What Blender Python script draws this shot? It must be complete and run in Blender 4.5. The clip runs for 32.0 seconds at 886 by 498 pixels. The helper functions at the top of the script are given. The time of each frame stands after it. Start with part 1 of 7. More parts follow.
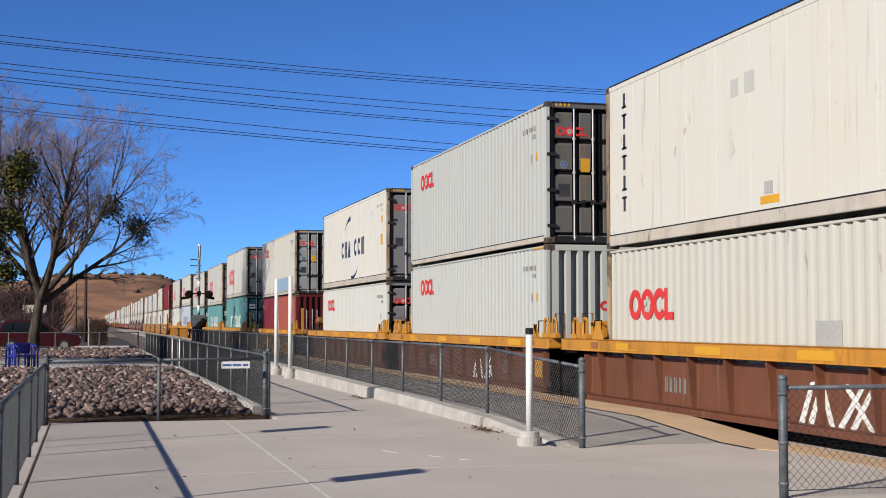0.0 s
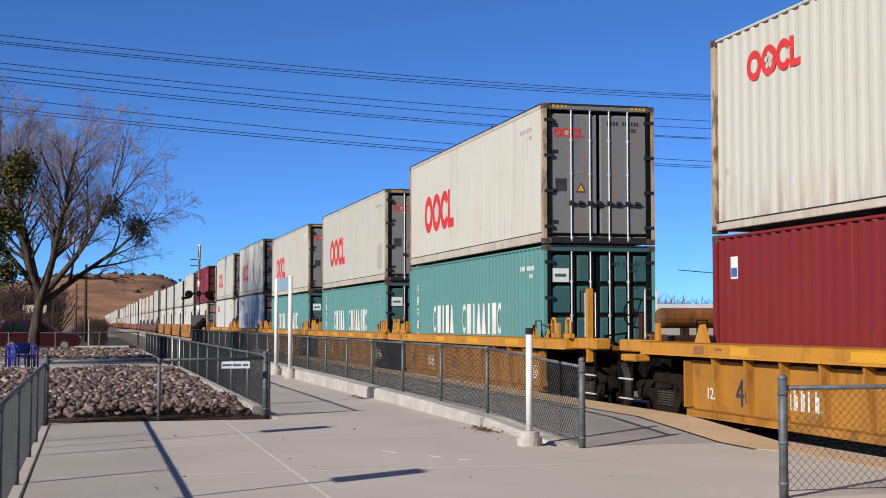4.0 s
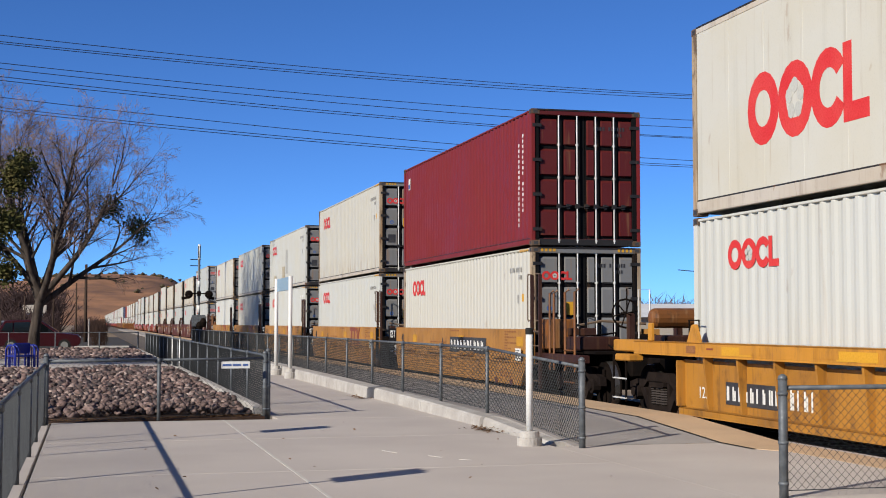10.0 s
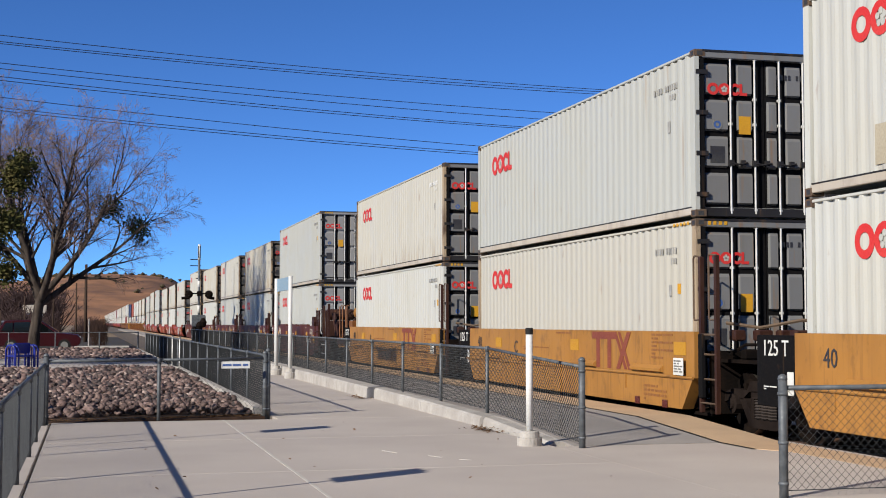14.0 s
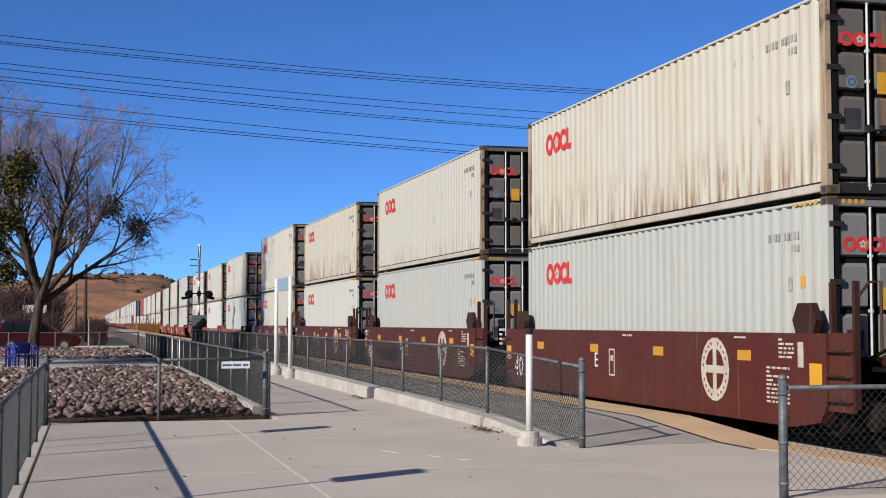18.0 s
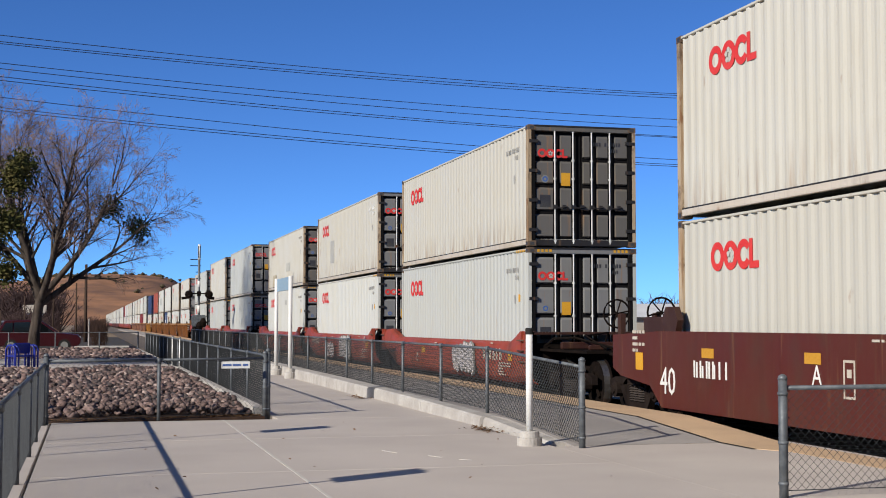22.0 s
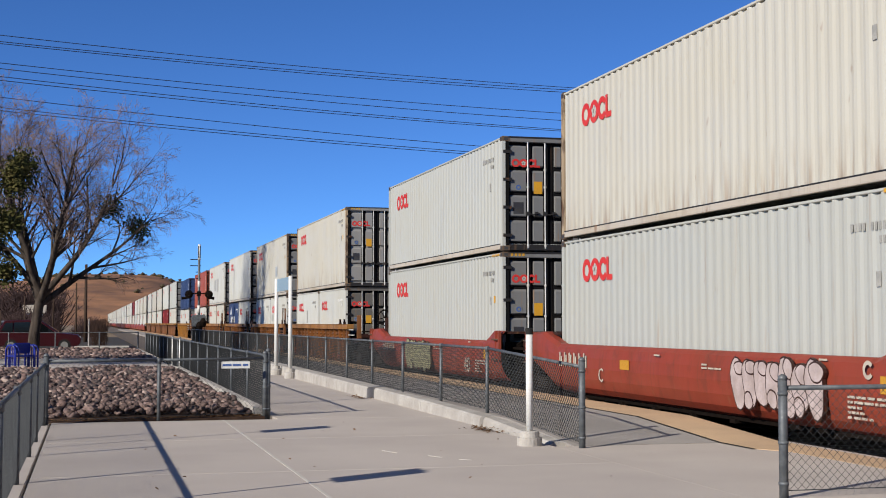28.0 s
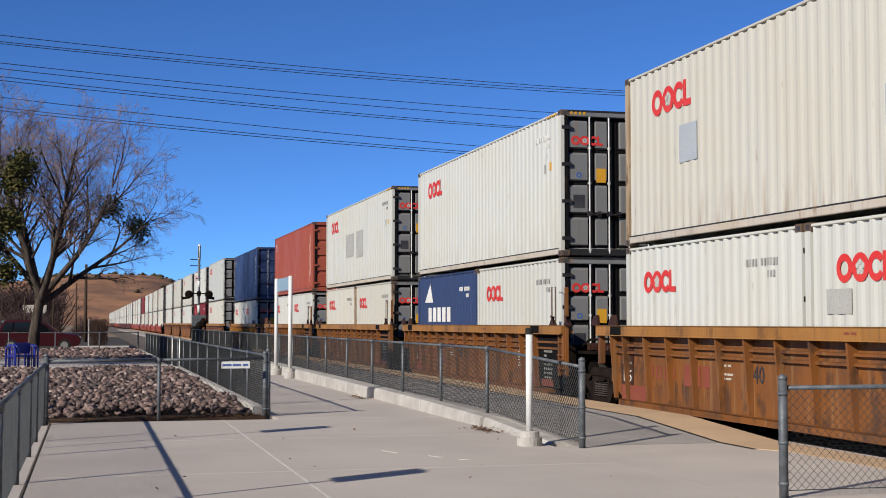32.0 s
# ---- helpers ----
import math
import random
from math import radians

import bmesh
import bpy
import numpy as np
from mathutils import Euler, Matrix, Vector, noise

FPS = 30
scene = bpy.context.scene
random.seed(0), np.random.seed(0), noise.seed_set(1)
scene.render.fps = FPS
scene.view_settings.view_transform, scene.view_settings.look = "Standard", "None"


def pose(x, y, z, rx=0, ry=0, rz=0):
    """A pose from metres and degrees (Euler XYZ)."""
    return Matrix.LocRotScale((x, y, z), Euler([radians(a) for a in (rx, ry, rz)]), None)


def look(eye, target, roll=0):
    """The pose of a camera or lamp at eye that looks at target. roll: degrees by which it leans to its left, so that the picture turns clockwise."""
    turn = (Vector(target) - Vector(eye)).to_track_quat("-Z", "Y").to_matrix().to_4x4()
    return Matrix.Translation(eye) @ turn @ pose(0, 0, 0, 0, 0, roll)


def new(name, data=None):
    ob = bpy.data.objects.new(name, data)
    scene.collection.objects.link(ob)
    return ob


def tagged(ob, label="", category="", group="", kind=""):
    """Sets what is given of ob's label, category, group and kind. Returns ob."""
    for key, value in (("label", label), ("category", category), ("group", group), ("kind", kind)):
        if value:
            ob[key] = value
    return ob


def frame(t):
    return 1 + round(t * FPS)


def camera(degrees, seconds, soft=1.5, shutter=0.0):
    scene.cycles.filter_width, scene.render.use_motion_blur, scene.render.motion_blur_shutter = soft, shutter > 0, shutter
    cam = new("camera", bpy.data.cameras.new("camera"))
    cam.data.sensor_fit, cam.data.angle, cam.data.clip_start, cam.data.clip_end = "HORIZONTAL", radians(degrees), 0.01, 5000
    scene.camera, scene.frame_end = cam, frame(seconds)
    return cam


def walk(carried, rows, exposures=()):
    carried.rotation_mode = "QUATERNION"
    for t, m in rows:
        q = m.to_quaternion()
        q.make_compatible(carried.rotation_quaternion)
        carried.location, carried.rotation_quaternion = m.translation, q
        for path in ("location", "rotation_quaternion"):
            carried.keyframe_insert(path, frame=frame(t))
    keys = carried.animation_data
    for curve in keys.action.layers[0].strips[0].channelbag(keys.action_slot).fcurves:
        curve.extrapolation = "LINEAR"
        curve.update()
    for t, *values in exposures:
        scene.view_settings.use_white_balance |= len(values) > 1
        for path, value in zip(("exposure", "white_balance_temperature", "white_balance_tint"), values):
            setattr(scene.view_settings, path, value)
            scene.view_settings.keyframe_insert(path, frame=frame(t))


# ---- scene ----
cam = camera(35.63, 32.0, 1.0)
EYE = (0.0, 0.0, 1.5)
AIM = (math.sin(radians(14.34)) * math.cos(radians(3.07)), math.cos(radians(14.34)) * math.cos(radians(3.07)), 1.5 + math.sin(radians(3.07)))
walk(cam, [(0.0, look(EYE, AIM)), (32.0, look(EYE, AIM))], [(0.0, 0.5), (20.0, 0.5), (25.0, 0.44), (32.0, 0.43)])

# ---- light: low winter sun from behind the camera, clear sky ----
SUN_EL, SUN_AZ = radians(26.5), radians(237.7)
world = bpy.data.worlds.new("sky")
scene.world = world
world.use_nodes = True
_nt = world.node_tree
_sky = _nt.nodes.new("ShaderNodeTexSky")
_sky.sky_type = "NISHITA"
_sky.sun_disc = False
_sky.sun_elevation, _sky.sun_rotation = SUN_EL, SUN_AZ
_sky.altitude = 1500
_sky.air_density, _sky.dust_density, _sky.ozone_density = 0.5, 0.35, 1.5
_bg = _nt.nodes["Background"]
_bg.inputs["Strength"].default_value = 0.086
_deep = _nt.nodes.new("ShaderNodeMix")     # a clear desert winter sky is a deeper blue than the model's
_deep.data_type, _deep.blend_type = "RGBA", "MULTIPLY"
_deep.inputs[0].default_value = 1.0
_deep.inputs[7].default_value = (0.41, 0.755, 1.20, 1.0)
_nt.links.new(_sky.outputs[0], _deep.inputs[6])
_nt.links.new(_deep.outputs[2], _bg.inputs["Color"])
sun = new("sun", bpy.data.lights.new("sun", "SUN"))
sun.data.energy, sun.data.angle, sun.data.color = 4.95, radians(0.53), (1.0, 0.925, 0.80)
sun.matrix_world = look((-0.756 * 80, -0.478 * 80, 0.446 * 80), (0, 0, 0))
scene.view_settings.exposure = 0.5


# ---- materials ----
def nodes_of(name, rough=0.6, metal=0.0):
    m = bpy.data.materials.new(name)
    m.use_nodes = True
    nt = m.node_tree
    b = nt.nodes["Principled BSDF"]
    b.inputs["Roughness"].default_value = rough
    b.inputs["Metallic"].default_value = metal
    b.inputs["Specular IOR Level"].default_value = 0.12 if rough > 0.7 else 0.3 if rough > 0.3 else 0.5
    return m, nt, b


def nd(nt, kind, **inputs):
    n = nt.nodes.new(kind)
    for k, v in inputs.items():
        n.inputs[k].default_value = v
    return n


def mixed(nt, fac, a, b, mode="MIX"):
    n = nt.nodes.new("ShaderNodeMix")
    n.data_type, n.blend_type = "RGBA", mode
    for sock, v in ((n.inputs[0], fac), (n.inputs[6], a), (n.inputs[7], b)):
        if hasattr(v, "links"):
            nt.links.new(v, sock)
        elif isinstance(v, (int, float)):
            sock.default_value = v
        else:
            sock.default_value = (*v, 1.0)
    return n.outputs[2]


def ramp(nt, src, lo, hi, a=0.0, b=1.0):
    n = nt.nodes.new("ShaderNodeMapRange")
    n.inputs[1].default_value, n.inputs[2].default_value = lo, hi
    n.inputs[3].default_value, n.inputs[4].default_value = a, b
    nt.links.new(src, n.inputs[0])
    return n.outputs[0]


def noise_at(nt, scale, detail=4.0, stretch=(1, 1, 1), space="Object", random_shift=False, rough=0.5):
    tc = nt.nodes.new("ShaderNodeTexCoord")
    mp = nt.nodes.new("ShaderNodeMapping")
    mp.inputs["Scale"].default_value = stretch
    nt.links.new(tc.outputs[space], mp.inputs["Vector"])
    if random_shift:
        oi = nt.nodes.new("ShaderNodeObjectInfo")
        mu = nt.nodes.new("ShaderNodeMath")
        mu.operation = "MULTIPLY"
        mu.inputs[1].default_value = 37.0
        nt.links.new(oi.outputs["Random"], mu.inputs[0])
        nt.links.new(mu.outputs[0], mp.inputs["Location"])
    n = nt.nodes.new("ShaderNodeTexNoise")
    n.inputs["Scale"].default_value, n.inputs["Detail"].default_value = scale, detail
    n.inputs["Roughness"].default_value = rough
    nt.links.new(mp.outputs[0], n.inputs["Vector"])
    return n.outputs["Fac"]


def bumped(nt, b, src, strength, distance):
    n = nt.nodes.new("ShaderNodeBump")
    n.inputs["Strength"].default_value, n.inputs["Distance"].default_value = strength, distance
    nt.links.new(src, n.inputs["Height"])
    nt.links.new(n.outputs[0], b.inputs["Normal"])


def surface(name, a, b, scale=3.0, fine=60.0, rough=0.7, metal=0.0, bump=0.3, depth=0.004, stretch=(1, 1, 1), tint=0.0, space="Object"):
    """Two colours blended by coarse and fine noise, with fine relief; tint: how far single pieces differ."""
    m, nt, bs = nodes_of(name, rough, metal)
    big = noise_at(nt, scale, 5.0, stretch, space)
    small = noise_at(nt, fine, 3.0, stretch, space)
    col = mixed(nt, ramp(nt, big, 0.35, 0.65), a, b)
    dark = tuple(c * 0.72 for c in a)
    col = mixed(nt, ramp(nt, small, 0.45, 0.75, 0.0, 0.6), col, dark)
    if tint:
        oi = nt.nodes.new("ShaderNodeObjectInfo")
        hsv = nt.nodes.new("ShaderNodeHueSaturation")
        nt.links.new(ramp(nt, oi.outputs["Random"], 0, 1, 1 - tint, 1 + tint), hsv.inputs["Value"])
        nt.links.new(col, hsv.inputs["Color"])
        col = hsv.outputs[0]
    nt.links.new(col, bs.inputs["Base Color"])
    nt.links.new(ramp(nt, small, 0.3, 0.7, rough - 0.1, min(1.0, rough + 0.12)), bs.inputs["Roughness"])
    if bump:
        bumped(nt, bs, small, bump, depth)
    return m


def paint(name, base, rust=0.5, rough=0.45, spread=0.06, grime=0.5, run=0.0, soot=0.0, low=0.0):
    """Weathered container or wagon paint: blotches, upright streaks, rust spots, each piece a little different."""
    m, nt, bs = nodes_of(name, rough)
    big = noise_at(nt, 0.55, 4.0, random_shift=True)
    streak = noise_at(nt, 1.0, 4.0, (5.0, 5.0, 0.22), random_shift=True)
    spot = noise_at(nt, 4.5, 8.0, (1.0, 1.0, 0.45), random_shift=True)
    fine = noise_at(nt, 45.0, 3.0)
    oi = nt.nodes.new("ShaderNodeObjectInfo")
    hsv = nt.nodes.new("ShaderNodeHueSaturation")
    hsv.inputs["Color"].default_value = (*base, 1)
    nt.links.new(ramp(nt, oi.outputs["Random"], 0, 1, 1 - spread, 1 + spread), hsv.inputs["Value"])
    warm = tuple(c * f for c, f in zip(base, (0.90, 0.85, 0.76)))
    col = mixed(nt, ramp(nt, big, 0.42, 0.72, 0.0, grime), hsv.outputs[0], warm)
    col = mixed(nt, ramp(nt, streak, 0.58, 0.80, 0.0, grime * 0.8), col, tuple(c * 0.62 for c in warm))
    col = mixed(nt, ramp(nt, spot, 0.70 - 0.06 * rust, 0.76 - 0.06 * rust, 0.0, min(1.0, 0.9 * rust)), col, (0.16, 0.07, 0.03))
    if soot:
        veil = noise_at(nt, 1.1, 5.0, (1.0, 1.0, 0.7), random_shift=True)
        col = mixed(nt, ramp(nt, veil, 0.44, 0.74, 0.0, 0.75 * soot), col, (0.06, 0.032, 0.018))
        blot = noise_at(nt, 2.8, 10.0, (1.0, 1.0, 0.55), random_shift=True, rough=0.66)
        col = mixed(nt, ramp(nt, blot, 0.54, 0.62, 0.0, 0.8 * soot), col, (0.045, 0.024, 0.015))
        lines = noise_at(nt, 1.0, 8.0, (14.0, 14.0, 0.6), random_shift=True, rough=0.6)
        col = mixed(nt, ramp(nt, lines, 0.56, 0.66, 0.0, 0.7 * soot), col, (0.07, 0.035, 0.018))
    if run > 0.9 or low:
        tc = nt.nodes.new("ShaderNodeTexCoord")
        sep = nt.nodes.new("ShaderNodeSeparateXYZ")
        nt.links.new(tc.outputs["Generated"], sep.inputs[0])
        creep = nt.nodes.new("ShaderNodeMath")
        creep.operation = "MULTIPLY"
        nt.links.new(ramp(nt, sep.outputs["Z"], 0.0, 0.42 if low > 0.6 or not low else 0.26, 1.0, 0.0), creep.inputs[0])
        nt.links.new(ramp(nt, noise_at(nt, 1.0, 7.0, (7.0, 7.0, 0.9), random_shift=True), 0.46, 0.64, 0.0, low or 0.8), creep.inputs[1])
        col = mixed(nt, creep.outputs[0], col, (0.17, 0.085, 0.03))     # rust creeping up from the lower rail
    drip = noise_at(nt, 1.0, 6.0, (9.0, 9.0, 0.55), random_shift=True)
    col = mixed(nt, ramp(nt, drip, 0.62 - 0.05 * run, 0.74 - 0.05 * run, 0.0, (0.35 if not low else 0.15) + 0.45 * run if rust > 0.2 else 0.12), col, (0.20, 0.11, 0.05))
    col = mixed(nt, ramp(nt, fine, 0.55, 0.8, 0.0, 0.12), col, (0.1, 0.08, 0.06))
    nt.links.new(col, bs.inputs["Base Color"])
    nt.links.new(ramp(nt, big, 0.3, 0.7, rough - 0.08, rough + 0.2), bs.inputs["Roughness"])
    bumped(nt, bs, fine, 0.08, 0.002)
    return m


CREAM = paint("paint_cream", (0.40, 0.39, 0.348), 0.4, grime=0.32, low=0.45)
WHITE = paint("paint_white", (0.42, 0.426, 0.402), 0.35, low=0.2)
GREYW = paint("paint_grey_white", (0.35, 0.36, 0.342), 0.25, grime=0.3)
RUSTY = paint("paint_cream_rusty", (0.425, 0.405, 0.345), 0.6, grime=0.6, run=0.35, low=0.95)
REEFER = paint("paint_reefer", (0.425, 0.415, 0.368), 0.35, rough=0.42, grime=0.6)
REEFW = paint("paint_reefer_white", (0.49, 0.476, 0.428), 0.5, rough=0.42, grime=0.35)
DRED = paint("paint_dark_red", (0.143, 0.013, 0.013), 0.2, grime=0.3)
ORED = paint("paint_oxide_red", (0.247, 0.056, 0.032), 0.2, grime=0.3)
TEAL = paint("paint_teal", (0.085, 0.215, 0.212), 0.25, grime=0.4)
NAVY = paint("paint_navy", (0.022, 0.038, 0.098), 0.2, grime=0.3)
PALEB = paint("paint_pale_blue", (0.33, 0.36, 0.405), 0.2, grime=0.3)
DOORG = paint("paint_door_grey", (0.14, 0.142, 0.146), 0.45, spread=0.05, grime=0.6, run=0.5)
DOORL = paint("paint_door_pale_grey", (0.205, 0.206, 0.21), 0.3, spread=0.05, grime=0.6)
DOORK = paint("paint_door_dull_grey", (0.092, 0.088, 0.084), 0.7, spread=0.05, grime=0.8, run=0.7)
# box ends take a darker teal and red than the sides
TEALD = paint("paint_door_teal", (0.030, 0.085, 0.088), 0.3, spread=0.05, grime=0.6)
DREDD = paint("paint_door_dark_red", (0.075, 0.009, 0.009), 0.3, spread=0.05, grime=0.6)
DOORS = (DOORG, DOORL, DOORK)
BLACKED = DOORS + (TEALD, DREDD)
# near black, for seals and plates and for shade painted into door channels
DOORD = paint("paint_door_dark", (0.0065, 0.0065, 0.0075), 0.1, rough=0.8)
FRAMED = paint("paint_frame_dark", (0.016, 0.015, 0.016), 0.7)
RAILP = paint("paint_rail_dirty", (0.40, 0.363, 0.315), 0.7, grime=0.7, soot=0.2)
POSTP = paint("paint_post_rusty", (0.33, 0.26, 0.18), 1.0, grime=1.0, run=0.8, soot=0.9)
ROD = surface("galvanised_rod", (0.56, 0.56, 0.545), (0.43, 0.42, 0.40), 6, 80, 0.45, 0.15, 0.1, 0.001)
CAST = paint("casting_steel", (0.10, 0.07, 0.048), 0.9, soot=0.6)
YSIDE = paint("wagon_yellow_side", (0.31, 0.14, 0.02), 0.7, spread=0.04, grime=0.9, run=0.4, soot=0.5)
YELLOW = paint("wagon_yellow", (0.40, 0.18, 0.022), 0.6, spread=0.04, grime=0.8, soot=0.35)
BYSIDE = paint("wagon_brown_side", (0.12, 0.044, 0.025), 0.8, spread=0.05, grime=0.8, run=0.4, soot=0.45)
BROWN = paint("wagon_brown", (0.026, 0.0085, 0.0058), 0.6, grime=0.6, soot=0.5)
OCHRE = paint("wagon_ochre", (0.17, 0.062, 0.015), 0.8, spread=0.05, grime=0.9, run=0.7, soot=0.95)
TAN = paint("wagon_tan", (0.315, 0.15, 0.034), 0.4, spread=0.04, grime=0.8, soot=0.4)
OCHRET = paint("wagon_ochre_chord", (0.25, 0.115, 0.028), 0.6, spread=0.08, grime=0.9, soot=0.6)
AMBER = paint("wagon_amber", (0.27, 0.125, 0.024), 0.5, spread=0.05, grime=0.8, run=0.4, soot=0.5)
MAROON = paint("wagon_maroon", (0.063, 0.0112, 0.0068), 0.35, spread=0.05, grime=0.7, soot=0.4)
BRICK = paint("wagon_brick_red", (0.215, 0.036, 0.02), 0.35, spread=0.05, grime=0.8, soot=0.38)
# dark steel; the shade under and between wagons is put into it too
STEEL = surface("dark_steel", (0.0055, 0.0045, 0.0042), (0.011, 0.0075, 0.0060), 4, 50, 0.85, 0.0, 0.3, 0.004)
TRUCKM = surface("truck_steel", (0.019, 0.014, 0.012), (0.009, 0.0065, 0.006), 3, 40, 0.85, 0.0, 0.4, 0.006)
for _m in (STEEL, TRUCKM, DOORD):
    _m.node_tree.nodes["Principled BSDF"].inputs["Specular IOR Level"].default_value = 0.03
SPRINGM = surface("spring_steel", (0.045, 0.037, 0.034), (0.026, 0.02, 0.018), 3, 40, 0.8, 0.0, 0.3, 0.003)
TREAD = surface("bright_tread", (0.262, 0.247, 0.232), (0.188, 0.165, 0.15), 8, 60, 0.35, 0.9, 0.1, 0.001)
RED_L = surface("marking_red", (0.465, 0.022, 0.022), (0.495, 0.045, 0.038), 2, 40, 0.5, 0, 0.05, 0.001)
WHITE_L = surface("marking_white", (0.6, 0.6, 0.585), (0.51, 0.51, 0.48), 2, 40, 0.5, 0, 0.05, 0.001)
NAVY_L = surface("marking_navy", (0.014, 0.02, 0.05), (0.02, 0.028, 0.06), 2, 40, 0.5, 0, 0.05, 0.001)
BLACK_L = surface("marking_black", (0.022, 0.022, 0.03), (0.045, 0.045, 0.045), 2, 40, 0.5, 0, 0.05, 0.001)
MARK_G = surface("marking_faded_grey", (0.22, 0.22, 0.21), (0.30, 0.295, 0.28), 6, 40, 0.6, 0, 0.05, 0.001)
MARK_F = surface("marking_faded_brown", (0.19, 0.078, 0.03), (0.23, 0.10, 0.035), 6, 40, 0.6, 0, 0.05, 0.001)
GREY_L = surface("marking_grey", (0.13, 0.13, 0.125), (0.18, 0.18, 0.17), 2, 40, 0.6, 0, 0.05, 0.001)
BLUE_L = surface("marking_blue", (0.03, 0.075, 0.24), (0.045, 0.098, 0.27), 2, 40, 0.5, 0, 0.05, 0.001)
YELL_L = surface("marking_yellow", (0.50, 0.26, 0.018), (0.46, 0.23, 0.02), 2, 40, 0.5, 0, 0.05, 0.001)
MARK_BR = surface("marking_brown", (0.165, 0.041, 0.026), (0.195, 0.053, 0.03), 2, 40, 0.5, 0, 0.05, 0.001)
CREAM_L = surface("marking_cream", (0.413, 0.375, 0.315), (0.315, 0.27, 0.225), 5, 40, 0.6, 0, 0.05, 0.001)
PINK_L = surface("marking_pink", (0.338, 0.09, 0.12), (0.375, 0.188, 0.188), 5, 40, 0.6, 0, 0.05, 0.001)
YELL_T = surface("marking_faded_yellow", (0.375, 0.188, 0.019), (0.413, 0.21, 0.022), 3, 40, 0.6, 0, 0.05, 0.001)
GRAF_W = surface("marking_sprayed_white", (0.41, 0.39, 0.39), (0.32, 0.30, 0.305), 4, 40, 0.5, 0, 0.05, 0.001)
GRAF_P = surface("marking_sprayed_pink_grey", (0.40, 0.335, 0.33), (0.27, 0.22, 0.21), 4, 40, 0.5, 0, 0.05, 0.001)
GREEN_L = surface("marking_olive", (0.245, 0.24, 0.15), (0.20, 0.195, 0.12), 2, 40, 0.6, 0, 0.05, 0.001)

GREY_P = surface("patch_grey", (0.277, 0.277, 0.266), (0.323, 0.323, 0.307), 2, 30, 0.6, 0, 0.05, 0.001)
BEIGE_P = surface("patch_beige", (0.315, 0.277, 0.203), (0.345, 0.307, 0.232), 2, 30, 0.6, 0, 0.05, 0.001)
PALE_P = surface("patch_pale", (0.375, 0.375, 0.345), (0.345, 0.345, 0.323), 2, 30, 0.6, 0, 0.05, 0.001)
BLUE_P = surface("patch_bluish", (0.27, 0.3, 0.338), (0.3, 0.33, 0.36), 2, 30, 0.6, 0, 0.05, 0.001)

CONCRETE = surface("concrete", (0.43, 0.385, 0.35), (0.375, 0.335, 0.305), 0.5, 70, 0.85, 0, 0.3, 0.003)
KERB = surface("kerb_concrete", (0.39, 0.37, 0.345), (0.29, 0.27, 0.25), 2.5, 30, 0.85, 0, 0.6, 0.012)
PLAT = surface("platform_concrete", (0.29, 0.268, 0.252), (0.24, 0.222, 0.208), 0.8, 55, 0.85, 0, 0.25, 0.003)
TACTILE = surface("tactile_tan", (0.46, 0.325, 0.205), (0.40, 0.285, 0.185), 1.6, 70, 0.85, 0, 0.5, 0.005)
JOINT = surface("joint_pale", (0.495, 0.473, 0.435), (0.413, 0.39, 0.36), 3, 40, 0.9, 0, 0.2, 0.002)
GALV = surface("galvanised", (0.125, 0.135, 0.145), (0.060, 0.068, 0.078), 9, 45, 0.55, 0.3, 0.25, 0.003)
WIRE = surface("fence_wire", (0.055, 0.059, 0.063), (0.036, 0.039, 0.043), 3, 40, 0.6, 0.2, 0, 0.001)
WPOST = surface("white_post", (0.585, 0.585, 0.57), (0.525, 0.525, 0.51), 2, 40, 0.4, 0, 0.08, 0.001)
DIRT = surface("dry_dirt", (0.18, 0.135, 0.098), (0.24, 0.188, 0.135), 0.4, 12, 0.95, 0, 0.6, 0.02)
BALLAST = surface("ballast", (0.15, 0.128, 0.112), (0.09, 0.075, 0.068), 6, 25, 0.95, 0, 0.9, 0.03)
ASPHALT = surface("asphalt", (0.045, 0.041, 0.039), (0.064, 0.06, 0.056), 1.0, 60, 0.9, 0, 0.3, 0.004)
STONE = surface("river_stone", (0.165, 0.112, 0.10), (0.095, 0.072, 0.068), 5, 40, 0.85, 0, 0.5, 0.006, tint=0.5)
RAIL = surface("rail_steel", (0.12, 0.068, 0.045), (0.075, 0.045, 0.034), 4, 50, 0.6, 0.5, 0.2, 0.002)
BARK = surface("bark", (0.075, 0.060, 0.050), (0.026, 0.020, 0.017), 5, 40, 0.95, 0, 0.8, 0.01, (1, 1, 0.3))
TWIG = surface("twig", (0.27, 0.195, 0.165), (0.15, 0.10, 0.088), 2, 30, 0.9, 0, 0, 0.001)
LEAF = surface("mistletoe_leaf", (0.05, 0.055, 0.016), (0.085, 0.07, 0.025), 2, 30, 0.8, 0, 0, 0.001)
LEAFB = surface("dry_leaf", (0.12, 0.064, 0.03), (0.15, 0.083, 0.038), 2, 30, 0.8, 0, 0, 0.001)
WOODP = surface("pole_wood", (0.055, 0.036, 0.026), (0.035, 0.023, 0.017), 3, 30, 0.9, 0, 0.5, 0.006, (1, 1, 0.15))
CABLE = surface("black_cable", (0.022, 0.022, 0.026), (0.03, 0.03, 0.03), 3, 30, 0.6, 0, 0, 0.001)
BLUEM = surface("blue_metal", (0.011, 0.022, 0.225), (0.0090, 0.017, 0.165), 3, 30, 0.4, 0, 0.1, 0.001)
HILL = surface("dry_grass_hill", (0.32, 0.165, 0.09), (0.115, 0.07, 0.052), 0.03, 0.2, 0.95, 0, 0, 0.01)
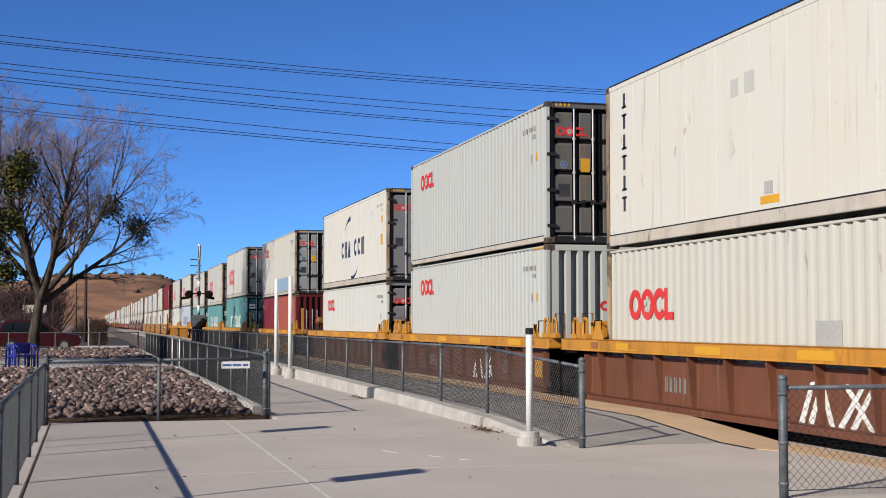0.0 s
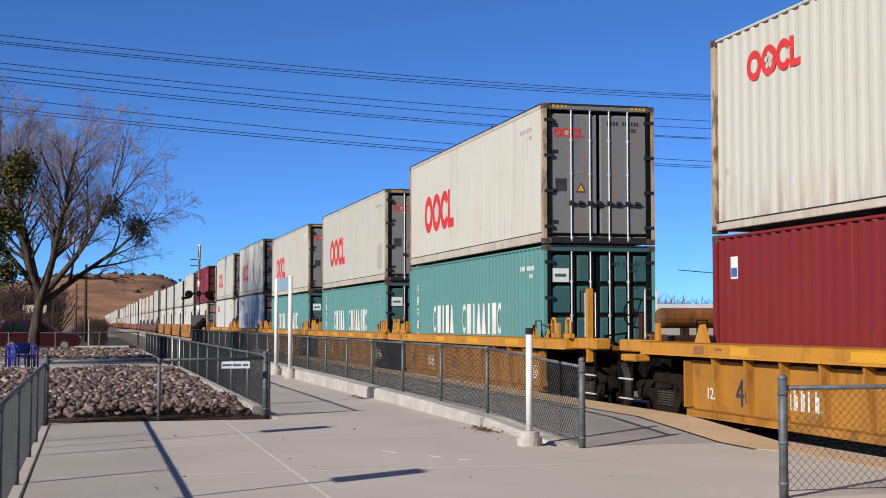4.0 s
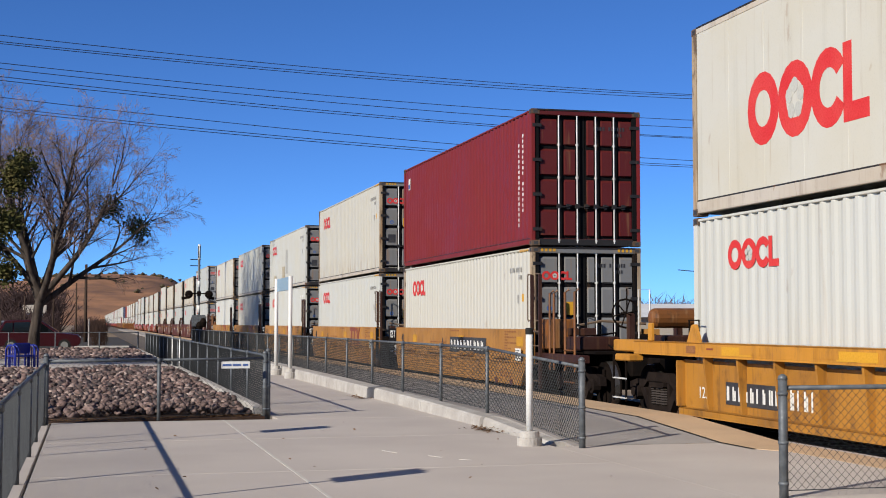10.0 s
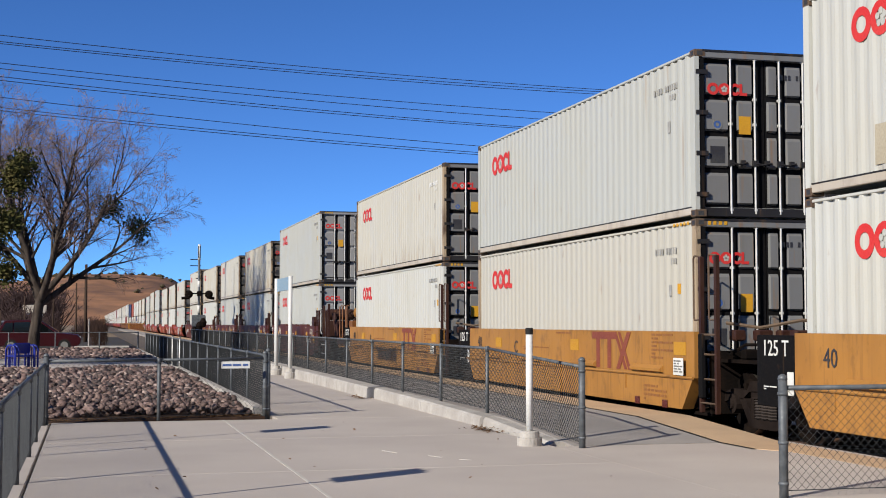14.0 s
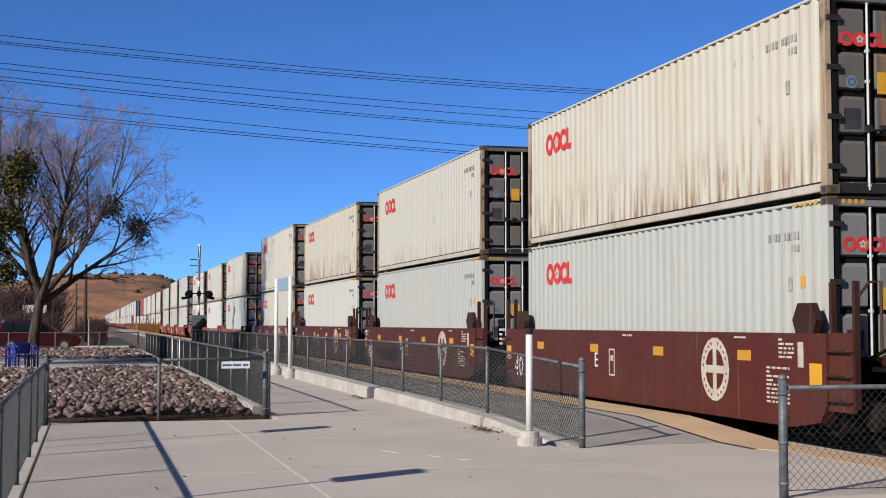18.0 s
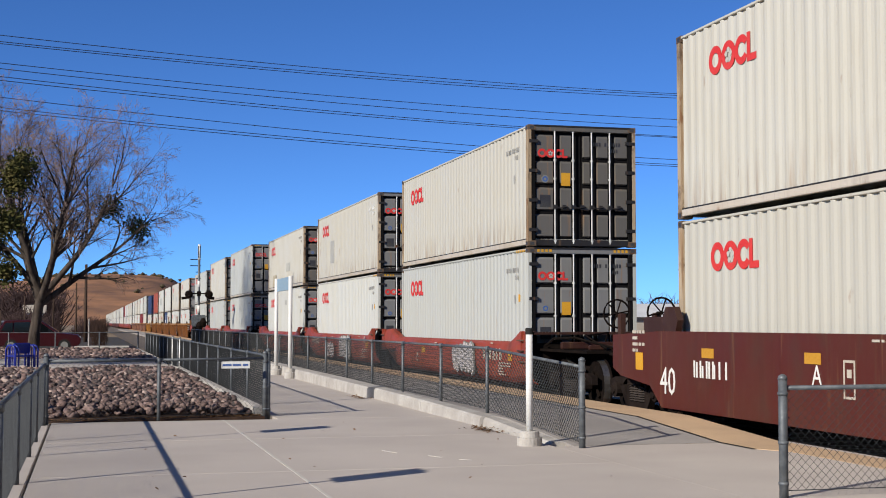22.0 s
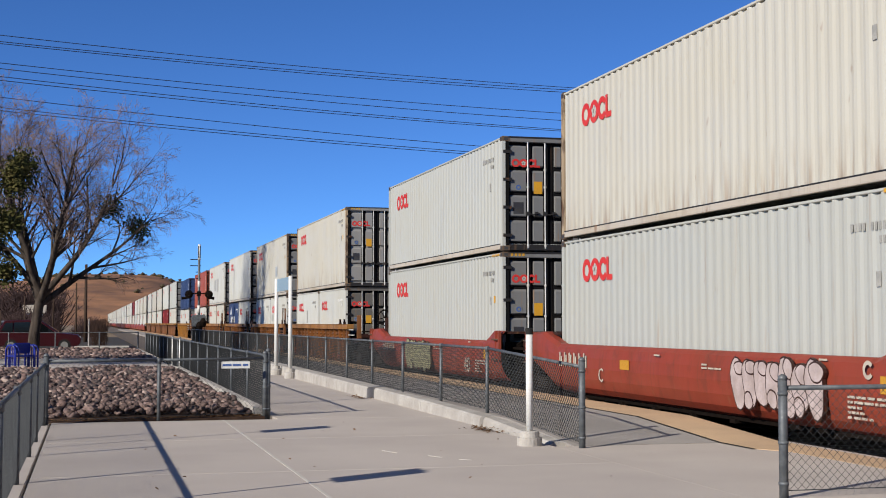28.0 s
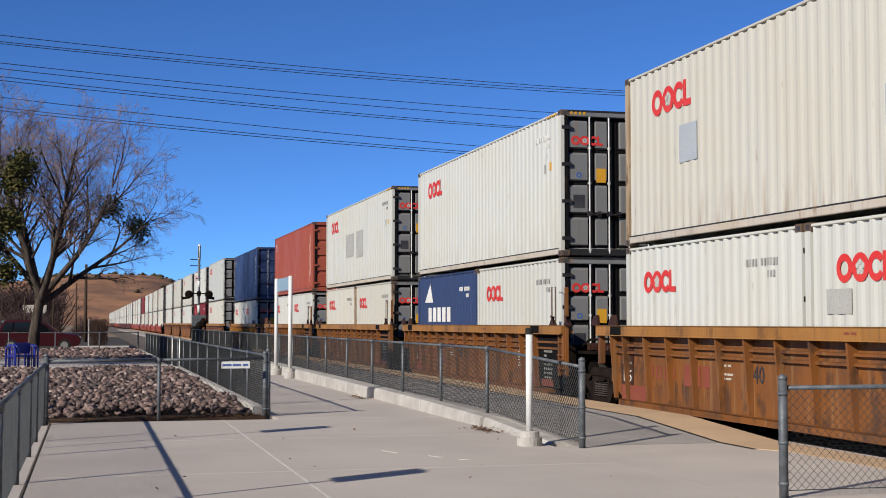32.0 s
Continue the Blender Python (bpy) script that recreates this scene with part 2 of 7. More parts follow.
SHRUB = surface("shrub", (0.056, 0.049, 0.028), (0.083, 0.064, 0.038), 0.5, 6, 0.95, 0, 0, 0.01)
BRUSH = surface("bare_brush", (0.05, 0.03, 0.024), (0.03, 0.019, 0.016), 0.6, 6, 0.95, 0, 0, 0.01)
BRUSHD = surface("dark_mauve_brush", (0.060, 0.038, 0.036), (0.04, 0.027, 0.026), 0.6, 6, 0.95, 0, 0, 0.01)
BRUSHM = surface("mauve_brush", (0.17, 0.115, 0.115), (0.12, 0.085, 0.085), 0.6, 6, 0.95, 0, 0, 0.01)
DRYLIT = surface("leaf_litter", (0.062, 0.037, 0.026), (0.03, 0.019, 0.014), 8, 60, 0.9, 0, 0.6, 0.01)
ROOFW = surface("white_roof", (0.562, 0.562, 0.562), (0.465, 0.465, 0.465), 0.6, 8, 0.6, 0, 0.1, 0.01)
STUCCO = surface("stucco", (0.338, 0.3, 0.255), (0.285, 0.255, 0.217), 0.6, 20, 0.9, 0, 0.2, 0.004)
CARRED = surface("car_red", (0.032, 0.002, 0.0025), (0.026, 0.0018, 0.002), 1, 60, 0.35, 0.0, 0, 0.001)
CARGREY = surface("car_grey", (0.21, 0.225, 0.24), (0.188, 0.203, 0.217), 1, 60, 0.25, 0.4, 0, 0.001)
GLASS, _g, _b = nodes_of("dark_glass", 0.05)
_b.inputs["Base Color"].default_value = (0.004, 0.005, 0.006, 1)
_b.inputs["Specular IOR Level"].default_value = 0.3
RUBBER = surface("rubber", (0.015, 0.015, 0.015), (0.022, 0.022, 0.022), 3, 40, 0.9, 0, 0.2, 0.002)
SIGNB = surface("sign_blue", (0.18, 0.27, 0.36), (0.21, 0.3, 0.375), 2, 40, 0.5, 0, 0, 0.001)
REDLENS = surface("red_lens", (0.075, 0.0090, 0.0090), (0.06, 0.0075, 0.0075), 2, 40, 0.3, 0, 0, 0.001)


# ---- mesh building ----
class Mesh:
    """Collects vertices and faces of one part."""

    def __init__(self):
        self.v, self.f, self.mi = [], [], []

    def poly(self, pts, faces, mi=0):
        n = len(self.v)
        self.v += [tuple(p) for p in pts]
        self.f += [tuple(n + i for i in f) for f in faces]
        self.mi += [mi] * len(faces)
        return self

    def box(self, x0, x1, y0, y1, z0, z1, mi=0, bev=0.0):
        if bev:
            b = bev
            pts = []
            for z, s in ((z0, b), (z0 + b, 0), (z1 - b, 0), (z1, b)):
                pts += [(x0 + s, y0 + s, z), (x1 - s, y0 + s, z), (x1 - s, y1 - s, z), (x0 + s, y1 - s, z)]
            fs = [(3, 2, 1, 0), (12, 13, 14, 15)]
            for k in range(3):
                for i in range(4):
                    j = (i + 1) % 4
                    fs.append((4 * k + i, 4 * k + j, 4 * k + 4 + j, 4 * k + 4 + i))
            return self.poly(pts, fs, mi)
        pts = [(x0, y0, z0), (x1, y0, z0), (x1, y1, z0), (x0, y1, z0), (x0, y0, z1), (x1, y0, z1), (x1, y1, z1), (x0, y1, z1)]
        return self.poly(pts, [(3, 2, 1, 0), (4, 5, 6, 7), (0, 1, 5, 4), (1, 2, 6, 5), (2, 3, 7, 6), (3, 0, 4, 7)], mi)

    def tube(self, pts, r, n=6, mi=0, cap=True):
        """A round bar through pts; r is one radius or one for each point."""
        pts = [Vector(p) for p in pts]
        rr = r if isinstance(r, (list, tuple)) else [r] * len(pts)
        vs = []
        for k, p in enumerate(pts):
            d = (pts[min(k + 1, len(pts) - 1)] - pts[max(k - 1, 0)]).normalized()
            a = d.cross(Vector((0, 0, 1)) if abs(d.z) < 0.9 else Vector((1, 0, 0))).normalized()
            b = d.cross(a)
            vs += [p + (a * math.cos(2 * math.pi * i / n) + b * math.sin(2 * math.pi * i / n)) * rr[k] for i in range(n)]
        fs = []
        for k in range(len(pts) - 1):
            for i in range(n):
                j = (i + 1) % n
                fs.append((k * n + i, k * n + j, k * n + n + j, k * n + n + i))
        if cap:
            fs += [tuple(range(n - 1, -1, -1)), tuple((len(pts) - 1) * n + i for i in range(n))]
        return self.poly(vs, fs, mi)

    def prism(self, outline, axis, a, b, mi=0):
        """A flat outline (two coordinates each) pushed along axis x, y or z from a to b."""
        def at(p, t):
            return {"x": (t, p[0], p[1]), "y": (p[0], t, p[1]), "z": (p[0], p[1], t)}[axis]
        n = len(outline)
        vs = [at(p, a) for p in outline] + [at(p, b) for p in outline]
        fs = [tuple(range(n - 1, -1, -1)), tuple(range(n, 2 * n))]
        fs += [(i, (i + 1) % n, n + (i + 1) % n, n + i) for i in range(n)]
        return self.poly(vs, fs, mi)

    def sheet(self, rows, mi=0):
        n = len(rows[0])
        vs = [p for r in rows for p in r]
        fs = [(k * n + i, k * n + i + 1, k * n + n + i + 1, k * n + n + i) for k in range(len(rows) - 1) for i in range(n - 1)]
        return self.poly(vs, fs, mi)

    def data(self, name, mats, smooth=False):
        me = bpy.data.meshes.new(name)
        me.from_pydata(self.v, [], self.f)
        for m in (mats if isinstance(mats, (list, tuple)) else [mats]):
            me.materials.append(m)
        me.polygons.foreach_set("material_index", self.mi)
        if smooth:
            me.polygons.foreach_set("use_smooth", [True] * len(self.f))
        me.validate()
        bm = bmesh.new()
        bm.from_mesh(me)
        bmesh.ops.recalc_face_normals(bm, faces=bm.faces)
        bm.to_mesh(me)
        bm.free()
        return me


def part(name, mesh, mats, parent=None, label="", smooth=False, at=None):
    """One mesh object under a thing or a part. mesh: a Mesh, or mesh data to share."""
    me = mesh.data(name, mats, smooth) if isinstance(mesh, Mesh) else mesh
    ob = new(name, me)
    ob.parent = parent
    if at is not None:
        ob.matrix_basis = at
    if label:
        ob["label"] = label
    return ob


def thing(name, label, category, group="", at=None):
    e = new(name)
    e.empty_display_size = 0.2
    if at is not None:
        e.matrix_basis = at
    return tagged(e, label, category, group)


def letters(text, size, depth=0.006):
    """Mesh data of a word, reading along x, standing in the xz plane, facing -y."""
    cu = bpy.data.curves.new("lettering", "FONT")
    cu.body, cu.size, cu.extrude = text, size, depth / 2
    cu.align_x, cu.align_y = "CENTER", "CENTER"
    cu.resolution_u = 2
    ob = bpy.data.objects.new("lettering", cu)
    scene.collection.objects.link(ob)
    me = bpy.data.meshes.new_from_object(ob.evaluated_get(bpy.context.evaluated_depsgraph_get()))
    bpy.data.objects.remove(ob)
    me.transform(Matrix.Rotation(radians(90), 4, "X"))
    return me


# ---- ground and track ----
def structure(ob, label=""):
    return tagged(ob, label, kind="structure")


def build_ground():
    m = Mesh()
    # one sheet to the horizon; it dips under the ballast and stays flat elsewhere
    xs = [-3000, -800, -200, -60, -20, -8, 3, 7.5, 8.4, 12.2, 14, 30, 80, 250, 900, 3000]
    ys = [-600, -100, -20, 0, 10, 30, 60, 100, 160, 260, 420, 700, 1200, 3500]

    def zz(x, y):
        return -0.45 if 8.4 <= x <= 12.2 else (-2.6 if x > 20 else (-0.6 if x > 13 else -0.06))
    m.sheet([[(x, y, zz(x, y)) for x in xs] for y in ys])
    structure(part("ground", m, DIRT), "dry bare earth reaching to the horizon")
    m = Mesh()
    m.sheet([[(x, y, z) for x, z in ((8.3, -0.5), (8.9, -0.30), (11.42, -0.30), (12.3, -0.5))] for y in (-40, 100, 700)])
    structure(part("track_bed", m, BALLAST), "grey crushed-stone ballast under the track")
    for s in (-1, 1):
        m = Mesh()
        xr = TRACK_X + s * 0.7535
        m.prism([(xr - 0.07, RAIL_Z - 0.17), (xr + 0.07, RAIL_Z - 0.17), (xr + 0.07, RAIL_Z - 0.15), (xr + 0.012, RAIL_Z - 0.13), (xr + 0.012, RAIL_Z - 0.045),
                 (xr + 0.036, RAIL_Z - 0.035), (xr + 0.036, RAIL_Z - 0.004), (xr + 0.026, RAIL_Z), (xr - 0.026, RAIL_Z), (xr - 0.036, RAIL_Z - 0.004),
                 (xr - 0.036, RAIL_Z - 0.035), (xr - 0.012, RAIL_Z - 0.045), (xr - 0.012, RAIL_Z - 0.13), (xr - 0.07, RAIL_Z - 0.15)], "y", -40, 700)
        structure(part("rail", m, RAIL), "worn steel rail")
    tie = Mesh().box(-1.3, 1.3, -0.11, 0.11, -0.18, 0.0, 0, bev=0.012).data("railway_tie", WOODP)
    bed = thing("railway_ties", "dark wooden ties across the ballast", "railway ties")
    for i in range(110):
        part("tie", tie, None, bed, at=Matrix.Translation((TRACK_X, -4 + 0.5 * i, RAIL_Z - 0.165)))


# the plaza: slabs with recessed joints
def build_plaza():
    plaza = new("pavement")
    structure(plaza, "pale concrete plaza paving with narrow joints")
    k = 0
    xs = [-0.55, 2.02, 5.5]
    ys = [-6.0, -2.0, 2.0, 6.0, 10.0, 14.0, 18.0, 21.6]
    for i in range(len(xs) - 1):
        for j in range(len(ys) - 1):
            m = Mesh().box(xs[i] + 0.006, xs[i + 1] - 0.006, ys[j] + 0.004, ys[j + 1] - 0.004, -0.15, 0.0, 0, bev=0.006)
            part("slab", m, CONCRETE, plaza)
    # path between the planting beds and the platform
    for j, (a, b) in enumerate(((21.6, 26.0), (26.0, 31.0), (31.0, 37.0), (37.0, 44.0), (44.0, 52.0), (52.0, 62.0), (62.0, 76.0))):
        m = Mesh().box(2.86, 5.5, a + 0.004, b - 0.004, -0.15, 0.0, 0, bev=0.006)
        part("slab", m, CONCRETE, plaza)
    m = Mesh()
    m.box(2.005, 2.035, -6, 21.6, -0.1, 0.003)
    part("joint_filler", m, JOINT, plaza, "pale joint filler")
    for x, y, a, b in ((3.72, 15.25, 0.22, 0.02), (3.95, 14.75, 0.10, 0.025), (3.35, 16.0, 0.35, 0.008)):
        part("chip", Mesh().prism([(x, y), (x + 0.1, y - a), (x + 0.1 + b, y - a), (x + b, y)], "z", -0.01, 0.003), JOINT, plaza, "pale scuff")
    m = Mesh()
    m.box(5.5, 8.62, -8.0, 16.0, -0.3, -0.002, 0)
    part("slab", m, CONCRETE, plaza)
    # walk between the two planting beds
    m = Mesh().box(-14, 2.7, 44.6, 53.5, -0.15, 0.02, 0, bev=0.006)
    part("slab", m, CONCRETE, plaza)
    m = Mesh().box(-1.6, -0.572, -6, 21.6, -0.15, -0.008, 0, bev=0.006)
    part("edge_strip", m, CONCRETE, plaza)
    rnd = random.Random(31)
    ys = np.arange(6.0, 21.6, 0.12)
    m = Mesh().sheet([[(-0.558 + k * (0.003 + 0.018 * rnd.random() ** 3), y, 0.002) for y in ys] for k in (-1, 1)])
    part("joint_filler", m, DIRT, plaza, "earth and grit in the joint")
    # platform: raised along the train, with a ramp down to the plaza
    plat = new("platform")
    structure(plat, "raised concrete platform with a tan edge strip")
    z1 = 0.15
    m = Mesh()
    prof = [(16.0, 0.0), (18.7, z1), (300.0, z1)]
    m.sheet([[(x, y, z) for y, z in prof] for x in (5.74, 7.655)])
    m.sheet([[(7.655, y, z) for y, z in prof], [(7.655, y, z - 0.05) for y, z in prof]])
    m.poly([(5.74, 16.0, -0.3), (5.74, 300, -0.3), (5.74, 300, z1), (5.74, 18.7, z1), (5.74, 16.0, 0.0)], [(0, 1, 2, 3, 4)])
    part("deck", m, PLAT, plat)
    m = Mesh()
    prof = [(-8.0, 0.004, 7.93), (14.7, 0.004, 7.93), (15.1, 0.004, 7.69), (16.0, 0.004, 7.69), (18.7, z1 + 0.004, 7.69), (300.0, z1 + 0.004, 7.69)]
    m.sheet([[(x0, y, z) for y, z, x0 in prof], [(8.49, y, z) for y, z, x0 in prof]])
    m.sheet([[(8.49, y, z) for y, z, x0 in prof], [(8.49, y, -0.5) for y, z, x0 in prof]])
    m.sheet([[(x0, y, z) for y, z, x0 in prof], [(x0, y, z - 0.05) for y, z, x0 in prof]])
    part("edge_strip", m, TACTILE, plat, "tan warning strip")
    m = Mesh().sheet([[(x, y, z + 0.006) for y, z in ((15.05, 0.0), (16.0, 0.0), (18.7, z1), (300.0, z1))] for x in (7.645, 7.695)])
    part("joint_filler", m, RUBBER, plat, "black joint along the warning strip")
    # kerb between plaza and platform, in cast pieces
    kerb = new("kerb")
    structure(kerb, "pale cast concrete kerb along the platform")
    pieces = [(16.3, 19.3, 0.02, 0.14, 5.52), (19.32, 23.0, 0.15, 0.19, 5.47), (23.02, 26.98, 0.19, 0.21, 5.47), (27.16, 32.0, 0.22, 0.24, 5.36), (32.02, 37.0, 0.24, 0.25, 5.36),
              (37.02, 44.0, 0.25, 0.26, 5.36), (44.02, 60.0, 0.25, 0.25, 5.36)]
    for a, b, h0, h1, x0 in pieces:
        m = Mesh()
        m.poly([(x0, a, -0.1), (5.74, a, -0.1), (5.74, b, -0.1), (x0, b, -0.1), (x0 + 0.02, a, h0 - 0.03), (5.74, a, h0), (5.74, b, h1), (x0 + 0.02, b, h1 - 0.03),
                (x0 + 0.05, a, h0), (x0 + 0.05, b, h1)],
               [(0, 1, 5, 8, 4), (3, 2, 6, 9, 7), (0, 4, 7, 3), (4, 8, 9, 7), (8, 5, 6, 9), (1, 2, 6, 5)])
        part("kerb_piece", m, KERB, kerb)


# ---- chain-link fences ----
def link_mesh(length, z0, z1, cell=0.054, r=0.0030):
    """Woven wire in the yz plane of a panel that runs along x from 0 to length."""
    m = Mesh()
    h = z1 - z0
    k = -h
    while k < length:
        for flip in (0, 1):
            a, b = max(k, 0.0), min(k + h, length)
            if b - a > 0.01:
                za, zb = z0 + (a - k), z0 + (b - k)
                if flip:
                    za, zb = z1 - (a - k), z1 - (b - k)
                o = 0.003 if flip else -0.003
                d = r * 0.75
                m.poly([(a - d, o - r, za), (a + d, o - r, za), (a, o + r, za), (b - d, o - r, zb), (b + d, o - r, zb), (b, o + r, zb)], [(0, 1, 4, 3), (1, 2, 5, 4), (2, 0, 3, 5)])
        k += cell * 1.414
    return m


def fence(posts, h, mat_label, tall=(), rail=True):
    """posts: places (x, y, z) from end to end; tall: indexes of terminal posts with caps."""
    f = thing("chain_link_fence", mat_label, "fence")
    for i, p in enumerate(posts):
        m = Mesh()
        if i in tall:
            m.tube([(0, 0, -0.05), (0, 0, h + 0.07)], 0.040, 10)
            m.tube([(0, 0, h + 0.07), (0, 0, h + 0.10), (0, 0, h + 0.12)], [0.045, 0.038, 0.012], 10)
            for z in (0.12, h * 0.5, h - 0.05):
                m.tube([(0, 0, z - 0.014), (0, 0, z + 0.014)], 0.046, 10)
        else:
            m.tube([(0, 0, -0.05), (0, 0, h - 0.02)], 0.028, 8)
            m.tube([(0, 0, h - 0.05), (0, 0, h + 0.03)], 0.036, 8)
        part("post", m, GALV, f, at=Matrix.Translation(p), smooth=True)
    for a, b in zip(posts, posts[1:]):
        a, b = Vector(a), Vector(b)
        up = Vector((0, 0, h))
        part("rail", Mesh().tube([a + up, b + up], 0.021, 8), GALV, f, smooth=True)
        part("tension_wire", Mesh().tube([a + Vector((0, 0, 0.06)), b + Vector((0, 0, 0.06))], 0.004, 4), WIRE, f)
        d = b - a
        flat = math.hypot(d.x, d.y)
        # sheared upright so that the mesh follows a sloping run
        sh = Matrix(((d.x / flat, -d.y / flat, 0, a.x), (d.y / flat, d.x / flat, 0, a.y), (d.z / flat, 0, 1, a.z), (0, 0, 0, 1)))
        me = link_mesh(flat, 0.05, h - 0.01).data("chain_link", WIRE)
        me.transform(sh)
        part("chain_link", me, None, f)
    return f


def build_fences():
    z1 = 0.15
    run = [(5.755, 15.75, 0.0), (5.80, 20.0, z1)] + [(5.84, 20.0 + 2.98 * i, z1) for i in range(1, 22)]
    fence(run, 0.97, "galvanised chain-link fence along the platform ramp", tall=(0,))
    fence([(5.80, 10.85, 0.0), (7.9, 10.85, 0.0)], 0.94, "galvanised chain-link fence end beside the gate opening", tall=(0, 1))
    side = [(2.79, 22.3 + 2.95 * i, 0.0) for i in range(18)]
    fence(side, 0.97, "galvanised chain-link fence beside the stone bed", tall=(0,))
    fence([(-0.62, 21.3, 0.0), (1.04, 21.75, 0.0), (2.74, 22.28, 0.0)], 0.93, "galvanised chain-link fence in front of the stone bed", tall=(0, 2))
    fence([(-0.65, y, 0.0) for y in (2.8, 5.4, 8.2, 10.9, 13.55, 16.3, 18.3, 21.2)], 0.88, "galvanised chain-link fence beside the plaza", tall=())
    sign = thing("fence_sign", "small white and blue notice fixed to the fence", "sign")
    m = Mesh().box(2.02, 2.47, 22.06, 22.07, 0.78, 0.89, 0)
    part("board", m, WHITE_L, sign)
    m = Mesh()
    for i, (a, b) in enumerate(((2.04, 2.18), (2.2, 2.33), (2.36, 2.44))):
        m.box(a, b, 22.054, 22.06, 0.82, 0.85)
    part("marking", m, BLUE_L, sign)


# ---- beds of river stones ----
def stone_datas(n, seed, detail=1):
    rnd = random.Random(seed)
    out = []
    for k in range(n):
        bm = bmesh.new()
        bmesh.ops.create_icosphere(bm, subdivisions=detail, radius=1.0)
        sx, sy, sz = rnd.uniform(0.9, 1.25), rnd.uniform(0.75, 1.05), rnd.uniform(0.55, 0.8)
        for v in bm.verts:
            f = 1 + (0.5 if detail == 1 else 0.8) * (noise.noise(v.co * 1.5 + Vector((k * 7.1, 0, 0))))
            v.co = Vector((v.co.x * sx * f, v.co.y * sy * f, v.co.z * sz * f))
        me = bpy.data.meshes.new("stone")
        for fc in bm.faces:
            fc.smooth = True
        bm.to_mesh(me)
        bm.free()
        me.materials.append(STONE)
        out.append(me)
    return out


def build_beds():
    rnd = random.Random(11)
    shapes, round_shapes = stone_datas(8, 3), stone_datas(12, 4, 2)
    for bi, (x0, x1, y0, y1) in enumerate(((-9.0, 2.6, 22.45, 43.8), (-12.0, 2.4, 54.5, 76.0))):
        bed = new("stone_bed")
        structure(bed, "planting bed filled with reddish-brown river stones")
        m = Mesh()
        m.sheet([[(x, y, 0.02) for x in (x0, x1)] for y in (y0, y1)])
        part("soil", m, DRYLIT, bed)
        m = Mesh()
        for a in ((x1, x1 + 0.16, y0, y1 + 0.16), (x0, x1, y1, y1 + 0.16), (x0, x1, y0 - 0.16, y0))[: 2 if bi == 0 else 3]:
            m.box(a[0], a[1], a[2], a[3], -0.1, 0.15, 0, bev=0.015)
        part("edging", m, KERB, bed)
        spots = []
        y = y0 + 0.08
        while y < y1 - 0.05:
            step = 0.128 if y < 30 else (0.165 if y < 45 else 0.23)
            lo = max(x0, -0.075 * y - 0.6)
            x = lo + rnd.random() * step
            while x < x1 - 0.1:
                spots.append((x + rnd.uniform(-0.07, 0.07), y + rnd.uniform(-0.07, 0.07), step * (0.34 + 0.36 * rnd.random() ** 1.8)))
                x += step * 1.02
            y += step * 0.9
        rest_v, rest_f = [], []
        for i, (x, y, r) in enumerate(spots):
            z = 0.04 + rnd.uniform(0, 0.12) + 0.04 * math.sin(x * 1.7) * math.sin(y * 0.9)
            mt = Matrix.LocRotScale((x, y, z), Euler((rnd.uniform(-0.5, 0.5), rnd.uniform(-0.5, 0.5), rnd.uniform(0, 6.28))), (r, r, r))
            me = shapes[rnd.randrange(8)]
            if bi == 0 and y < 23.75 and -0.7 < x:
                part("stone", round_shapes[i % 12], None, bed, at=mt)
            else:
                n = len(rest_v)
                rest_v += [tuple(mt @ v.co) for v in me.vertices]
                rest_f += [tuple(n + j for j in p.vertices) for p in me.polygons]
        me = bpy.data.meshes.new("stones")
        me.from_pydata(rest_v, [], rest_f)
        me.materials.append(STONE2)
        me.polygons.foreach_set("use_smooth", [True] * len(rest_f))
        tagged(part("stones", me, None, bed), kind="stuff")


def build_litter():
    rnd = random.Random(8)

    def leaves(spots, size, lab):
        m = Mesh()
        for x, y in spots:
            a, t = rnd.uniform(0, 6.283), rnd.uniform(0.5, 1.2) * size
            u, v = Vector((math.cos(a), math.sin(a), rnd.uniform(-0.3, 0.5))) * t, Vector((-math.sin(a), math.cos(a), rnd.uniform(-0.3, 0.5))) * t * 0.55
            p = Vector((x, y, 0.012 + rnd.uniform(0, 0.03)))
            m.poly([p - u, p + v, p + u, p - v], [(0, 1, 2, 3)])
        tagged(part("dry_leaves", m, LEAFB), lab, "leaves", kind="stuff")
    m = Mesh().prism([(-0.6, 21.55), (2.72, 22.12), (2.62, 22.5), (-0.6, 22.5)], "z", -0.04, 0.012)
    structure(part("litter_strip", m, DRYLIT), "strip of earth and brown leaf litter along the stone bed")
    leaves([(x, 21.62 + 0.172 * (x + 0.6) + abs(rnd.gauss(0, 0.14))) for x in (rnd.uniform(-0.55, 2.68) for _k in range(900))], 0.028, "brown leaf litter along the stone bed")
    leaves([(5.34 + rnd.gauss(0, 0.07), 18.6 + rnd.gauss(0, 0.28)) for _ in range(170)], 0.03, "pile of dry leaves against the kerb")
    leaves([(5.2 + rnd.gauss(0, 0.06), 27.2 + rnd.gauss(0, 0.4)) for _ in range(90)], 0.03, "pile of dry leaves against the kerb")
    leaves([(rnd.uniform(-0.4, 5.2), 9 + 14 * rnd.random()) for _ in range(34)], 0.026, "single dry leaves scattered on the paving")


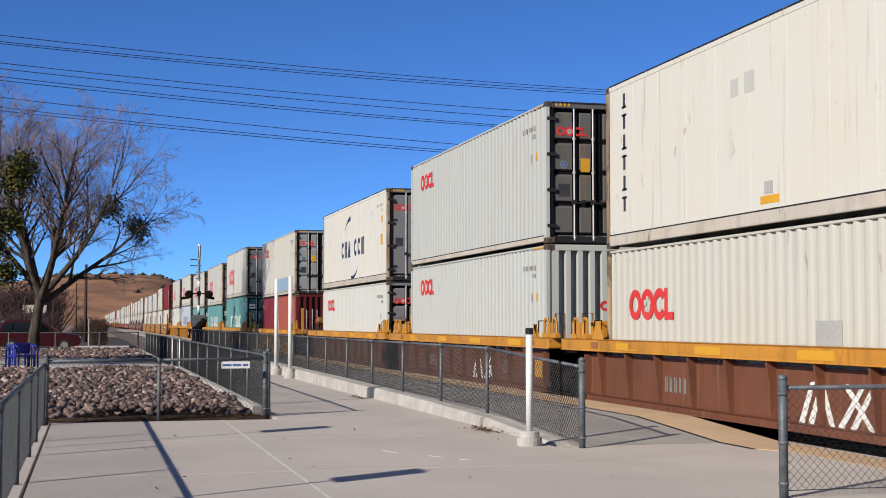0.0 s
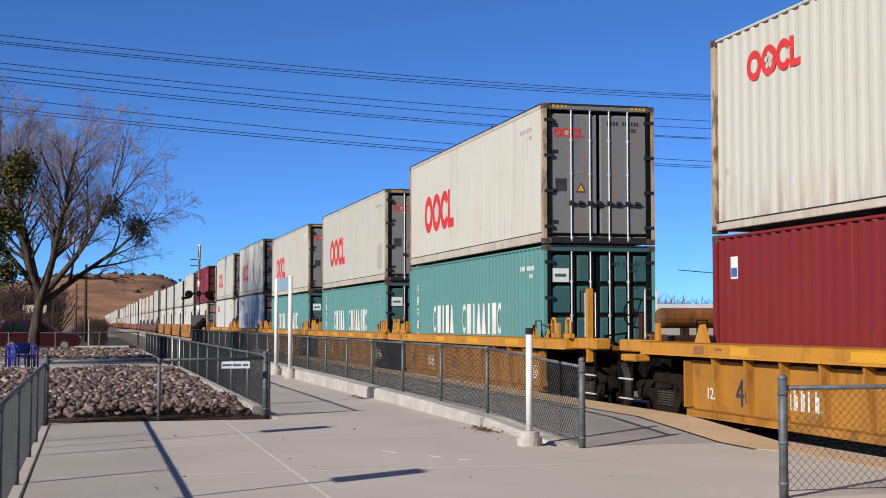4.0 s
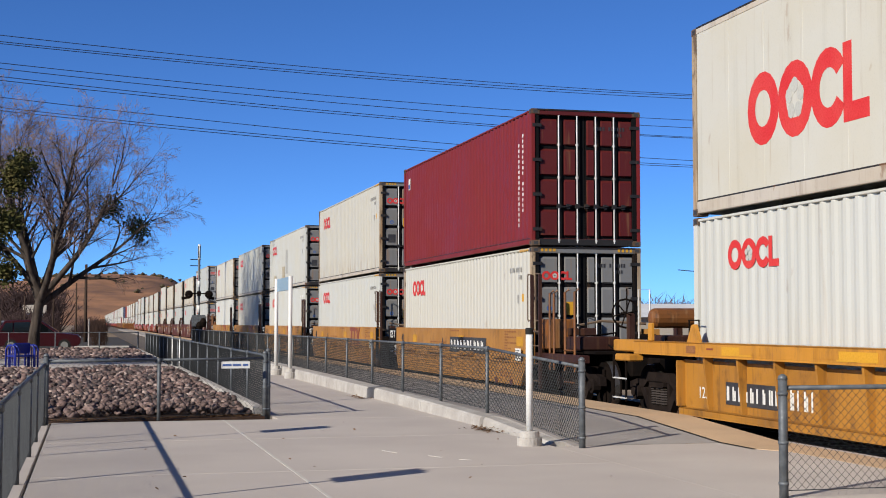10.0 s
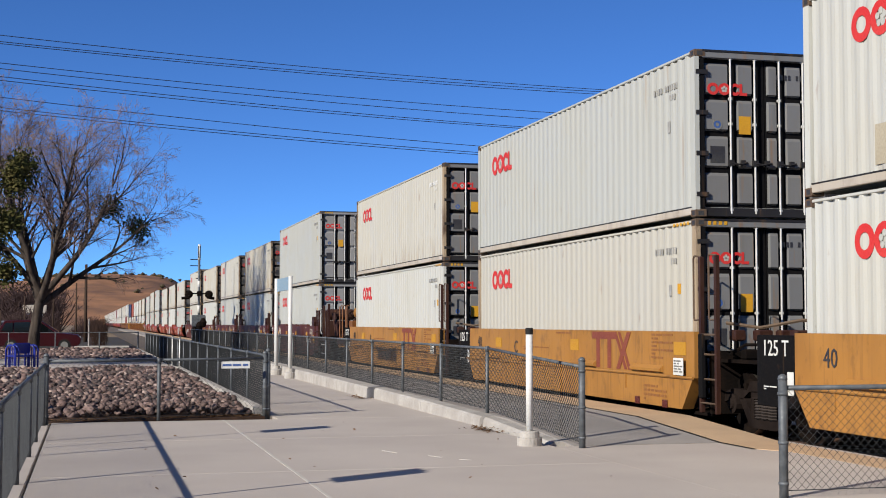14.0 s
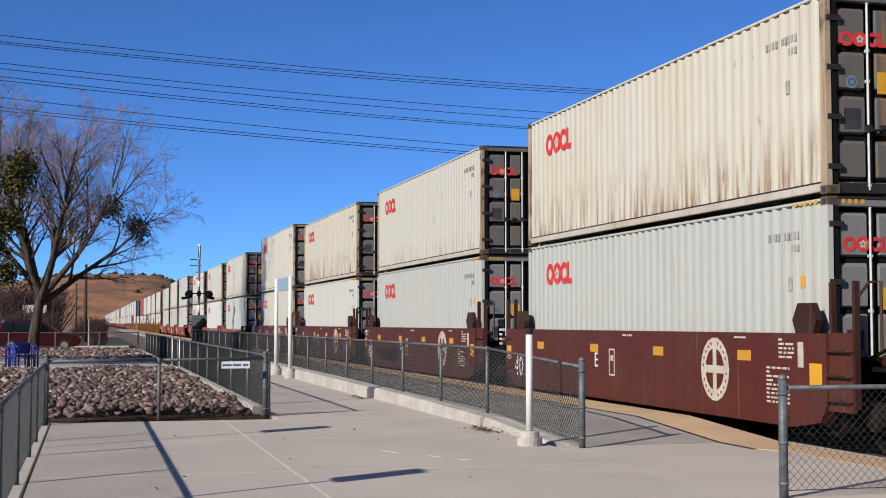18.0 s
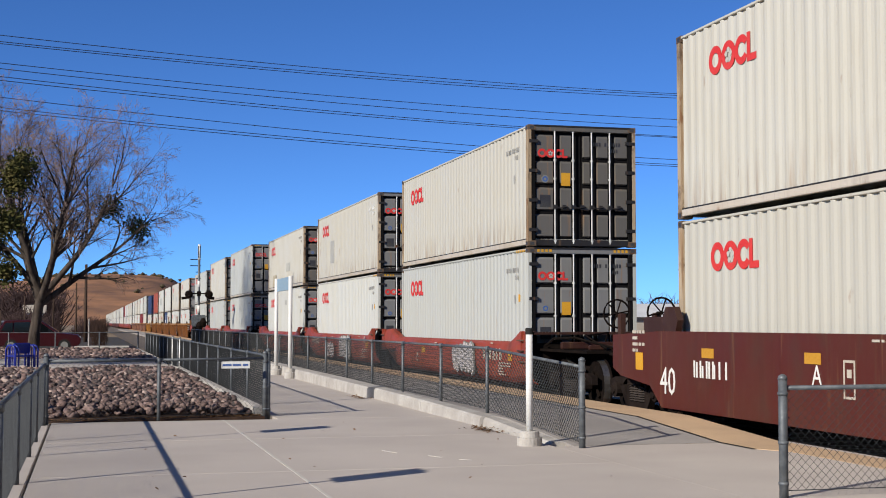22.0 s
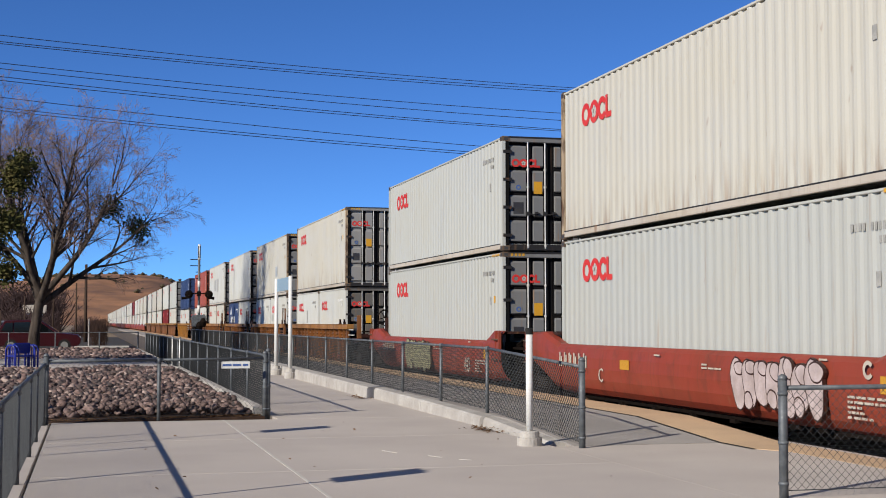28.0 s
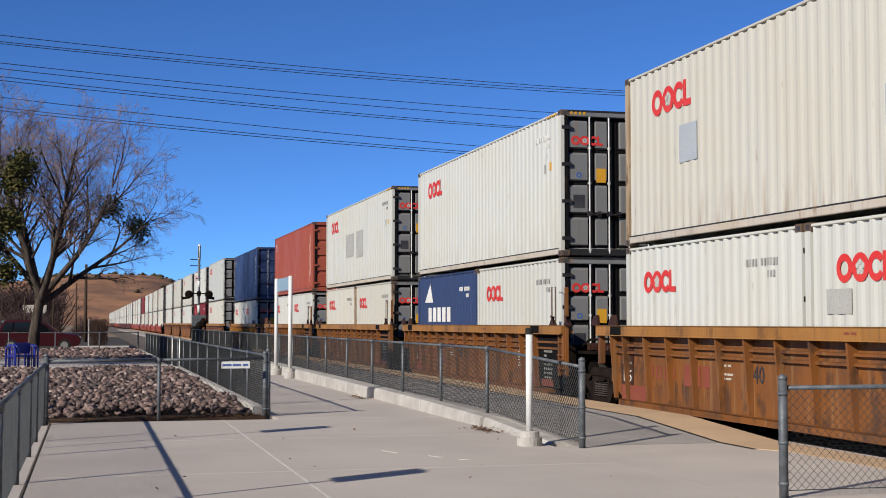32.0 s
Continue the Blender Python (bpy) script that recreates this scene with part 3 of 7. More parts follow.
def build_rail_fence():
    f = thing("rail_fence", "low dark steel rail fence behind the stone bed", "fence")
    for x in (-9.0, -6.6, -4.2, -1.8, 0.5, 2.55):
        part("post", Mesh().tube([(x, 77.2, -0.1), (x, 77.2, 1.02)], 0.035, 8), GALV, f)
    part("rail", Mesh().tube([(-9.0, 77.2, 0.98), (2.55, 77.2, 0.98)], 0.02, 8), GALV, f)
    for y in (44.8, 48.8):
        g = thing("gate_post", "pale grey gate post in the chain-link fence", "post", "gate posts", at=pose(2.79, y, 0))
        part("pole", Mesh().tube([(0, 0, 0), (0, 0, 1.0)], 0.036, 10), ROD, g, smooth=True)
        part("cap", Mesh().tube([(0, 0, 1.0), (0, 0, 1.03), (0, 0, 1.05)], [0.042, 0.038, 0.012], 10), GALV, g)


def island_stone():
    m, nt, bs = nodes_of("river_stones", 0.8)
    g = nt.nodes.new("ShaderNodeNewGeometry")
    small = noise_at(nt, 30, 3)
    cr = nt.nodes.new("ShaderNodeValToRGB")
    for p, c in ((0.25, (0.085, 0.062, 0.057, 1)), (0.5, (0.125, 0.086, 0.078, 1)), (0.75, (0.18, 0.118, 0.104, 1))):
        e = cr.color_ramp.elements.new(p)
        e.color = c
    cr.color_ramp.elements[0].color = (0.06, 0.052, 0.052, 1)
    cr.color_ramp.elements[-1].color = (0.34, 0.265, 0.235, 1)
    nt.links.new(g.outputs["Random Per Island"], cr.inputs[0])
    nt.links.new(mixed(nt, ramp(nt, small, 0.45, 0.75, 0, 0.5), cr.outputs[0], (0.05, 0.04, 0.038)), bs.inputs["Base Color"])
    bumped(nt, bs, small, 0.3, 0.006)
    return m


STONE2 = island_stone()


# ---- posts and signs ----
def build_posts():
    b = thing("bollard_post", "white steel post with a black cap in a round concrete foot", "post", at=pose(5.235, 16.2, 0))
    m = Mesh().tube([(0, 0, 0.0), (0, 0, 0.10)], 0.155, 20).tube([(0, 0, 0.10), (0, 0, 0.17), (0, 0, 0.18)], [0.125, 0.12, 0.11], 20)
    part("foot", m, KERB, b, smooth=False)
    part("pole", Mesh().tube([(0, 0, 0.17), (0, 0, 1.37)], 0.042, 14), WPOST, b, smooth=True)
    part("cap", Mesh().tube([(0, 0, 1.36), (0, 0, 1.43), (0, 0, 1.44)], [0.047, 0.047, 0.04], 14), RUBBER, b, "black cap")
    s = thing("station_sign", "blue sign panel between two tall white posts", "sign")
    for x, y, h in ((5.22, 39.9, 2.78), (5.26, 37.3, 2.78)):
        f = part("foot", Mesh().tube([(0, 0, 0.0), (0, 0, 0.16), (0, 0, 0.17), (0, 0, 0.27)], [0.16, 0.16, 0.12, 0.115], 16), KERB, s, at=Matrix.Translation((x, y, 0)))
        part("post", Mesh().tube([(0, 0, 0.2), (0, 0, h)], 0.055, 12), WPOST, s, at=Matrix.Translation((x, y, 0)), smooth=True)
    m = Mesh().box(5.23, 5.26, 37.35, 39.85, 2.40, 2.76, 0, bev=0.004)
    part("panel", m, SIGNB, s, "blue-grey sign panel")
    # sign posts beside the fence; they stand outside the view and throw their shadows on the plaza
    for x, y in ((-1.25, 10.87), (-1.2, 16.95)):
        p = thing("sign_post", "galvanised sign post beside the fence", "sign", "sign posts", at=pose(x, y, -0.02))
        part("pole", Mesh().tube([(0, 0, 0), (0, 0, 2.75)], 0.022, 8), GALV, p)
        part("board", Mesh().box(-0.02, -0.01, -0.2, 0.2, 2.1, 2.72, 0), WHITE_L, p)


    # unseen pole, placed so that its shadow crosses the path to the kerb
    p = thing("lamp_pole", "slim steel pole out of view beside the stone bed, added for its shadow", "street lamp", at=pose(-3.3, 21.62, -0.06))
    part("pole", Mesh().tube([(0, 0, 0), (0, 0, 5.6)], [0.055, 0.04], 10), GALV, p, smooth=True)
    part("lamp", Mesh().box(-0.1, 0.5, -0.1, 0.1, 5.55, 5.68, 0, bev=0.03), GALV, p)


def build_bench():
    b = thing("bike_rack", "blue painted steel rack with hooped ends", "bike rack", at=pose(-2.1, 46.2, 0.02, 0, 0, 38))
    for k, x in enumerate((-0.42, -0.30, 0.30, 0.42)):
        pts = [(x, -0.25, 0), (x, -0.25, 0.62), (x, -0.18, 0.74), (x, 0.0, 0.78), (x, 0.18, 0.74), (x, 0.25, 0.62), (x, 0.25, 0)]
        part("hoop", Mesh().tube(pts, 0.03, 8), BLUEM, b, smooth=True)
    part("panel", Mesh().box(-0.3, 0.3, -0.02, 0.02, 0.5, 0.84, 0, bev=0.02), BLUEM, b)
    for k in range(5):
        for x in (-0.36, 0.36):
            part("bar", Mesh().tube([(x, -0.2 + 0.1 * k, 0.02), (x, -0.2 + 0.1 * k, 0.70)], 0.016, 6), BLUEM, b, smooth=True)
    part("seat", Mesh().box(-0.42, 0.42, -0.24, 0.24, 0.40, 0.45, 0, bev=0.015), BLUEM, b)


def build_signal():
    s = thing("crossing_signal", "grey crossing signal mast with paired red lamps and a box", "railway signal", at=pose(6.62, 88.0, 0.0))
    part("mast", Mesh().tube([(0, 0, 0), (0, 0, 6.3)], 0.075, 10), GALV, s, smooth=True)
    for z0, z1 in ((0.5, 1.1), (2.15, 2.6), (3.75, 4.15), (5.45, 6.45)):
        part("band", Mesh().tube([(0, 0, z0), (0, 0, z1)], 0.09, 10), WPOST, s, "white painted band", smooth=True)
    for x in (-0.3, 0.25, 0.02):
        part("bell", Mesh().tube([(x, -0.3, 1.0 + x), (x, -0.32, 1.3 + x), (x, -0.3, 1.55 + x)], [0.16, 0.24, 0.1], 10), STEEL, s)
    part("base", Mesh().box(-0.3, 0.3, -0.3, 0.3, 0, 0.5, 0, bev=0.04), KERB, s)
    m = Mesh()
    m.tube([(-0.75, 0, 3.35), (0.75, 0, 3.35)], 0.04, 8)
    m.box(-0.12, 0.12, -0.12, 0.12, 3.2, 3.5)
    part("crossarm", m, STEEL, s)
    for x in (-0.62, 0.62):
        for yy in (-0.1, 0.1):
            l = part("lamp", Mesh().tube([(x, yy * 0.2, 3.3), (x, yy, 3.3), (x, yy * 1.1, 3.3)], [0.1, 0.25, 0.25], 16), STEEL, s)
            part("lens", Mesh().tube([(x, yy * 1.12, 3.3), (x, yy * 1.3, 3.3)], 0.11, 12), REDLENS, l, "red lens")
            part("hood", Mesh().tube([(x, yy * 1.1, 3.36), (x, yy * 4.0, 3.34)], [0.16, 0.14], 12), STEEL, l)
    for x in (-0.45, 0.4):
        part("visor", Mesh().tube([(x * 1.2, 0, 3.1), (x * 2.4, 0, 3.05)], [0.06, 0.1], 8), STEEL, s)
    part("control_box", Mesh().box(-0.42, 0.42, -0.25, 0.25, 1.25, 2.0, 0, bev=0.05), GALV, s)
    m = Mesh()
    for z in (4.3, 4.7, 5.1, 5.5):
        m.tube([(-0.55 if z > 5.0 else -0.2, 0, z), (0.1, 0, z)], 0.03, 6)
    m.box(-0.08, 0.08, -0.08, 0.08, 5.6, 6.35)
    part("bracket", m, STEEL, s)


# ---- trees ----
def grow(trunk_m, twig_m, base, height, seed, spread=1.0, leaf_m=None, dry_m=None, clump=8, aims=()):
    """A bare deciduous tree: a short trunk, limbs that fan into a round crown, fine twigs, mistletoe clumps and some dry leaves."""
    rnd = random.Random(seed)
    tips = []

    def branch(p, d, length, r, level):
        pts, rr = [p.copy()], [r]
        n = 6 if level < 2 else 4
        q, dd = p.copy(), d.copy()
        for i in range(n):
            wob = 0.075 if level else 0.04
            dd = (dd + Vector((rnd.gauss(0, wob), rnd.gauss(0, wob), {0: 0.0, 1: 0.07, 2: 0.05}.get(level, -0.02)))).normalized()
            q = q + dd * (length / n)
            pts.append(q.copy())
            rr.append(max(0.0055, r * (1 - (0.3 if level == 0 else 0.9) * (i + 1) / n)))
        (trunk_m if level < 4 else twig_m).tube(pts, rr, (10, 7, 5, 3, 3, 3)[level], cap=False)
        tips.append(pts[-1])
        if level >= 5:
            return
        kids = {0: 10, 1: 9, 2: 7, 3: 5, 4: 5}[level]
        for k in range(kids):
            t = 0.22 + 0.78 * (k + rnd.random() * 0.7) / kids if level else 0.78 + 0.22 * k / kids
            f = min(t, 0.999) * n
            i = int(f)
            s = pts[i].lerp(pts[i + 1], f - i)
            if level == 0:
                a = k * 2.4 + rnd.uniform(-0.3, 0.3)
                el = radians((38, 72, 50, 62, 80, 44, 66, 56, 74)[k % 9] + rnd.uniform(-5, 5))
                nd2 = Vector((math.cos(a) * math.cos(el) * spread, math.sin(a) * math.cos(el) * spread, math.sin(el))).normalized()
                ln, r2 = height * rnd.uniform(0.48, 0.60), r * rnd.uniform(0.46, 0.64)
            else:
                ax = (pts[i + 1] - pts[i]).normalized()
                side = ax.orthogonal().normalized()
                side.rotate(Matrix.Rotation(rnd.uniform(0, 6.283), 3, ax))
                ang = radians(rnd.uniform(26, 52))
                nd2 = (ax * math.cos(ang) + side * math.sin(ang) + Vector((0, 0, 0.12 if level < 3 else -0.05))).normalized()
                ln = length * {1: 0.46, 2: 0.52, 3: 0.56, 4: 0.6}[level] * rnd.uniform(0.7, 1.15) * (1.15 - 0.4 * t)
                r2 = max(0.006, rr[i] * 0.60)
            branch(s, nd2, ln, r2, level + 1)

    branch(Vector(base), Vector((0.04, 0, 1)), height * 0.21, height * 0.021, 0)
    for m, count, reach, size in ((leaf_m, clump, 0.66, 0.105), (dry_m, 90, 0.25, 0.055)):
        if m is None:
            continue
        for n in range(count):
            c = rnd.choice(tips)
            if m is leaf_m and aims:
                goal = Vector(aims[n % len(aims)])
                c = min(tips, key=lambda q: (q - goal).length).lerp(goal, 0.9)
            for _k in range((160 if not aims else 1000 if goal.x < 0 else 500) if m is leaf_m else 7):
                o = Vector((rnd.gauss(0, reach * 0.5), rnd.gauss(0, reach * 0.5), rnd.gauss(0, reach * 0.5)))
                u = Vector((rnd.gauss(0, 1), rnd.gauss(0, 1), rnd.gauss(0, 1))).normalized() * size
                v = u.orthogonal().normalized() * size * 0.5
                p = c + o
                m.poly([p - u, p + v, p + u, p - v], [(0, 1, 2, 3)])


def build_trees():
    for base, h, seed, sp, lab, clump in (((-2.75, 72.0, -0.05), 15.0, 361, 1.0, "tall bare winter tree with mistletoe clumps", 7),
                                         ((-7.3, 48.6, -0.05), 10.5, 9, 0.6, "bare winter tree beside the plaza", 4)):
        t = thing("tree", lab, "tree")
        a, b, c, d = Mesh(), Mesh(), Mesh(), Mesh()
        grow(a, b, base, h, seed, sp, c, d, clump, [(x, y, z) for x, y, z in ((-3.15, 66.6, 8.8), (-3.45, 66.6, 8.0), (-3.8, 66.6, 6.1), (-4.1, 71.8, 3.9), (0.9, 71.8, 7.3), (2.3, 72.2, 6.3), (-4.8, 72.2, 5.6))] if h > 14 else ())
        part("trunk", a, BARK, t, smooth=True)
        tagged(part("crown", b, TWIG, t), kind="stuff")
        tagged(part("mistletoe", c, LEAF, t, "olive-green mistletoe clumps"), kind="stuff")
        tagged(part("foliage", d, LEAFB, t), "dry brown leaves", kind="stuff")


# ---- far things: poles, wires, hills, buildings, cars ----
def pole(x, y, h, r, arms, lab, name="utility_pole"):
    p = thing(name, lab, "utility pole", "poles", at=pose(x, y, -2.6 if x > 20 else -0.3))
    part("pole", Mesh().tube([(0, 0, 0), (0, 0, h)], [r, r * 0.7], 10), WOODP, p, smooth=True)
    for z in arms:
        part("crossarm", Mesh().box(-1.1, 1.1, -0.06, 0.06, z - 0.06, z + 0.06), WOODP, p)
    return p


def wire(a, b, sag, r, n=24):
    pts = []
    for i in range(n + 1):
        t = i / n
        p = Vector(a).lerp(Vector(b), t)
        p.z -= 4 * sag * t * (1 - t)
        pts.append(p)
    return Mesh().tube(pts, r, 4, cap=False)


def build_wires():
    w = thing("power_lines", "bundles of black overhead wires", "power lines")
    for a, b, sag in WIRES:
        part("wire", wire(a, b, sag, 0.022), CABLE, w)
    for x, y, h, arms in ((-7.6, 85.0, 19.6, (18.9, 17.0, 15.2)), (101.4, 125.0, 25.0, (24.2, 21.2, 17.7))):
        p = thing("power_pole", "tall dark steel power pole with three crossarms", "utility pole", "power poles", at=pose(x, y, -2.6 if x > 20 else -0.3))
        part("pole", Mesh().tube([(0, 0, 0), (0, 0, h + (2.3 if x > 20 else 0.0))], [0.25, 0.14], 12), WOODP, p, smooth=True)
        for z in arms:
            part("crossarm", Mesh().box(-0.2, 1.3, -0.08, 0.08, z + 0.02, z + 0.18), WOODP, p)
            for k in range(2):
                part("insulator", Mesh().tube([(0.55 + 0.5 * k, 0, z + 0.3 - 0.35 * k), (0.75 + 0.5 * k, 0, z + 0.3 - 0.35 * k)], 0.09, 8), STEEL, p)


def build_far():
    pole(-0.35, 112.0, 6.4, 0.15, (), "dark wooden pole beside the road")
    pole(-0.95, 100.0, 4.6, 0.07, (), "slim dark lamp pole", "lamp_pole")
    pole(-3.0, 120.0, 5.0, 0.07, (), "slim dark lamp pole", "lamp_pole")
    pole(-5.2, 118.0, 4.0, 0.07, (), "slim dark lamp pole", "lamp_pole")
    pole(-5.4, 90.0, 2.6, 0.06, (), "short dark steel lamp post", "lamp_pole")
    pole(55.6, 92.0, 7.8, 0.14, (7.5, 6.7), "wooden utility pole with two crossarms")
    pole(45.7, 80.0, 6.2, 0.16, (), "stout dark wooden post")
    w = thing("power_lines", "thin overhead wire on a wooden pole", "power lines")
    part("wire", wire((41.00, 92.0, 5.32), (59.37, 92.0, 4.68), 0.2, 0.03), CABLE, w)
    # hills
    m = Mesh()
    rows = []
    for j in range(26):
        y = 850 + 34 * j
        row = []
        for i in range(70):
            x = -420 + 13 * i
            prof = 1 / (1 + math.exp((x - 0.072 * y) / 7.0)) * (0.90 + 0.10 / (1 + math.exp(-(x + 45) / 22.0)))
            prof *= 0.93 + 0.07 * math.sin(x * 0.02 + 1.2)
            h = 50 * prof * (1 - math.exp(-((y - 850) / 230.0) ** 1.6)) + 4 * noise.noise(Vector((x * 0.012, y * 0.008, 0))) * prof
            h -= 16 * max(0, noise.noise(Vector((x * 0.035, y * 0.004, 3.1)))) * prof * min(1.0, (y - 850) / 200) * (1 - min(1.0, max(0.0, (y - 1150) / 150)))
            row.append((x, y, h - 1.0))
        rows.append(row)
    m.sheet(rows)
    hill = structure(part("hill", m, HILL, smooth=True), "dry orange-brown grassy hill with dark shrubs")
    rnd = random.Random(2)
    sh = Mesh()
    for _ in range(900):
        j = rnd.randrange(6, 26)
        i = rnd.randrange(0, 46)
        x, y, z = rows[j][i]
        if rnd.random() < 0.8 and j < 9 or j > 16:
            continue
        blob(sh, (x + rnd.uniform(-6, 6), y, z + 0.6), rnd.uniform(1.2, 3.2), rnd)
    tagged(part("hill_shrubs", sh, SHRUB), "dark shrubs scattered on the hill", "shrubs", kind="stuff")
    # brush beside the line, far off
    br = Mesh()
    for _ in range(300):
        y = rnd.uniform(125, 240)
        spray(br, -rnd.uniform(0.024, 0.11) * y, y, -0.1, 1.2 + 2.4 * rnd.random() ** 2, rnd, 44)
    for _ in range(16):
        y = rnd.uniform(148, 156)
        spray(br, rnd.gauss(0.1, 1.0), y, -0.1, rnd.uniform(1.0, 2.6), rnd, 60)
    for _ in range(130):
        y = rnd.uniform(185, 250)
        spray(br, -rnd.uniform(0.028, 0.115) * y, y, -0.1, rnd.uniform(3.5, 7.0), rnd, 60)
    tagged(part("brush", br, BRUSHD), "dark brown leafless brush beside the line", "brush", kind="stuff")
    br = Mesh()
    for _ in range(500):
        y = rnd.uniform(118, 210)
        x = 0.42 * y + rnd.uniform(-6, 62)
        if 0.50 < x / y < 0.535 and rnd.random() < 0.7:
            continue
        spray(br, x, y, -2.7, rnd.uniform(2.5, 5.0) + 2.6 * math.exp(-((x / y - 0.578) / 0.022) ** 2) + 2.4 * math.exp(-((x / y - 0.44) / 0.035) ** 2), rnd, 60)
    tagged(part("brush", br, BRUSHM), "mauve-grey leafless trees and brush far off", "brush", kind="stuff")
    ev = Mesh()
    for k in range(5):
        cx, cz = 59.0 + 1.5 * k + rnd.uniform(-0.4, 0.4), (5.6, 4.6, 6.2, 3.6, 2.8)[k]
        for _ in range(520):
            z = rnd.uniform(-2.4, cz)
            w = 1.5 * (1 - ((z + 2.4) / (cz + 2.9)) ** 2) + 0.2
            blob(ev, (cx + rnd.gauss(0, w * 0.5), 118 + rnd.gauss(0, w * 0.5), z), rnd.uniform(0.10, 0.26), rnd)
    tagged(part("evergreens", ev, SHRUB), "dark evergreen trees far behind the train", "trees", kind="stuff")
    for x, y, w, d, h, lab in ((39.5, 94, 15, 8, 4.5, "long house with a white roof"), (52, 96, 11, 9, 2.6, "low house with a white roof"), (66, 110, 12, 9, 2.7, "low house with a white roof"), (40, 130, 16, 9, 2.9, "low house with a white roof"),
                               (-6.6, 176, 2.2, 3, 3.0, "pale two-storey house far behind the trees")):
        b = thing("house", lab, "house", "far houses", at=pose(x, y, -2.6 if x > 0 else -0.3))
        part("wall", Mesh().box(-w / 2, w / 2, -d / 2, d / 2, 0, h), STUCCO if x > 0 else ROOFW, b)
        part("roof", Mesh().prism([(-d / 2 - 0.4, h), (d / 2 + 0.4, h), (0, h + 1.0)], "x", -w / 2 - 0.3, w / 2 + 0.3), ROOFW if x > 0 else STUCCO, b)
        for k in range(3):
            wn = part("window", Mesh().box(-0.6, 0.6, -0.03, 0.03, -0.5, 0.5), ROOFW, b, at=Matrix.Translation((-w / 3 + k * w / 3, -d / 2 - 0.01, h * 0.55)))
            part("pane", Mesh().box(-0.5, 0.5, -0.05, -0.03, -0.4, 0.4), GLASS, wn)
    # parking lot and the low things round it
    m = Mesh().sheet([[(x, y, 0.0) for x in (-40.0, 2.9)] for y in (77.6, 150.0)])
    structure(part("parking_lot", m, ASPHALT), "worn grey asphalt of a parking lot")
    m = Mesh().box(-0.9, 2.3, 85.9, 86.3, -0.1, 0.12, 0, bev=0.03)
    structure(part("kerb", m, KERB), "pale kerb of the parking lot")
    bush = thing("shrub", "dense dark leafless shrub beside a pale stake", "shrub", at=pose(0.55, 88.5, 0.0))
    bm2, r2 = Mesh(), random.Random(17)
    for _ in range(900):
        a, r0, z0 = r2.uniform(0, 6.283), 0.55 * r2.random() ** 0.5, r2.uniform(0.0, 1.5)
        p = Vector((r0 * math.cos(a), r0 * math.sin(a), z0))
        q = p + Vector((r2.gauss(0, 0.13), r2.gauss(0, 0.13), r2.uniform(0.2, 0.55)))
        bm2.poly([p + Vector((-0.012, 0, 0)), p + Vector((0.012, 0, 0)), q], [(0, 1, 2)])
    tagged(part("foliage", bm2, BRUSH, bush), kind="stuff")
    part("stake", Mesh().tube([(-0.62, -0.2, 0), (-0.62, -0.2, 1.75)], 0.04, 8), KERB, bush, "pale stake")
    # road beside the line
    m = Mesh().sheet([[(x, y, 0.004) for x in (2.95, 7.2)] for y in (76.2, 140, 700)])
    structure(part("road", m, BALLAST), "grey service road beside the track")


def blob(m, c, r, rnd):
    """A ragged small clump."""
    n = 7
    top = [(c[0] + rnd.uniform(-.3, .3) * r, c[1], c[2] + r * rnd.uniform(0.6, 1.0))]
    ring = [(c[0] + r * rnd.uniform(0.7, 1.2) * math.cos(6.283 * i / n), c[1] + r * rnd.uniform(0.7, 1.2) * math.sin(6.283 * i / n), c[2] + r * rnd.uniform(-0.3, 0.35)) for i in range(n)]
    bot = [(c[0], c[1], c[2] - r * 0.8)]
    m.poly(top + ring + bot, [(0, 1 + i, 1 + (i + 1) % n) for i in range(n)] + [(n + 1, 1 + (i + 1) % n, 1 + i) for i in range(n)])


def spray(m, x, y, z, h, rnd, n=26):
    """A leafless bush: thin stems that fan out from one foot."""
    for _ in range(n):
        a, lean = rnd.uniform(0, 6.283), abs(rnd.gauss(0, 0.45))
        hh = h * rnd.uniform(0.55, 1.0)
        p = Vector((x + rnd.gauss(0, 0.12) * h, y + rnd.gauss(0, 0.12) * h, z))
        q = p + Vector((math.cos(a) * lean * hh * 0.5, math.sin(a) * lean * hh * 0.5, hh * 0.55))
        e = q + Vector((math.cos(a) * lean * hh * 0.5 + rnd.gauss(0, 0.1) * hh, math.sin(a) * lean * hh * 0.5, hh * 0.45))
        w = 0.018 * h
        o = Vector((w, 0, 0))
        m.poly([p - o, p + o, q + o * 0.7, q - o * 0.7, e], [(0, 1, 2, 3), (3, 2, 4)])
        for k in range(3):
            t = q.lerp(e, rnd.random())
            f = t + Vector((rnd.gauss(0, 0.16), rnd.gauss(0, 0.16), rnd.uniform(0.02, 0.2))) * h
            m.poly([t - o * 0.5, t + o * 0.5, f], [(0, 1, 2)])


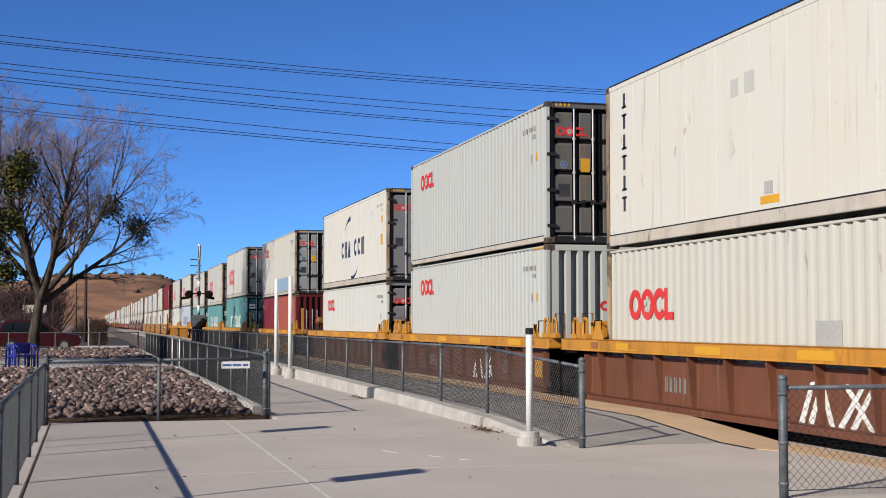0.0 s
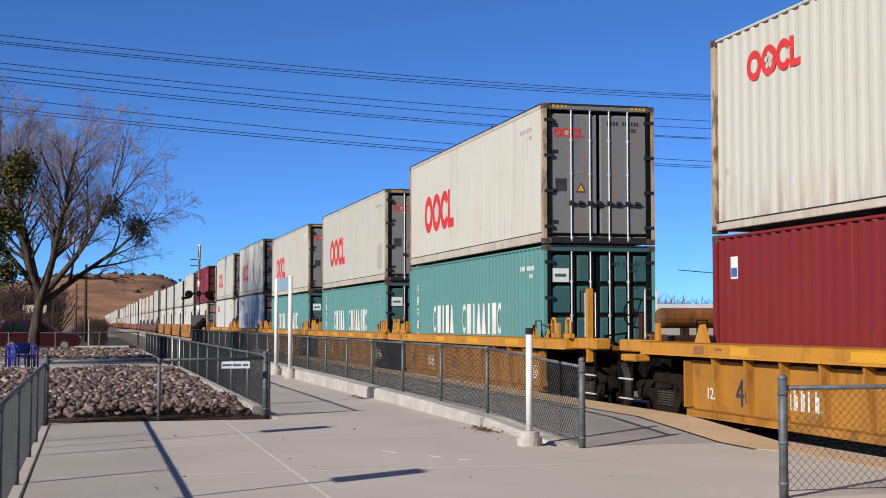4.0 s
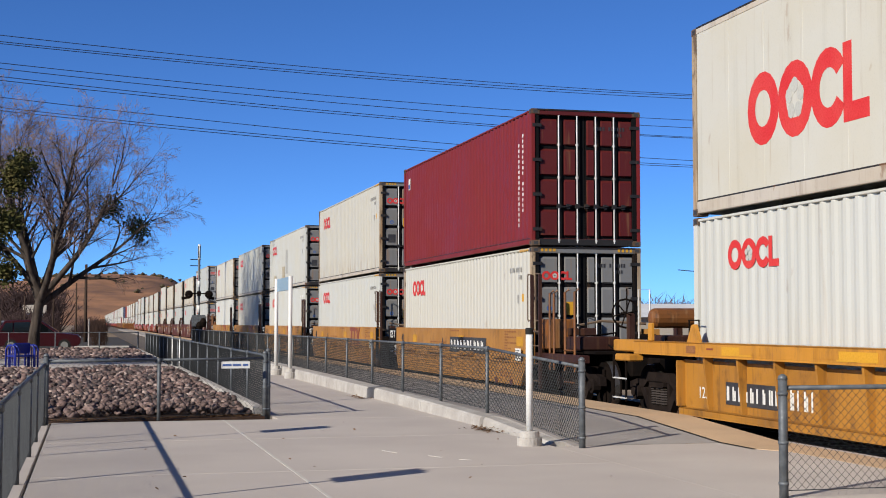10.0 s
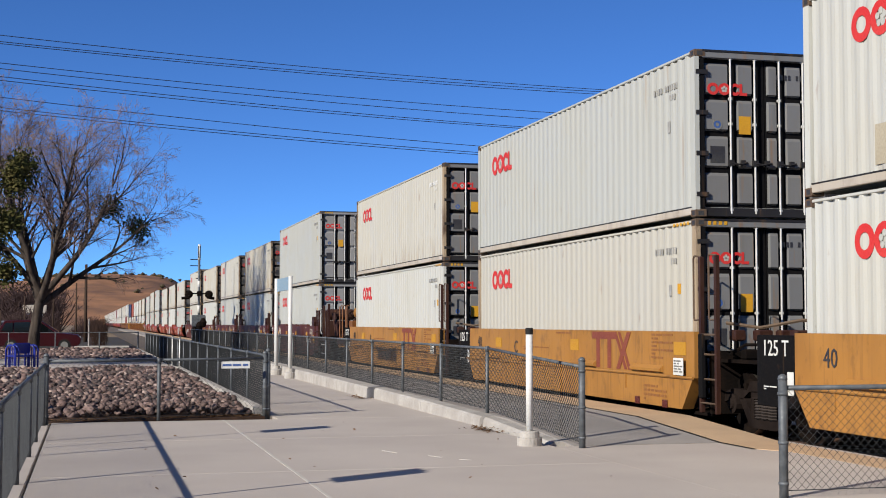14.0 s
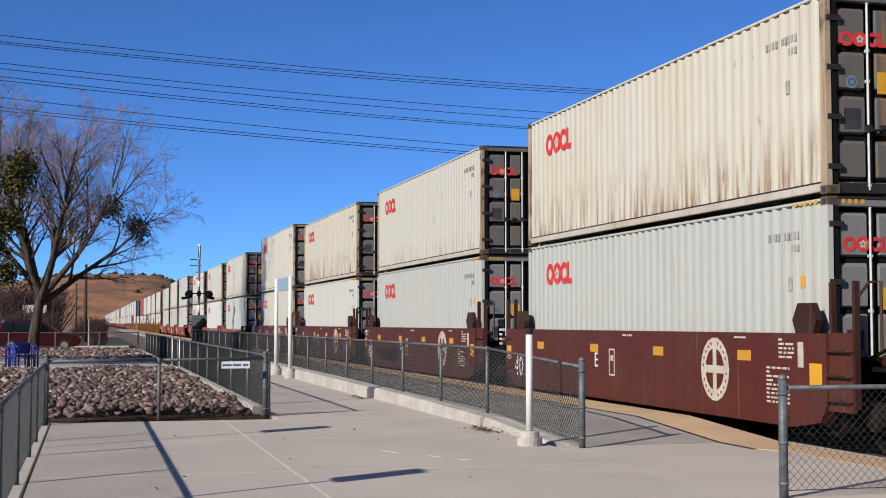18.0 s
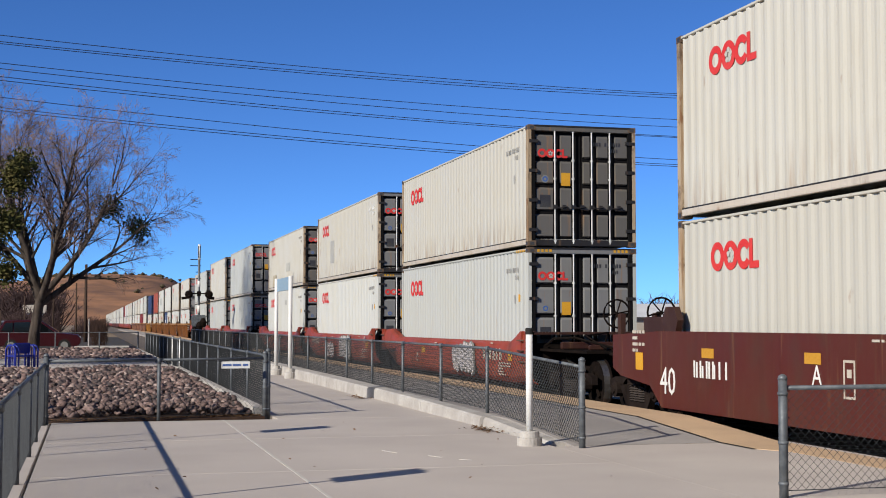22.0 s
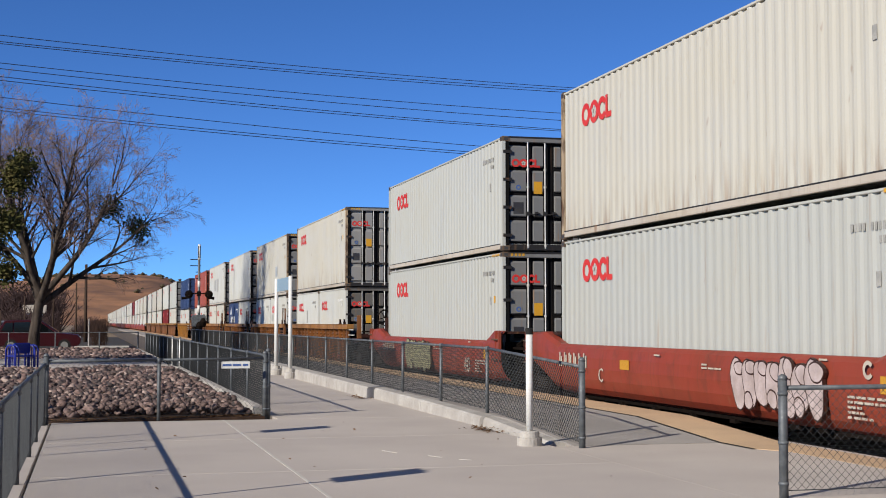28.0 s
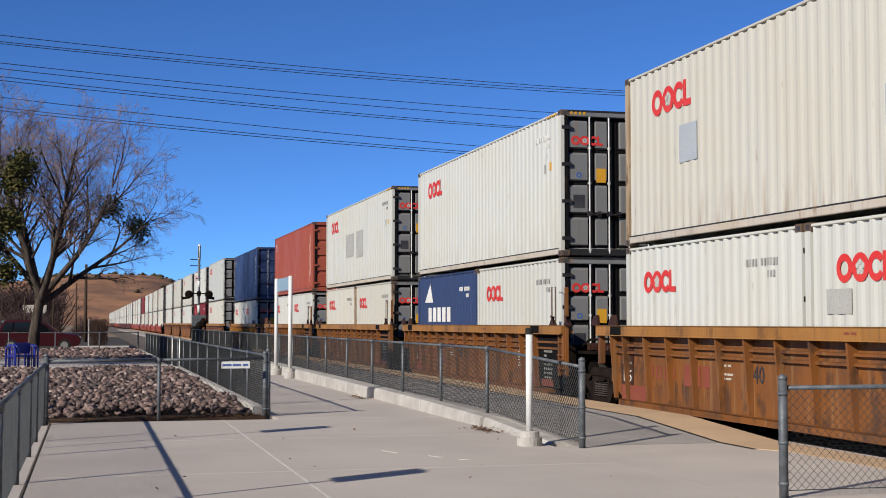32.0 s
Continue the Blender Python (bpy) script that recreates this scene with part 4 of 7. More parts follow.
def vehicle(x, y, turn, mat, lab, z=-0.05):
    c = thing("car", lab, "car", "parked cars", at=pose(x, y, z, 0, 0, turn))
    lower = [(-2.25, 0.42), (-2.3, 0.72), (-2.1, 0.92), (-1.25, 1.0), (-0.55, 1.02), (1.9, 1.02), (2.25, 0.95), (2.32, 0.6), (2.25, 0.32), (-2.1, 0.28)]
    cabin = [(-1.15, 1.0), (-0.25, 1.62), (0.3, 1.72), (1.75, 1.68), (2.15, 1.1), (2.15, 1.0)]

    def hull(outline, half, tuck):
        m = Mesh()
        n = len(outline)
        rows = []
        for s, k in ((-half, 1.0), (-half + 0.12, 0.0), (half - 0.12, 0.0), (half, 1.0)):
            rows.append([(a * (1 - 0.015 * k), s * (1 - tuck * max(0, b - 1.0)), b - 0.04 * k * (b > 0.6)) for a, b in outline])
        m.v = [p for r in rows for p in r]
        for j in range(3):
            for i in range(n):
                m.f.append((j * n + i, j * n + (i + 1) % n, j * n + n + (i + 1) % n, j * n + n + i))
        m.f += [tuple(range(n)), tuple(range(4 * n - 1, 3 * n - 1, -1))]
        m.mi = [0] * len(m.f)
        return m
    part("body", hull(lower, 0.92, 0.0), mat, c)
    part("cabin", hull(cabin, 0.86, 0.16), mat, c)
    for s in (-1, 1):
        for outline in ([(-0.85, 1.06), (-0.15, 1.54), (0.35, 1.6), (0.35, 1.06)], [(0.43, 1.06), (0.43, 1.6), (1.25, 1.58), (1.25, 1.06)], [(1.33, 1.06), (1.33, 1.57), (1.7, 1.54), (1.95, 1.1)]):
            part("side_window", Mesh().prism(outline, "y", s * 0.78, s * 0.865), GLASS, c)
        for wx in (-1.4, 1.4):
            w = part("wheel", Mesh().tube([(wx, s * 0.72, 0.33), (wx, s * 0.93, 0.33)], 0.33, 18), RUBBER, c)
            part("rim", Mesh().tube([(wx, s * 0.90, 0.33), (wx, s * 0.94, 0.33)], [0.22, 0.2], 12), GREY_L, w)
        part("headlight", Mesh().box(-2.26, -2.1, s * 0.55, s * 0.85, 0.66, 0.8), ROD, c)
    m = Mesh()
    m.poly([(-1.08, -0.72, 1.06), (-1.08, 0.72, 1.06), (-0.26, 0.66, 1.58), (-0.26, -0.66, 1.58)], [(0, 1, 2, 3)])
    m.poly([(-1.10, -0.72, 1.07), (-1.10, 0.72, 1.07), (-0.28, 0.66, 1.60), (-0.28, -0.66, 1.60)], [(0, 1, 2, 3)])
    part("windscreen", m, GLASS, c)


WIRES = [((-6.66, 85.0, a), (101.4, 125.0, b), 1.6) for a, b in
         ((18.64, 25.46), (18.25, 25.58), (18.13, 25.25), (16.98, 22.82), (16.65, 21.88), (16.18, 20.79), (15.95, 20.85), (14.96, 18.13), (14.34, 17.95), (14.15, 17.83))]
# ---- the train ----
TRACK_X = 10.16          # middle of the track
RAIL_Z = -0.12           # top of the rails
MOVED = [(0.0, 0.0), (6.0, 82.95), (12.0, 165.3), (18.0, 247.9), (25.0, 343.4), (32.0, 438.95)]  # metres run by the train
MOVING = []              # (thing, place at the start)
SPIN = []                # (wheelset, place in its truck, where its truck stands at the start)
HALF = 1.219


def along(t):
    for (a, p), (b, q) in zip(MOVED, MOVED[1:]):
        if t <= b:
            return p + (q - p) * (t - a) / (b - a)
    return MOVED[-1][1]


def corrugated_side(L, H, s):
    """One side wall of corrugated sheet."""
    m = Mesh()
    prof, y = [], 0.16
    while y < L - 0.16:
        for dy, dx in ((0.0, 0.012), (0.07, 0.012), (0.138, 0.0), (0.21, 0.0)):
            if y + dy < L - 0.16:
                prof.append((y + dy, dx))
        y += 0.278
    prof.append((L - 0.16, 0.036))
    # the troughs end in deeper pockets under the top rail
    return m.sheet([[(s * (HALF - 0.012 - dx * k), yy, z) for yy, dx in prof] for z, k in ((0.155, 1.0), (H - 0.088, 1.0), (H - 0.080, 4.6), (H - 0.055, 4.8))])


def flat_side(L, H, s):
    """One smooth sandwich wall with narrow upright seams pressed into it."""
    m = Mesh()
    prof, n = [(0.16, 0.05)], 11
    for i in range(n):
        a, b = 0.16 + (L - 0.32) * i / n, 0.16 + (L - 0.32) * (i + 1) / n
        prof += [(a + 0.002, 0.0105), (a + 0.008, 0.008), (b - 0.008, 0.008), (b - 0.002, 0.0105)]
    prof.append((L - 0.16, 0.05))
    return m.sheet([[(s * (HALF - dx), yy, z) for yy, dx in prof] for z in (0.23, H - 0.10)])


def shell_parts(style, L, H):
    """The pieces of a box: name and mesh of each."""
    low, high = (0.16, 0.06) if style != "reefer" else (0.235, 0.105)
    out = []
    for s in (-1, 1):
        out.append(("side_wall", (flat_side if style == "reefer" else corrugated_side)(L, H, s)))
        out.append(("bottom_rail", Mesh().box(s * HALF, s * (HALF - 0.07), 0.12, L - 0.12, 0.04, low - 0.014, 0, bev=0.008)
                    .box(s * (HALF - 0.006), s * (HALF - 0.07), 0.14, L - 0.14, low - 0.014, low + 0.008, 1)))
        if style == "reefer":
            out.append(("roof_edge", Mesh().box(s * (HALF - 0.002), s * (HALF - 0.08), 0.15, L - 0.15, H - 0.02, H + 0.006)))
        out.append(("top_rail", Mesh().box(s * HALF, s * (HALF - 0.06), 0.12, L - 0.12, H - high, H - 0.02, 0, bev=0.008)))
        for y0 in (0.0, L - 0.15):
            out.append(("corner_post", Mesh().box(s * HALF, s * (HALF - (0.075 if y0 < 1 else 0.16)), y0 + 0.004, y0 + 0.146, 0.1, H - 0.1, 0, bev=0.012)))
    out.append(("roof", Mesh().box(-HALF + 0.05, HALF - 0.05, 0.1, L - 0.08, H - 0.05, H - 0.03)))
    out.append(("floor", Mesh().box(-HALF + 0.05, HALF - 0.05, 0.1, L - 0.08, 0.12, 0.16)))
    out.append(("rear_wall", Mesh().box(-HALF + 0.1, HALF - 0.1, L - 0.08, L - 0.02, 0.04, H - 0.03)))
    return out


def cached(store={}):
    return store


def body_data(style, L, H, mat, split):
    key = ("body", style, L, H, mat.name, split)
    c = cached()
    if key not in c:
        pieces = shell_parts(style, L, H)
        if split:
            edge = RAILP if mat in (CREAM, WHITE, GREYW, RUSTY, REEFER, REEFW) else mat
            kinds = {"top_rail": RAILP if mat is REEFER else mat, "bottom_rail": [edge, FRAMED], "roof_edge": FRAMED, "corner_post": POSTP if mat in (RUSTY, CREAM, REEFER, REEFW) else mat}
            c[key] = [(n, m.data(n, kinds.get(n, mat))) for n, m in pieces]
        else:
            whole = Mesh()
            for _, m in pieces:
                whole.poly(m.v, m.f)
            c[key] = [("body", whole.data("body", mat))]
    return c[key]


def casting_data():
    c = cached()
    if "cast" not in c:
        m = Mesh()
        m.box(-0.09, 0.09, -0.085, 0.085, -0.06, 0.06, 0, bev=0.012)
        m.box(-0.093, 0.093, -0.045, 0.045, -0.032, 0.032, 1)
        m.box(-0.045, 0.045, -0.088, 0.088, -0.032, 0.032, 1)
        c["cast"] = m.data("corner_casting", [CAST, BLACK_L])
    return c["cast"]


def end_frame_data(H, mat):
    """Header, sill and hinge posts round the doors."""
    c = cached()
    k = ("frame", H, mat.name)
    if k not in c:
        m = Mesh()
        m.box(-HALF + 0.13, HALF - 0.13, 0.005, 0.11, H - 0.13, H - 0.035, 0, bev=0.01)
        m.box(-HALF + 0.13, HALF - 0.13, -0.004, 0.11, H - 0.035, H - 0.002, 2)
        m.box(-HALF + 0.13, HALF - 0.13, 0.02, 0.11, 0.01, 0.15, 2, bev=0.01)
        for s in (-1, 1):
            # near-black strip between each corner post and its door
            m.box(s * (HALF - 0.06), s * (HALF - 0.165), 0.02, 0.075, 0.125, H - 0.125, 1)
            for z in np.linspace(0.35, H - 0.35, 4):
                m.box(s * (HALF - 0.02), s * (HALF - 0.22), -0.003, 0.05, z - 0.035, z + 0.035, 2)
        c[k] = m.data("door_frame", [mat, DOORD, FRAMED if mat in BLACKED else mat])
    return c[k]


def door_data(H, mat, style):
    """One leaf from x = 0: pressed panels in rows and columns, with deep channels for the locking bars."""
    c = cached()
    k = ("door", H, mat.name, style)
    if k not in c:
        w = HALF - 0.14
        cols = {"a": ((0.04, 0.42), (0.56, 0.80)), "b": ((0.03, 0.18), (0.32, 0.56), (0.70, 0.97)), "r": ((0.03, 0.97),)}[style]
        xs = [(0.0, 1)]
        for a, b in cols:
            xs += [(a * w, 1), (a * w + 0.016, 0), (b * w - 0.016, 0), (b * w, 1)]
        xs.append((w, 1))
        zs, n, lo, hi = [(0.14, 1)], 1 if style == "r" else 4, 0.17, H - 0.15
        for i in range(n):
            a, b = lo + (hi - lo) * i / n, lo + (hi - lo) * (i + 1) / n
            zs += [(a + 0.035, 1), (a + 0.06, 0), (b - 0.095, 0), (b - 0.045, 1)]
        zs.append((H - 0.12, 1))
        m = Mesh()
        n = len(xs)
        m.sheet([[(x, 0.105 if (fx or fz) else 0.052, z) for x, fx in xs] for z, fz in zs])
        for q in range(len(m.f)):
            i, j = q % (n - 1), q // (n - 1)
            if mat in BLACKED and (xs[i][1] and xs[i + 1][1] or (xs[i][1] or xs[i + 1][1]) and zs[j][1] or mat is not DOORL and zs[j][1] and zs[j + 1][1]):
                m.mi[q] = 1            # black gasket; the channels' shade is painted in the same black
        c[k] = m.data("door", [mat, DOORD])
    return c[k]


def rod_data(H):
    c = cached()
    if ("rod", H) not in c:
        m = Mesh()
        m.tube([(0, 0, 0.06), (0, 0, H - 0.06)], 0.0165, 6)
        for z in (0.12, 0.85, 1.45, H - 0.75, H - 0.12):
            m.box(-0.026, 0.026, -0.010, 0.035, z - 0.022, z + 0.022, 0, bev=0.006)
        m.tube([(0, -0.02, 0.84), (0.12, -0.03, 0.82), (0.27, -0.03, 0.85)], 0.017, 5, 1)
        m.box(0.17, 0.24, -0.025, 0.03, 0.79, 0.89, 1)
        m.box(-0.045, 0.045, -0.03, 0.03, 0.80, 0.89, 1)
        c[("rod", H)] = m.data("locking_bar", [ROD, FRAMED])
    return c[("rod", H)]


def ribbed_end_data(H, mat):
    c = cached()
    k = ("ribend", H, mat.name)
    if k not in c:
        m = Mesh()
        prof, x = [], -HALF + 0.16
        while x < HALF - 0.3:
            for dx, dy in ((0, 0.01), (0.10, 0.01), (0.115, 0.17), (0.245, 0.17)):
                prof.append((x + dx, dy))
            x += 0.26
        prof.append((HALF - 0.16, 0.01))
        m.sheet([[(a, b, z) for a, b in prof] for z in (0.14, H - 0.12)])
        m.box(-HALF + 0.13, HALF - 0.13, 0.005, 0.11, H - 0.13, H - 0.004, 0, bev=0.01)
        m.box(-HALF + 0.13, HALF - 0.13, 0.005, 0.11, 0.01, 0.15, 0, bev=0.01)
        for s in (-1, 1):
            m.box(s * (HALF - 0.07), s * (HALF - 0.165), 0.03, 0.08, 0.1, H - 0.1, 0)
        c[k] = m.data("end_wall", mat)
    return c[k]


def ring_pts(cx, cz, r0, r1, a0, a1, n=14, sx=1.0):
    out = [(cx + sx * r1 * math.cos(a0 + (a1 - a0) * i / n), cz + r1 * math.sin(a0 + (a1 - a0) * i / n)) for i in range(n + 1)]
    inn = [(cx + sx * r0 * math.cos(a0 + (a1 - a0) * i / n), cz + r0 * math.sin(a0 + (a1 - a0) * i / n)) for i in range(n + 1)]
    return out, inn


def flat_ring(m, cx, cz, r0, r1, y, a0=0.0, a1=2 * math.pi, sx=1.0, mi=0, t=0.004, n=18):
    """A flat ring or arc standing in the xz plane, its face at y, in one piece."""
    full = abs(a1 - a0 - 2 * math.pi) < 1e-6
    o, i = ring_pts(cx, cz, r0, r1, a0, a1, n, sx)
    k = n if full else n + 1
    vs = [(p, y, q) for p, q in o[:k]] + [(p, y, q) for p, q in i[:k]] + [(p, y + t, q) for p, q in o[:k]]
    fs = []
    for a in range(n):
        b = (a + 1) % k
        fs += [(a, b, k + b, k + a), (a, b, 2 * k + b, 2 * k + a)]
    m.poly(vs, fs, mi)


def emblem_data(h, wide=1.0):
    """Pieces of a red emblem: a ring, a ring with a pale blossom, an open arc and an angle; h: its height. They lie in xz and face -y."""
    c = cached()
    k = ("emblem", h, wide)
    if k not in c:
        r = h * 0.5
        one, two, arc, angle = Mesh(), Mesh(), Mesh(), Mesh()
        flat_ring(one, -2.52 * r, 0, r * 0.50, r, 0, sx=1.02)
        flat_ring(two, -0.52 * r, 0, r * 0.50, r, 0.0005, sx=1.04)
        for q in range(5):
            a = math.pi / 2 + q * 2 * math.pi / 5
            flat_ring(two, -0.52 * r + 0.36 * r * math.cos(a), 0.36 * r * math.sin(a), 0.0, r * 0.21, -0.002, mi=1, n=8)
        flat_ring(arc, 1.42 * r, 0, r * 0.50, r, 0, 0.55, 2 * math.pi - 0.55, sx=1.0)
        angle.prism([(2.20 * r, -0.97 * r), (3.52 * r, -0.97 * r), (3.52 * r, -0.50 * r), (2.66 * r, -0.50 * r), (2.66 * r, 0.98 * r), (2.20 * r, 0.98 * r)], "y", 0.0, 0.004)
        for m in (one, two, arc, angle):
            m.v = [(x * wide, y, z) for x, y, z in m.v]
        c[k] = [(n, m.data(n, [RED_L, PALE_P])) for n, m in (("emblem_ring", one), ("emblem_ring", two), ("emblem_arc", arc), ("emblem_angle", angle))]
    return c[k]


def put_emblem(pieces, body, at):
    for n, me in pieces:
        part(n, me, None, body, "red emblem piece", at=at)


def bars_data(key, boxes, mat):
    """Flat bars standing for writing: x0, x1, z0, z1 each."""
    c = cached()
    if ("bars", key) not in c:
        m = Mesh()
        for x0, x1, z0, z1 in boxes:
            m.box(x0, x1, 0, 0.005, z0, z1)
        c[("bars", key)] = m.data("marking", mat)
    return c[("bars", key)]


SIDE = Matrix.Rotation(radians(-90), 4, "Z")   # turns a marking to face the camera's side of the train


def on_side(y, z, x=-HALF + 0.011):
    """Place on the side that faces the platform; a marking reads from the rear end to the leading end."""
    return Matrix.Translation((x - 0.0055, y, z)) @ SIDE


def word_shapes(m, kinds, cx, width, h):
    """A row of plain shapes: c an open ring, a a wedge, b three bars, i one bar."""
    n = len(kinds)
    step = width / n
    w = step * 0.78
    for i, k in enumerate(kinds):
        x = cx - width / 2 + step * (i + 0.5)
        t = min(w * 0.36, 0.16)
        if k == "c":
            flat_ring(m, x, 0, h * 0.5 - t, h * 0.5, 0, 0.7, 2 * math.pi - 0.7, sx=w / h)
        elif k == "a":
            m.prism([(x - w / 2, -h / 2), (x + w / 2, -h / 2), (x + t * 0.4, h / 2), (x - t * 0.4, h / 2)], "y", 0.0, 0.004)
        elif k == "b":
            for q in (-0.5, 0.0, 0.5):
                m.box(x + q * (w - t) - t * 0.42, x + q * (w - t) + t * 0.42, 0, 0.004, -h / 2, h / 2)
        elif k == "i":
            m.box(x - t / 2, x + t / 2, 0, 0.004, -h / 2, h / 2)


def column_glyph(m, x, z, s, k):
    """One small blocky glyph of crossing strokes."""
    rnd = random.Random(k * 7 + 1)
    t = s * 0.13
    m.box(x - t / 2, x + t / 2, 0.0, 0.004, z - s / 2, z + s / 2)
    for q in (0.35, -0.05, -0.4)[: 2 + k % 2]:
        a = s * rnd.uniform(0.3, 0.5)
        m.box(x - a, x + a, -0.001, 0.003, z + s * q - t / 2, z + s * q + t / 2)
    a = s * 0.45
    if k % 2:
        m.box(x - a, x - a + t, -0.0015, 0.0025, z - s * 0.4, z + s * 0.35)
        m.box(x + a - t, x + a, -0.0015, 0.0025, z - s * 0.4, z + s * 0.35)


def small_marks(seed):
    rnd = random.Random(seed)
    out = [(-0.55 + 0.09 * i, -0.55 + 0.09 * i + 0.055, 0.0, 0.10) for i in range(4)]
    out += [(-0.10 + 0.085 * i, -0.10 + 0.085 * i + 0.05, 0.0, 0.10) for i in range(rnd.choice((5, 6)))]
    out += [(0.08 + 0.08 * i, 0.08 + 0.08 * i + 0.05, -0.16, -0.07) for i in range(3)]
    return out


def logo_on_side(kind, L, H, body, seed):
    me, y, z, lab = None, L - 1.92 if L > 7 else L - 1.4, H - 0.62, ""
    if kind == "small":
        me = emblem_data(0.43 if L > 7 else 0.36)
    elif kind == "big":
        me, y, z = emblem_data(1.02, 0.87), L - 3.4, H * 0.46
    elif kind == "wide":
        me, y, z = emblem_data(0.52), L - 1.95, H * 0.62
    elif kind == "white_word":
        m = Mesh()
        word_shapes(m, "cbiba", -2.1, 2.2, 0.72)
        word_shapes(m, "cbiaaibc", 1.52, 3.46, 0.72)
        for i in range(5):
            column_glyph(m, -4.95, 0.85 - 0.33 * i, 0.24, i)
        me, y, z = m.data("marking", WHITE_L), 6.2, 1.40
        lab = "white block lettering shapes"
    elif kind == "blue_word":
        m = Mesh()
        for i, yc in enumerate((8.87, 7.72, 6.46, 5.25, 4.03)):
            cut = 0.55 if i in (0, 3) else 0
            flat_ring(m, 6.5 - yc, 0, 0.21, 0.385, 0, cut, 2 * math.pi - cut, sx=0.93)
        flat_ring(m, -4.95, 1.08, 0.17, 0.20, 0, sx=0.85)
        m.prism([(-4.98, 0.75), (-4.90, 0.75), (-4.95, 1.35)], "y", 0.001, 0.004)
        m.box(-5.2, -4.7, 0, 0.004, 0.60, 0.69)
        for i in range(4):
            column_glyph(m, -4.35 + 0.29 * i, 0.98, 0.27, i)
        me, y, z, lab = m.data("marking", BLUE_L), 6.5, 1.52, "blue ring-shaped lettering"
    elif kind == "dark_word":
        m = Mesh()
        word_shapes(m, "cba", -1.2, 1.9, 0.60)
        word_shapes(m, "ccb", 1.3, 2.0, 0.60)
        for cx, cz, wx, hz in ((-0.31, 0.50, -1.11, 0.58), (-0.17, -0.51, 1.32, -0.55)):
            arc = []
            for k in range(13):
                q = math.pi / 2 * k / 12
                arc.append((cx + wx * math.cos(q), cz + hz * math.sin(q), 0.006 + 0.085 * (k / 12) ** 1.4))
            for (xa, za, ta), (xb, zb, tb) in zip(arc, arc[1:]):
                m.poly([(xa, 0, za - ta), (xb, 0, zb - tb), (xb, 0, zb + tb), (xa, 0, za + ta)], [(0, 1, 2, 3)])
        me, y, z, lab = m.data("marking", NAVY_L), 6.0, 1.32, "black lettering shapes and two arcs"
    elif kind == "column":
        m = Mesh()
        for i in range(6):
            zz = 0.95 - 0.36 * i
            m.box(-0.05, 0.05, 0, 0.004, zz - 0.13, zz + 0.13)
            m.box(-0.11, 0.11, 0, 0.004, zz + (0.09 if i % 2 else -0.13), zz + (0.13 if i % 2 else -0.09))
        me, y, z, lab = m.data("marking", BLACK_L), L - 0.85, H * 0.55, "dark column of lettering shapes"
    elif kind == "white_column":
        m = Mesh()
        for i in range(5):
            zz = 0.85 - 0.40 * i
            flat_ring(m, 0.0, zz, 0.10, 0.165, 0, 0.4 + 1.3 * (i % 3), 4.9 + 1.1 * (i % 3), sx=0.8)
            m.box(-0.13, 0.05, -0.001, 0.003, zz - 0.17, zz - 0.11)
        me, y, z, lab = m.data("marking", WHITE_L), L - 0.45, H * 0.5, "white column of lettering shapes"
    elif kind == "plate":
        m = Mesh()
        m.box(-0.11, 0.11, 0, 0.004, -0.16, 0.16)
        m.box(-0.09, 0.09, -0.003, 0.0, -0.13, 0.0, 1)
        me, y, z, lab = m.data("marking", [WHITE_L, BLUE_L]), L - 0.7, H - 0.5, "small white and blue plate"
    elif kind == "swoosh":
        m = Mesh()
        m.prism([(-1.6, 0.5), (-0.7, 0.5), (-1.0, 1.0)], "y", 0.0, 0.004)
        for k in range(5):
            m.box(-1.2 + 0.5 * k, -0.85 + 0.5 * k, 0, 0.004, -0.02, 0.36)
        me, y, z, lab = m.data("marking", WHITE_L), L - 2.4, 1.35, "white lettering shapes and a curved stroke"
    if isinstance(me, list):
        put_emblem(me, body, on_side(y, z))
    elif me:
        tagged(part("marking", me, None, body, lab, at=on_side(y, z)), kind="stuff")
    if kind in ("small", "wide") and L > 7:
        part("marking", bars_data("greyplate", [(-0.10, 0.0, -0.09, 0.09)], MARK_G), None, body, "grey data plate", at=on_side(0.95, H - 1.08))
        if H > 2.8:
            part("marking", bars_data("yellowplate", [(0.0, 0.12, -0.08, 0.08)], YELL_L), None, body, "yellow height plate", at=on_side(0.72, H - 1.06))
            tagged(part("marking", bars_data("hazard", [(-0.3 + 0.13 * i, -0.23 + 0.13 * i, -0.025, 0.025) for i in range(5)], YELL_L), None, body, "yellow hazard dashes", at=on_side(0.55, H - 0.055, -HALF + 0.002)), kind="stuff")
    if kind in ("white_column", "plate"):
        rnd = random.Random(seed)
        col = [(-0.2 + 0.28 * k, -0.15 + 0.28 * k + 0.03 * rnd.random(), q, q + 0.07) for k in (0, 1) for q in np.arange(-1.0 + 0.3 * k, 0.95, 0.115) if rnd.random() < 0.8]
        tagged(part("marking", bars_data(("upright", seed), col, WHITE_L), None, body, "upright rows of small white marks", at=on_side(0.75, H * 0.5)), kind="stuff")
        return
    tagged(part("marking", bars_data(("num", seed % 7), small_marks(seed), MARK_G if kind not in ("white_word", "white_column", "plate") else WHITE_L), None, body,
         "small grey number marks", at=on_side(1.05, H - 0.50)), kind="stuff")


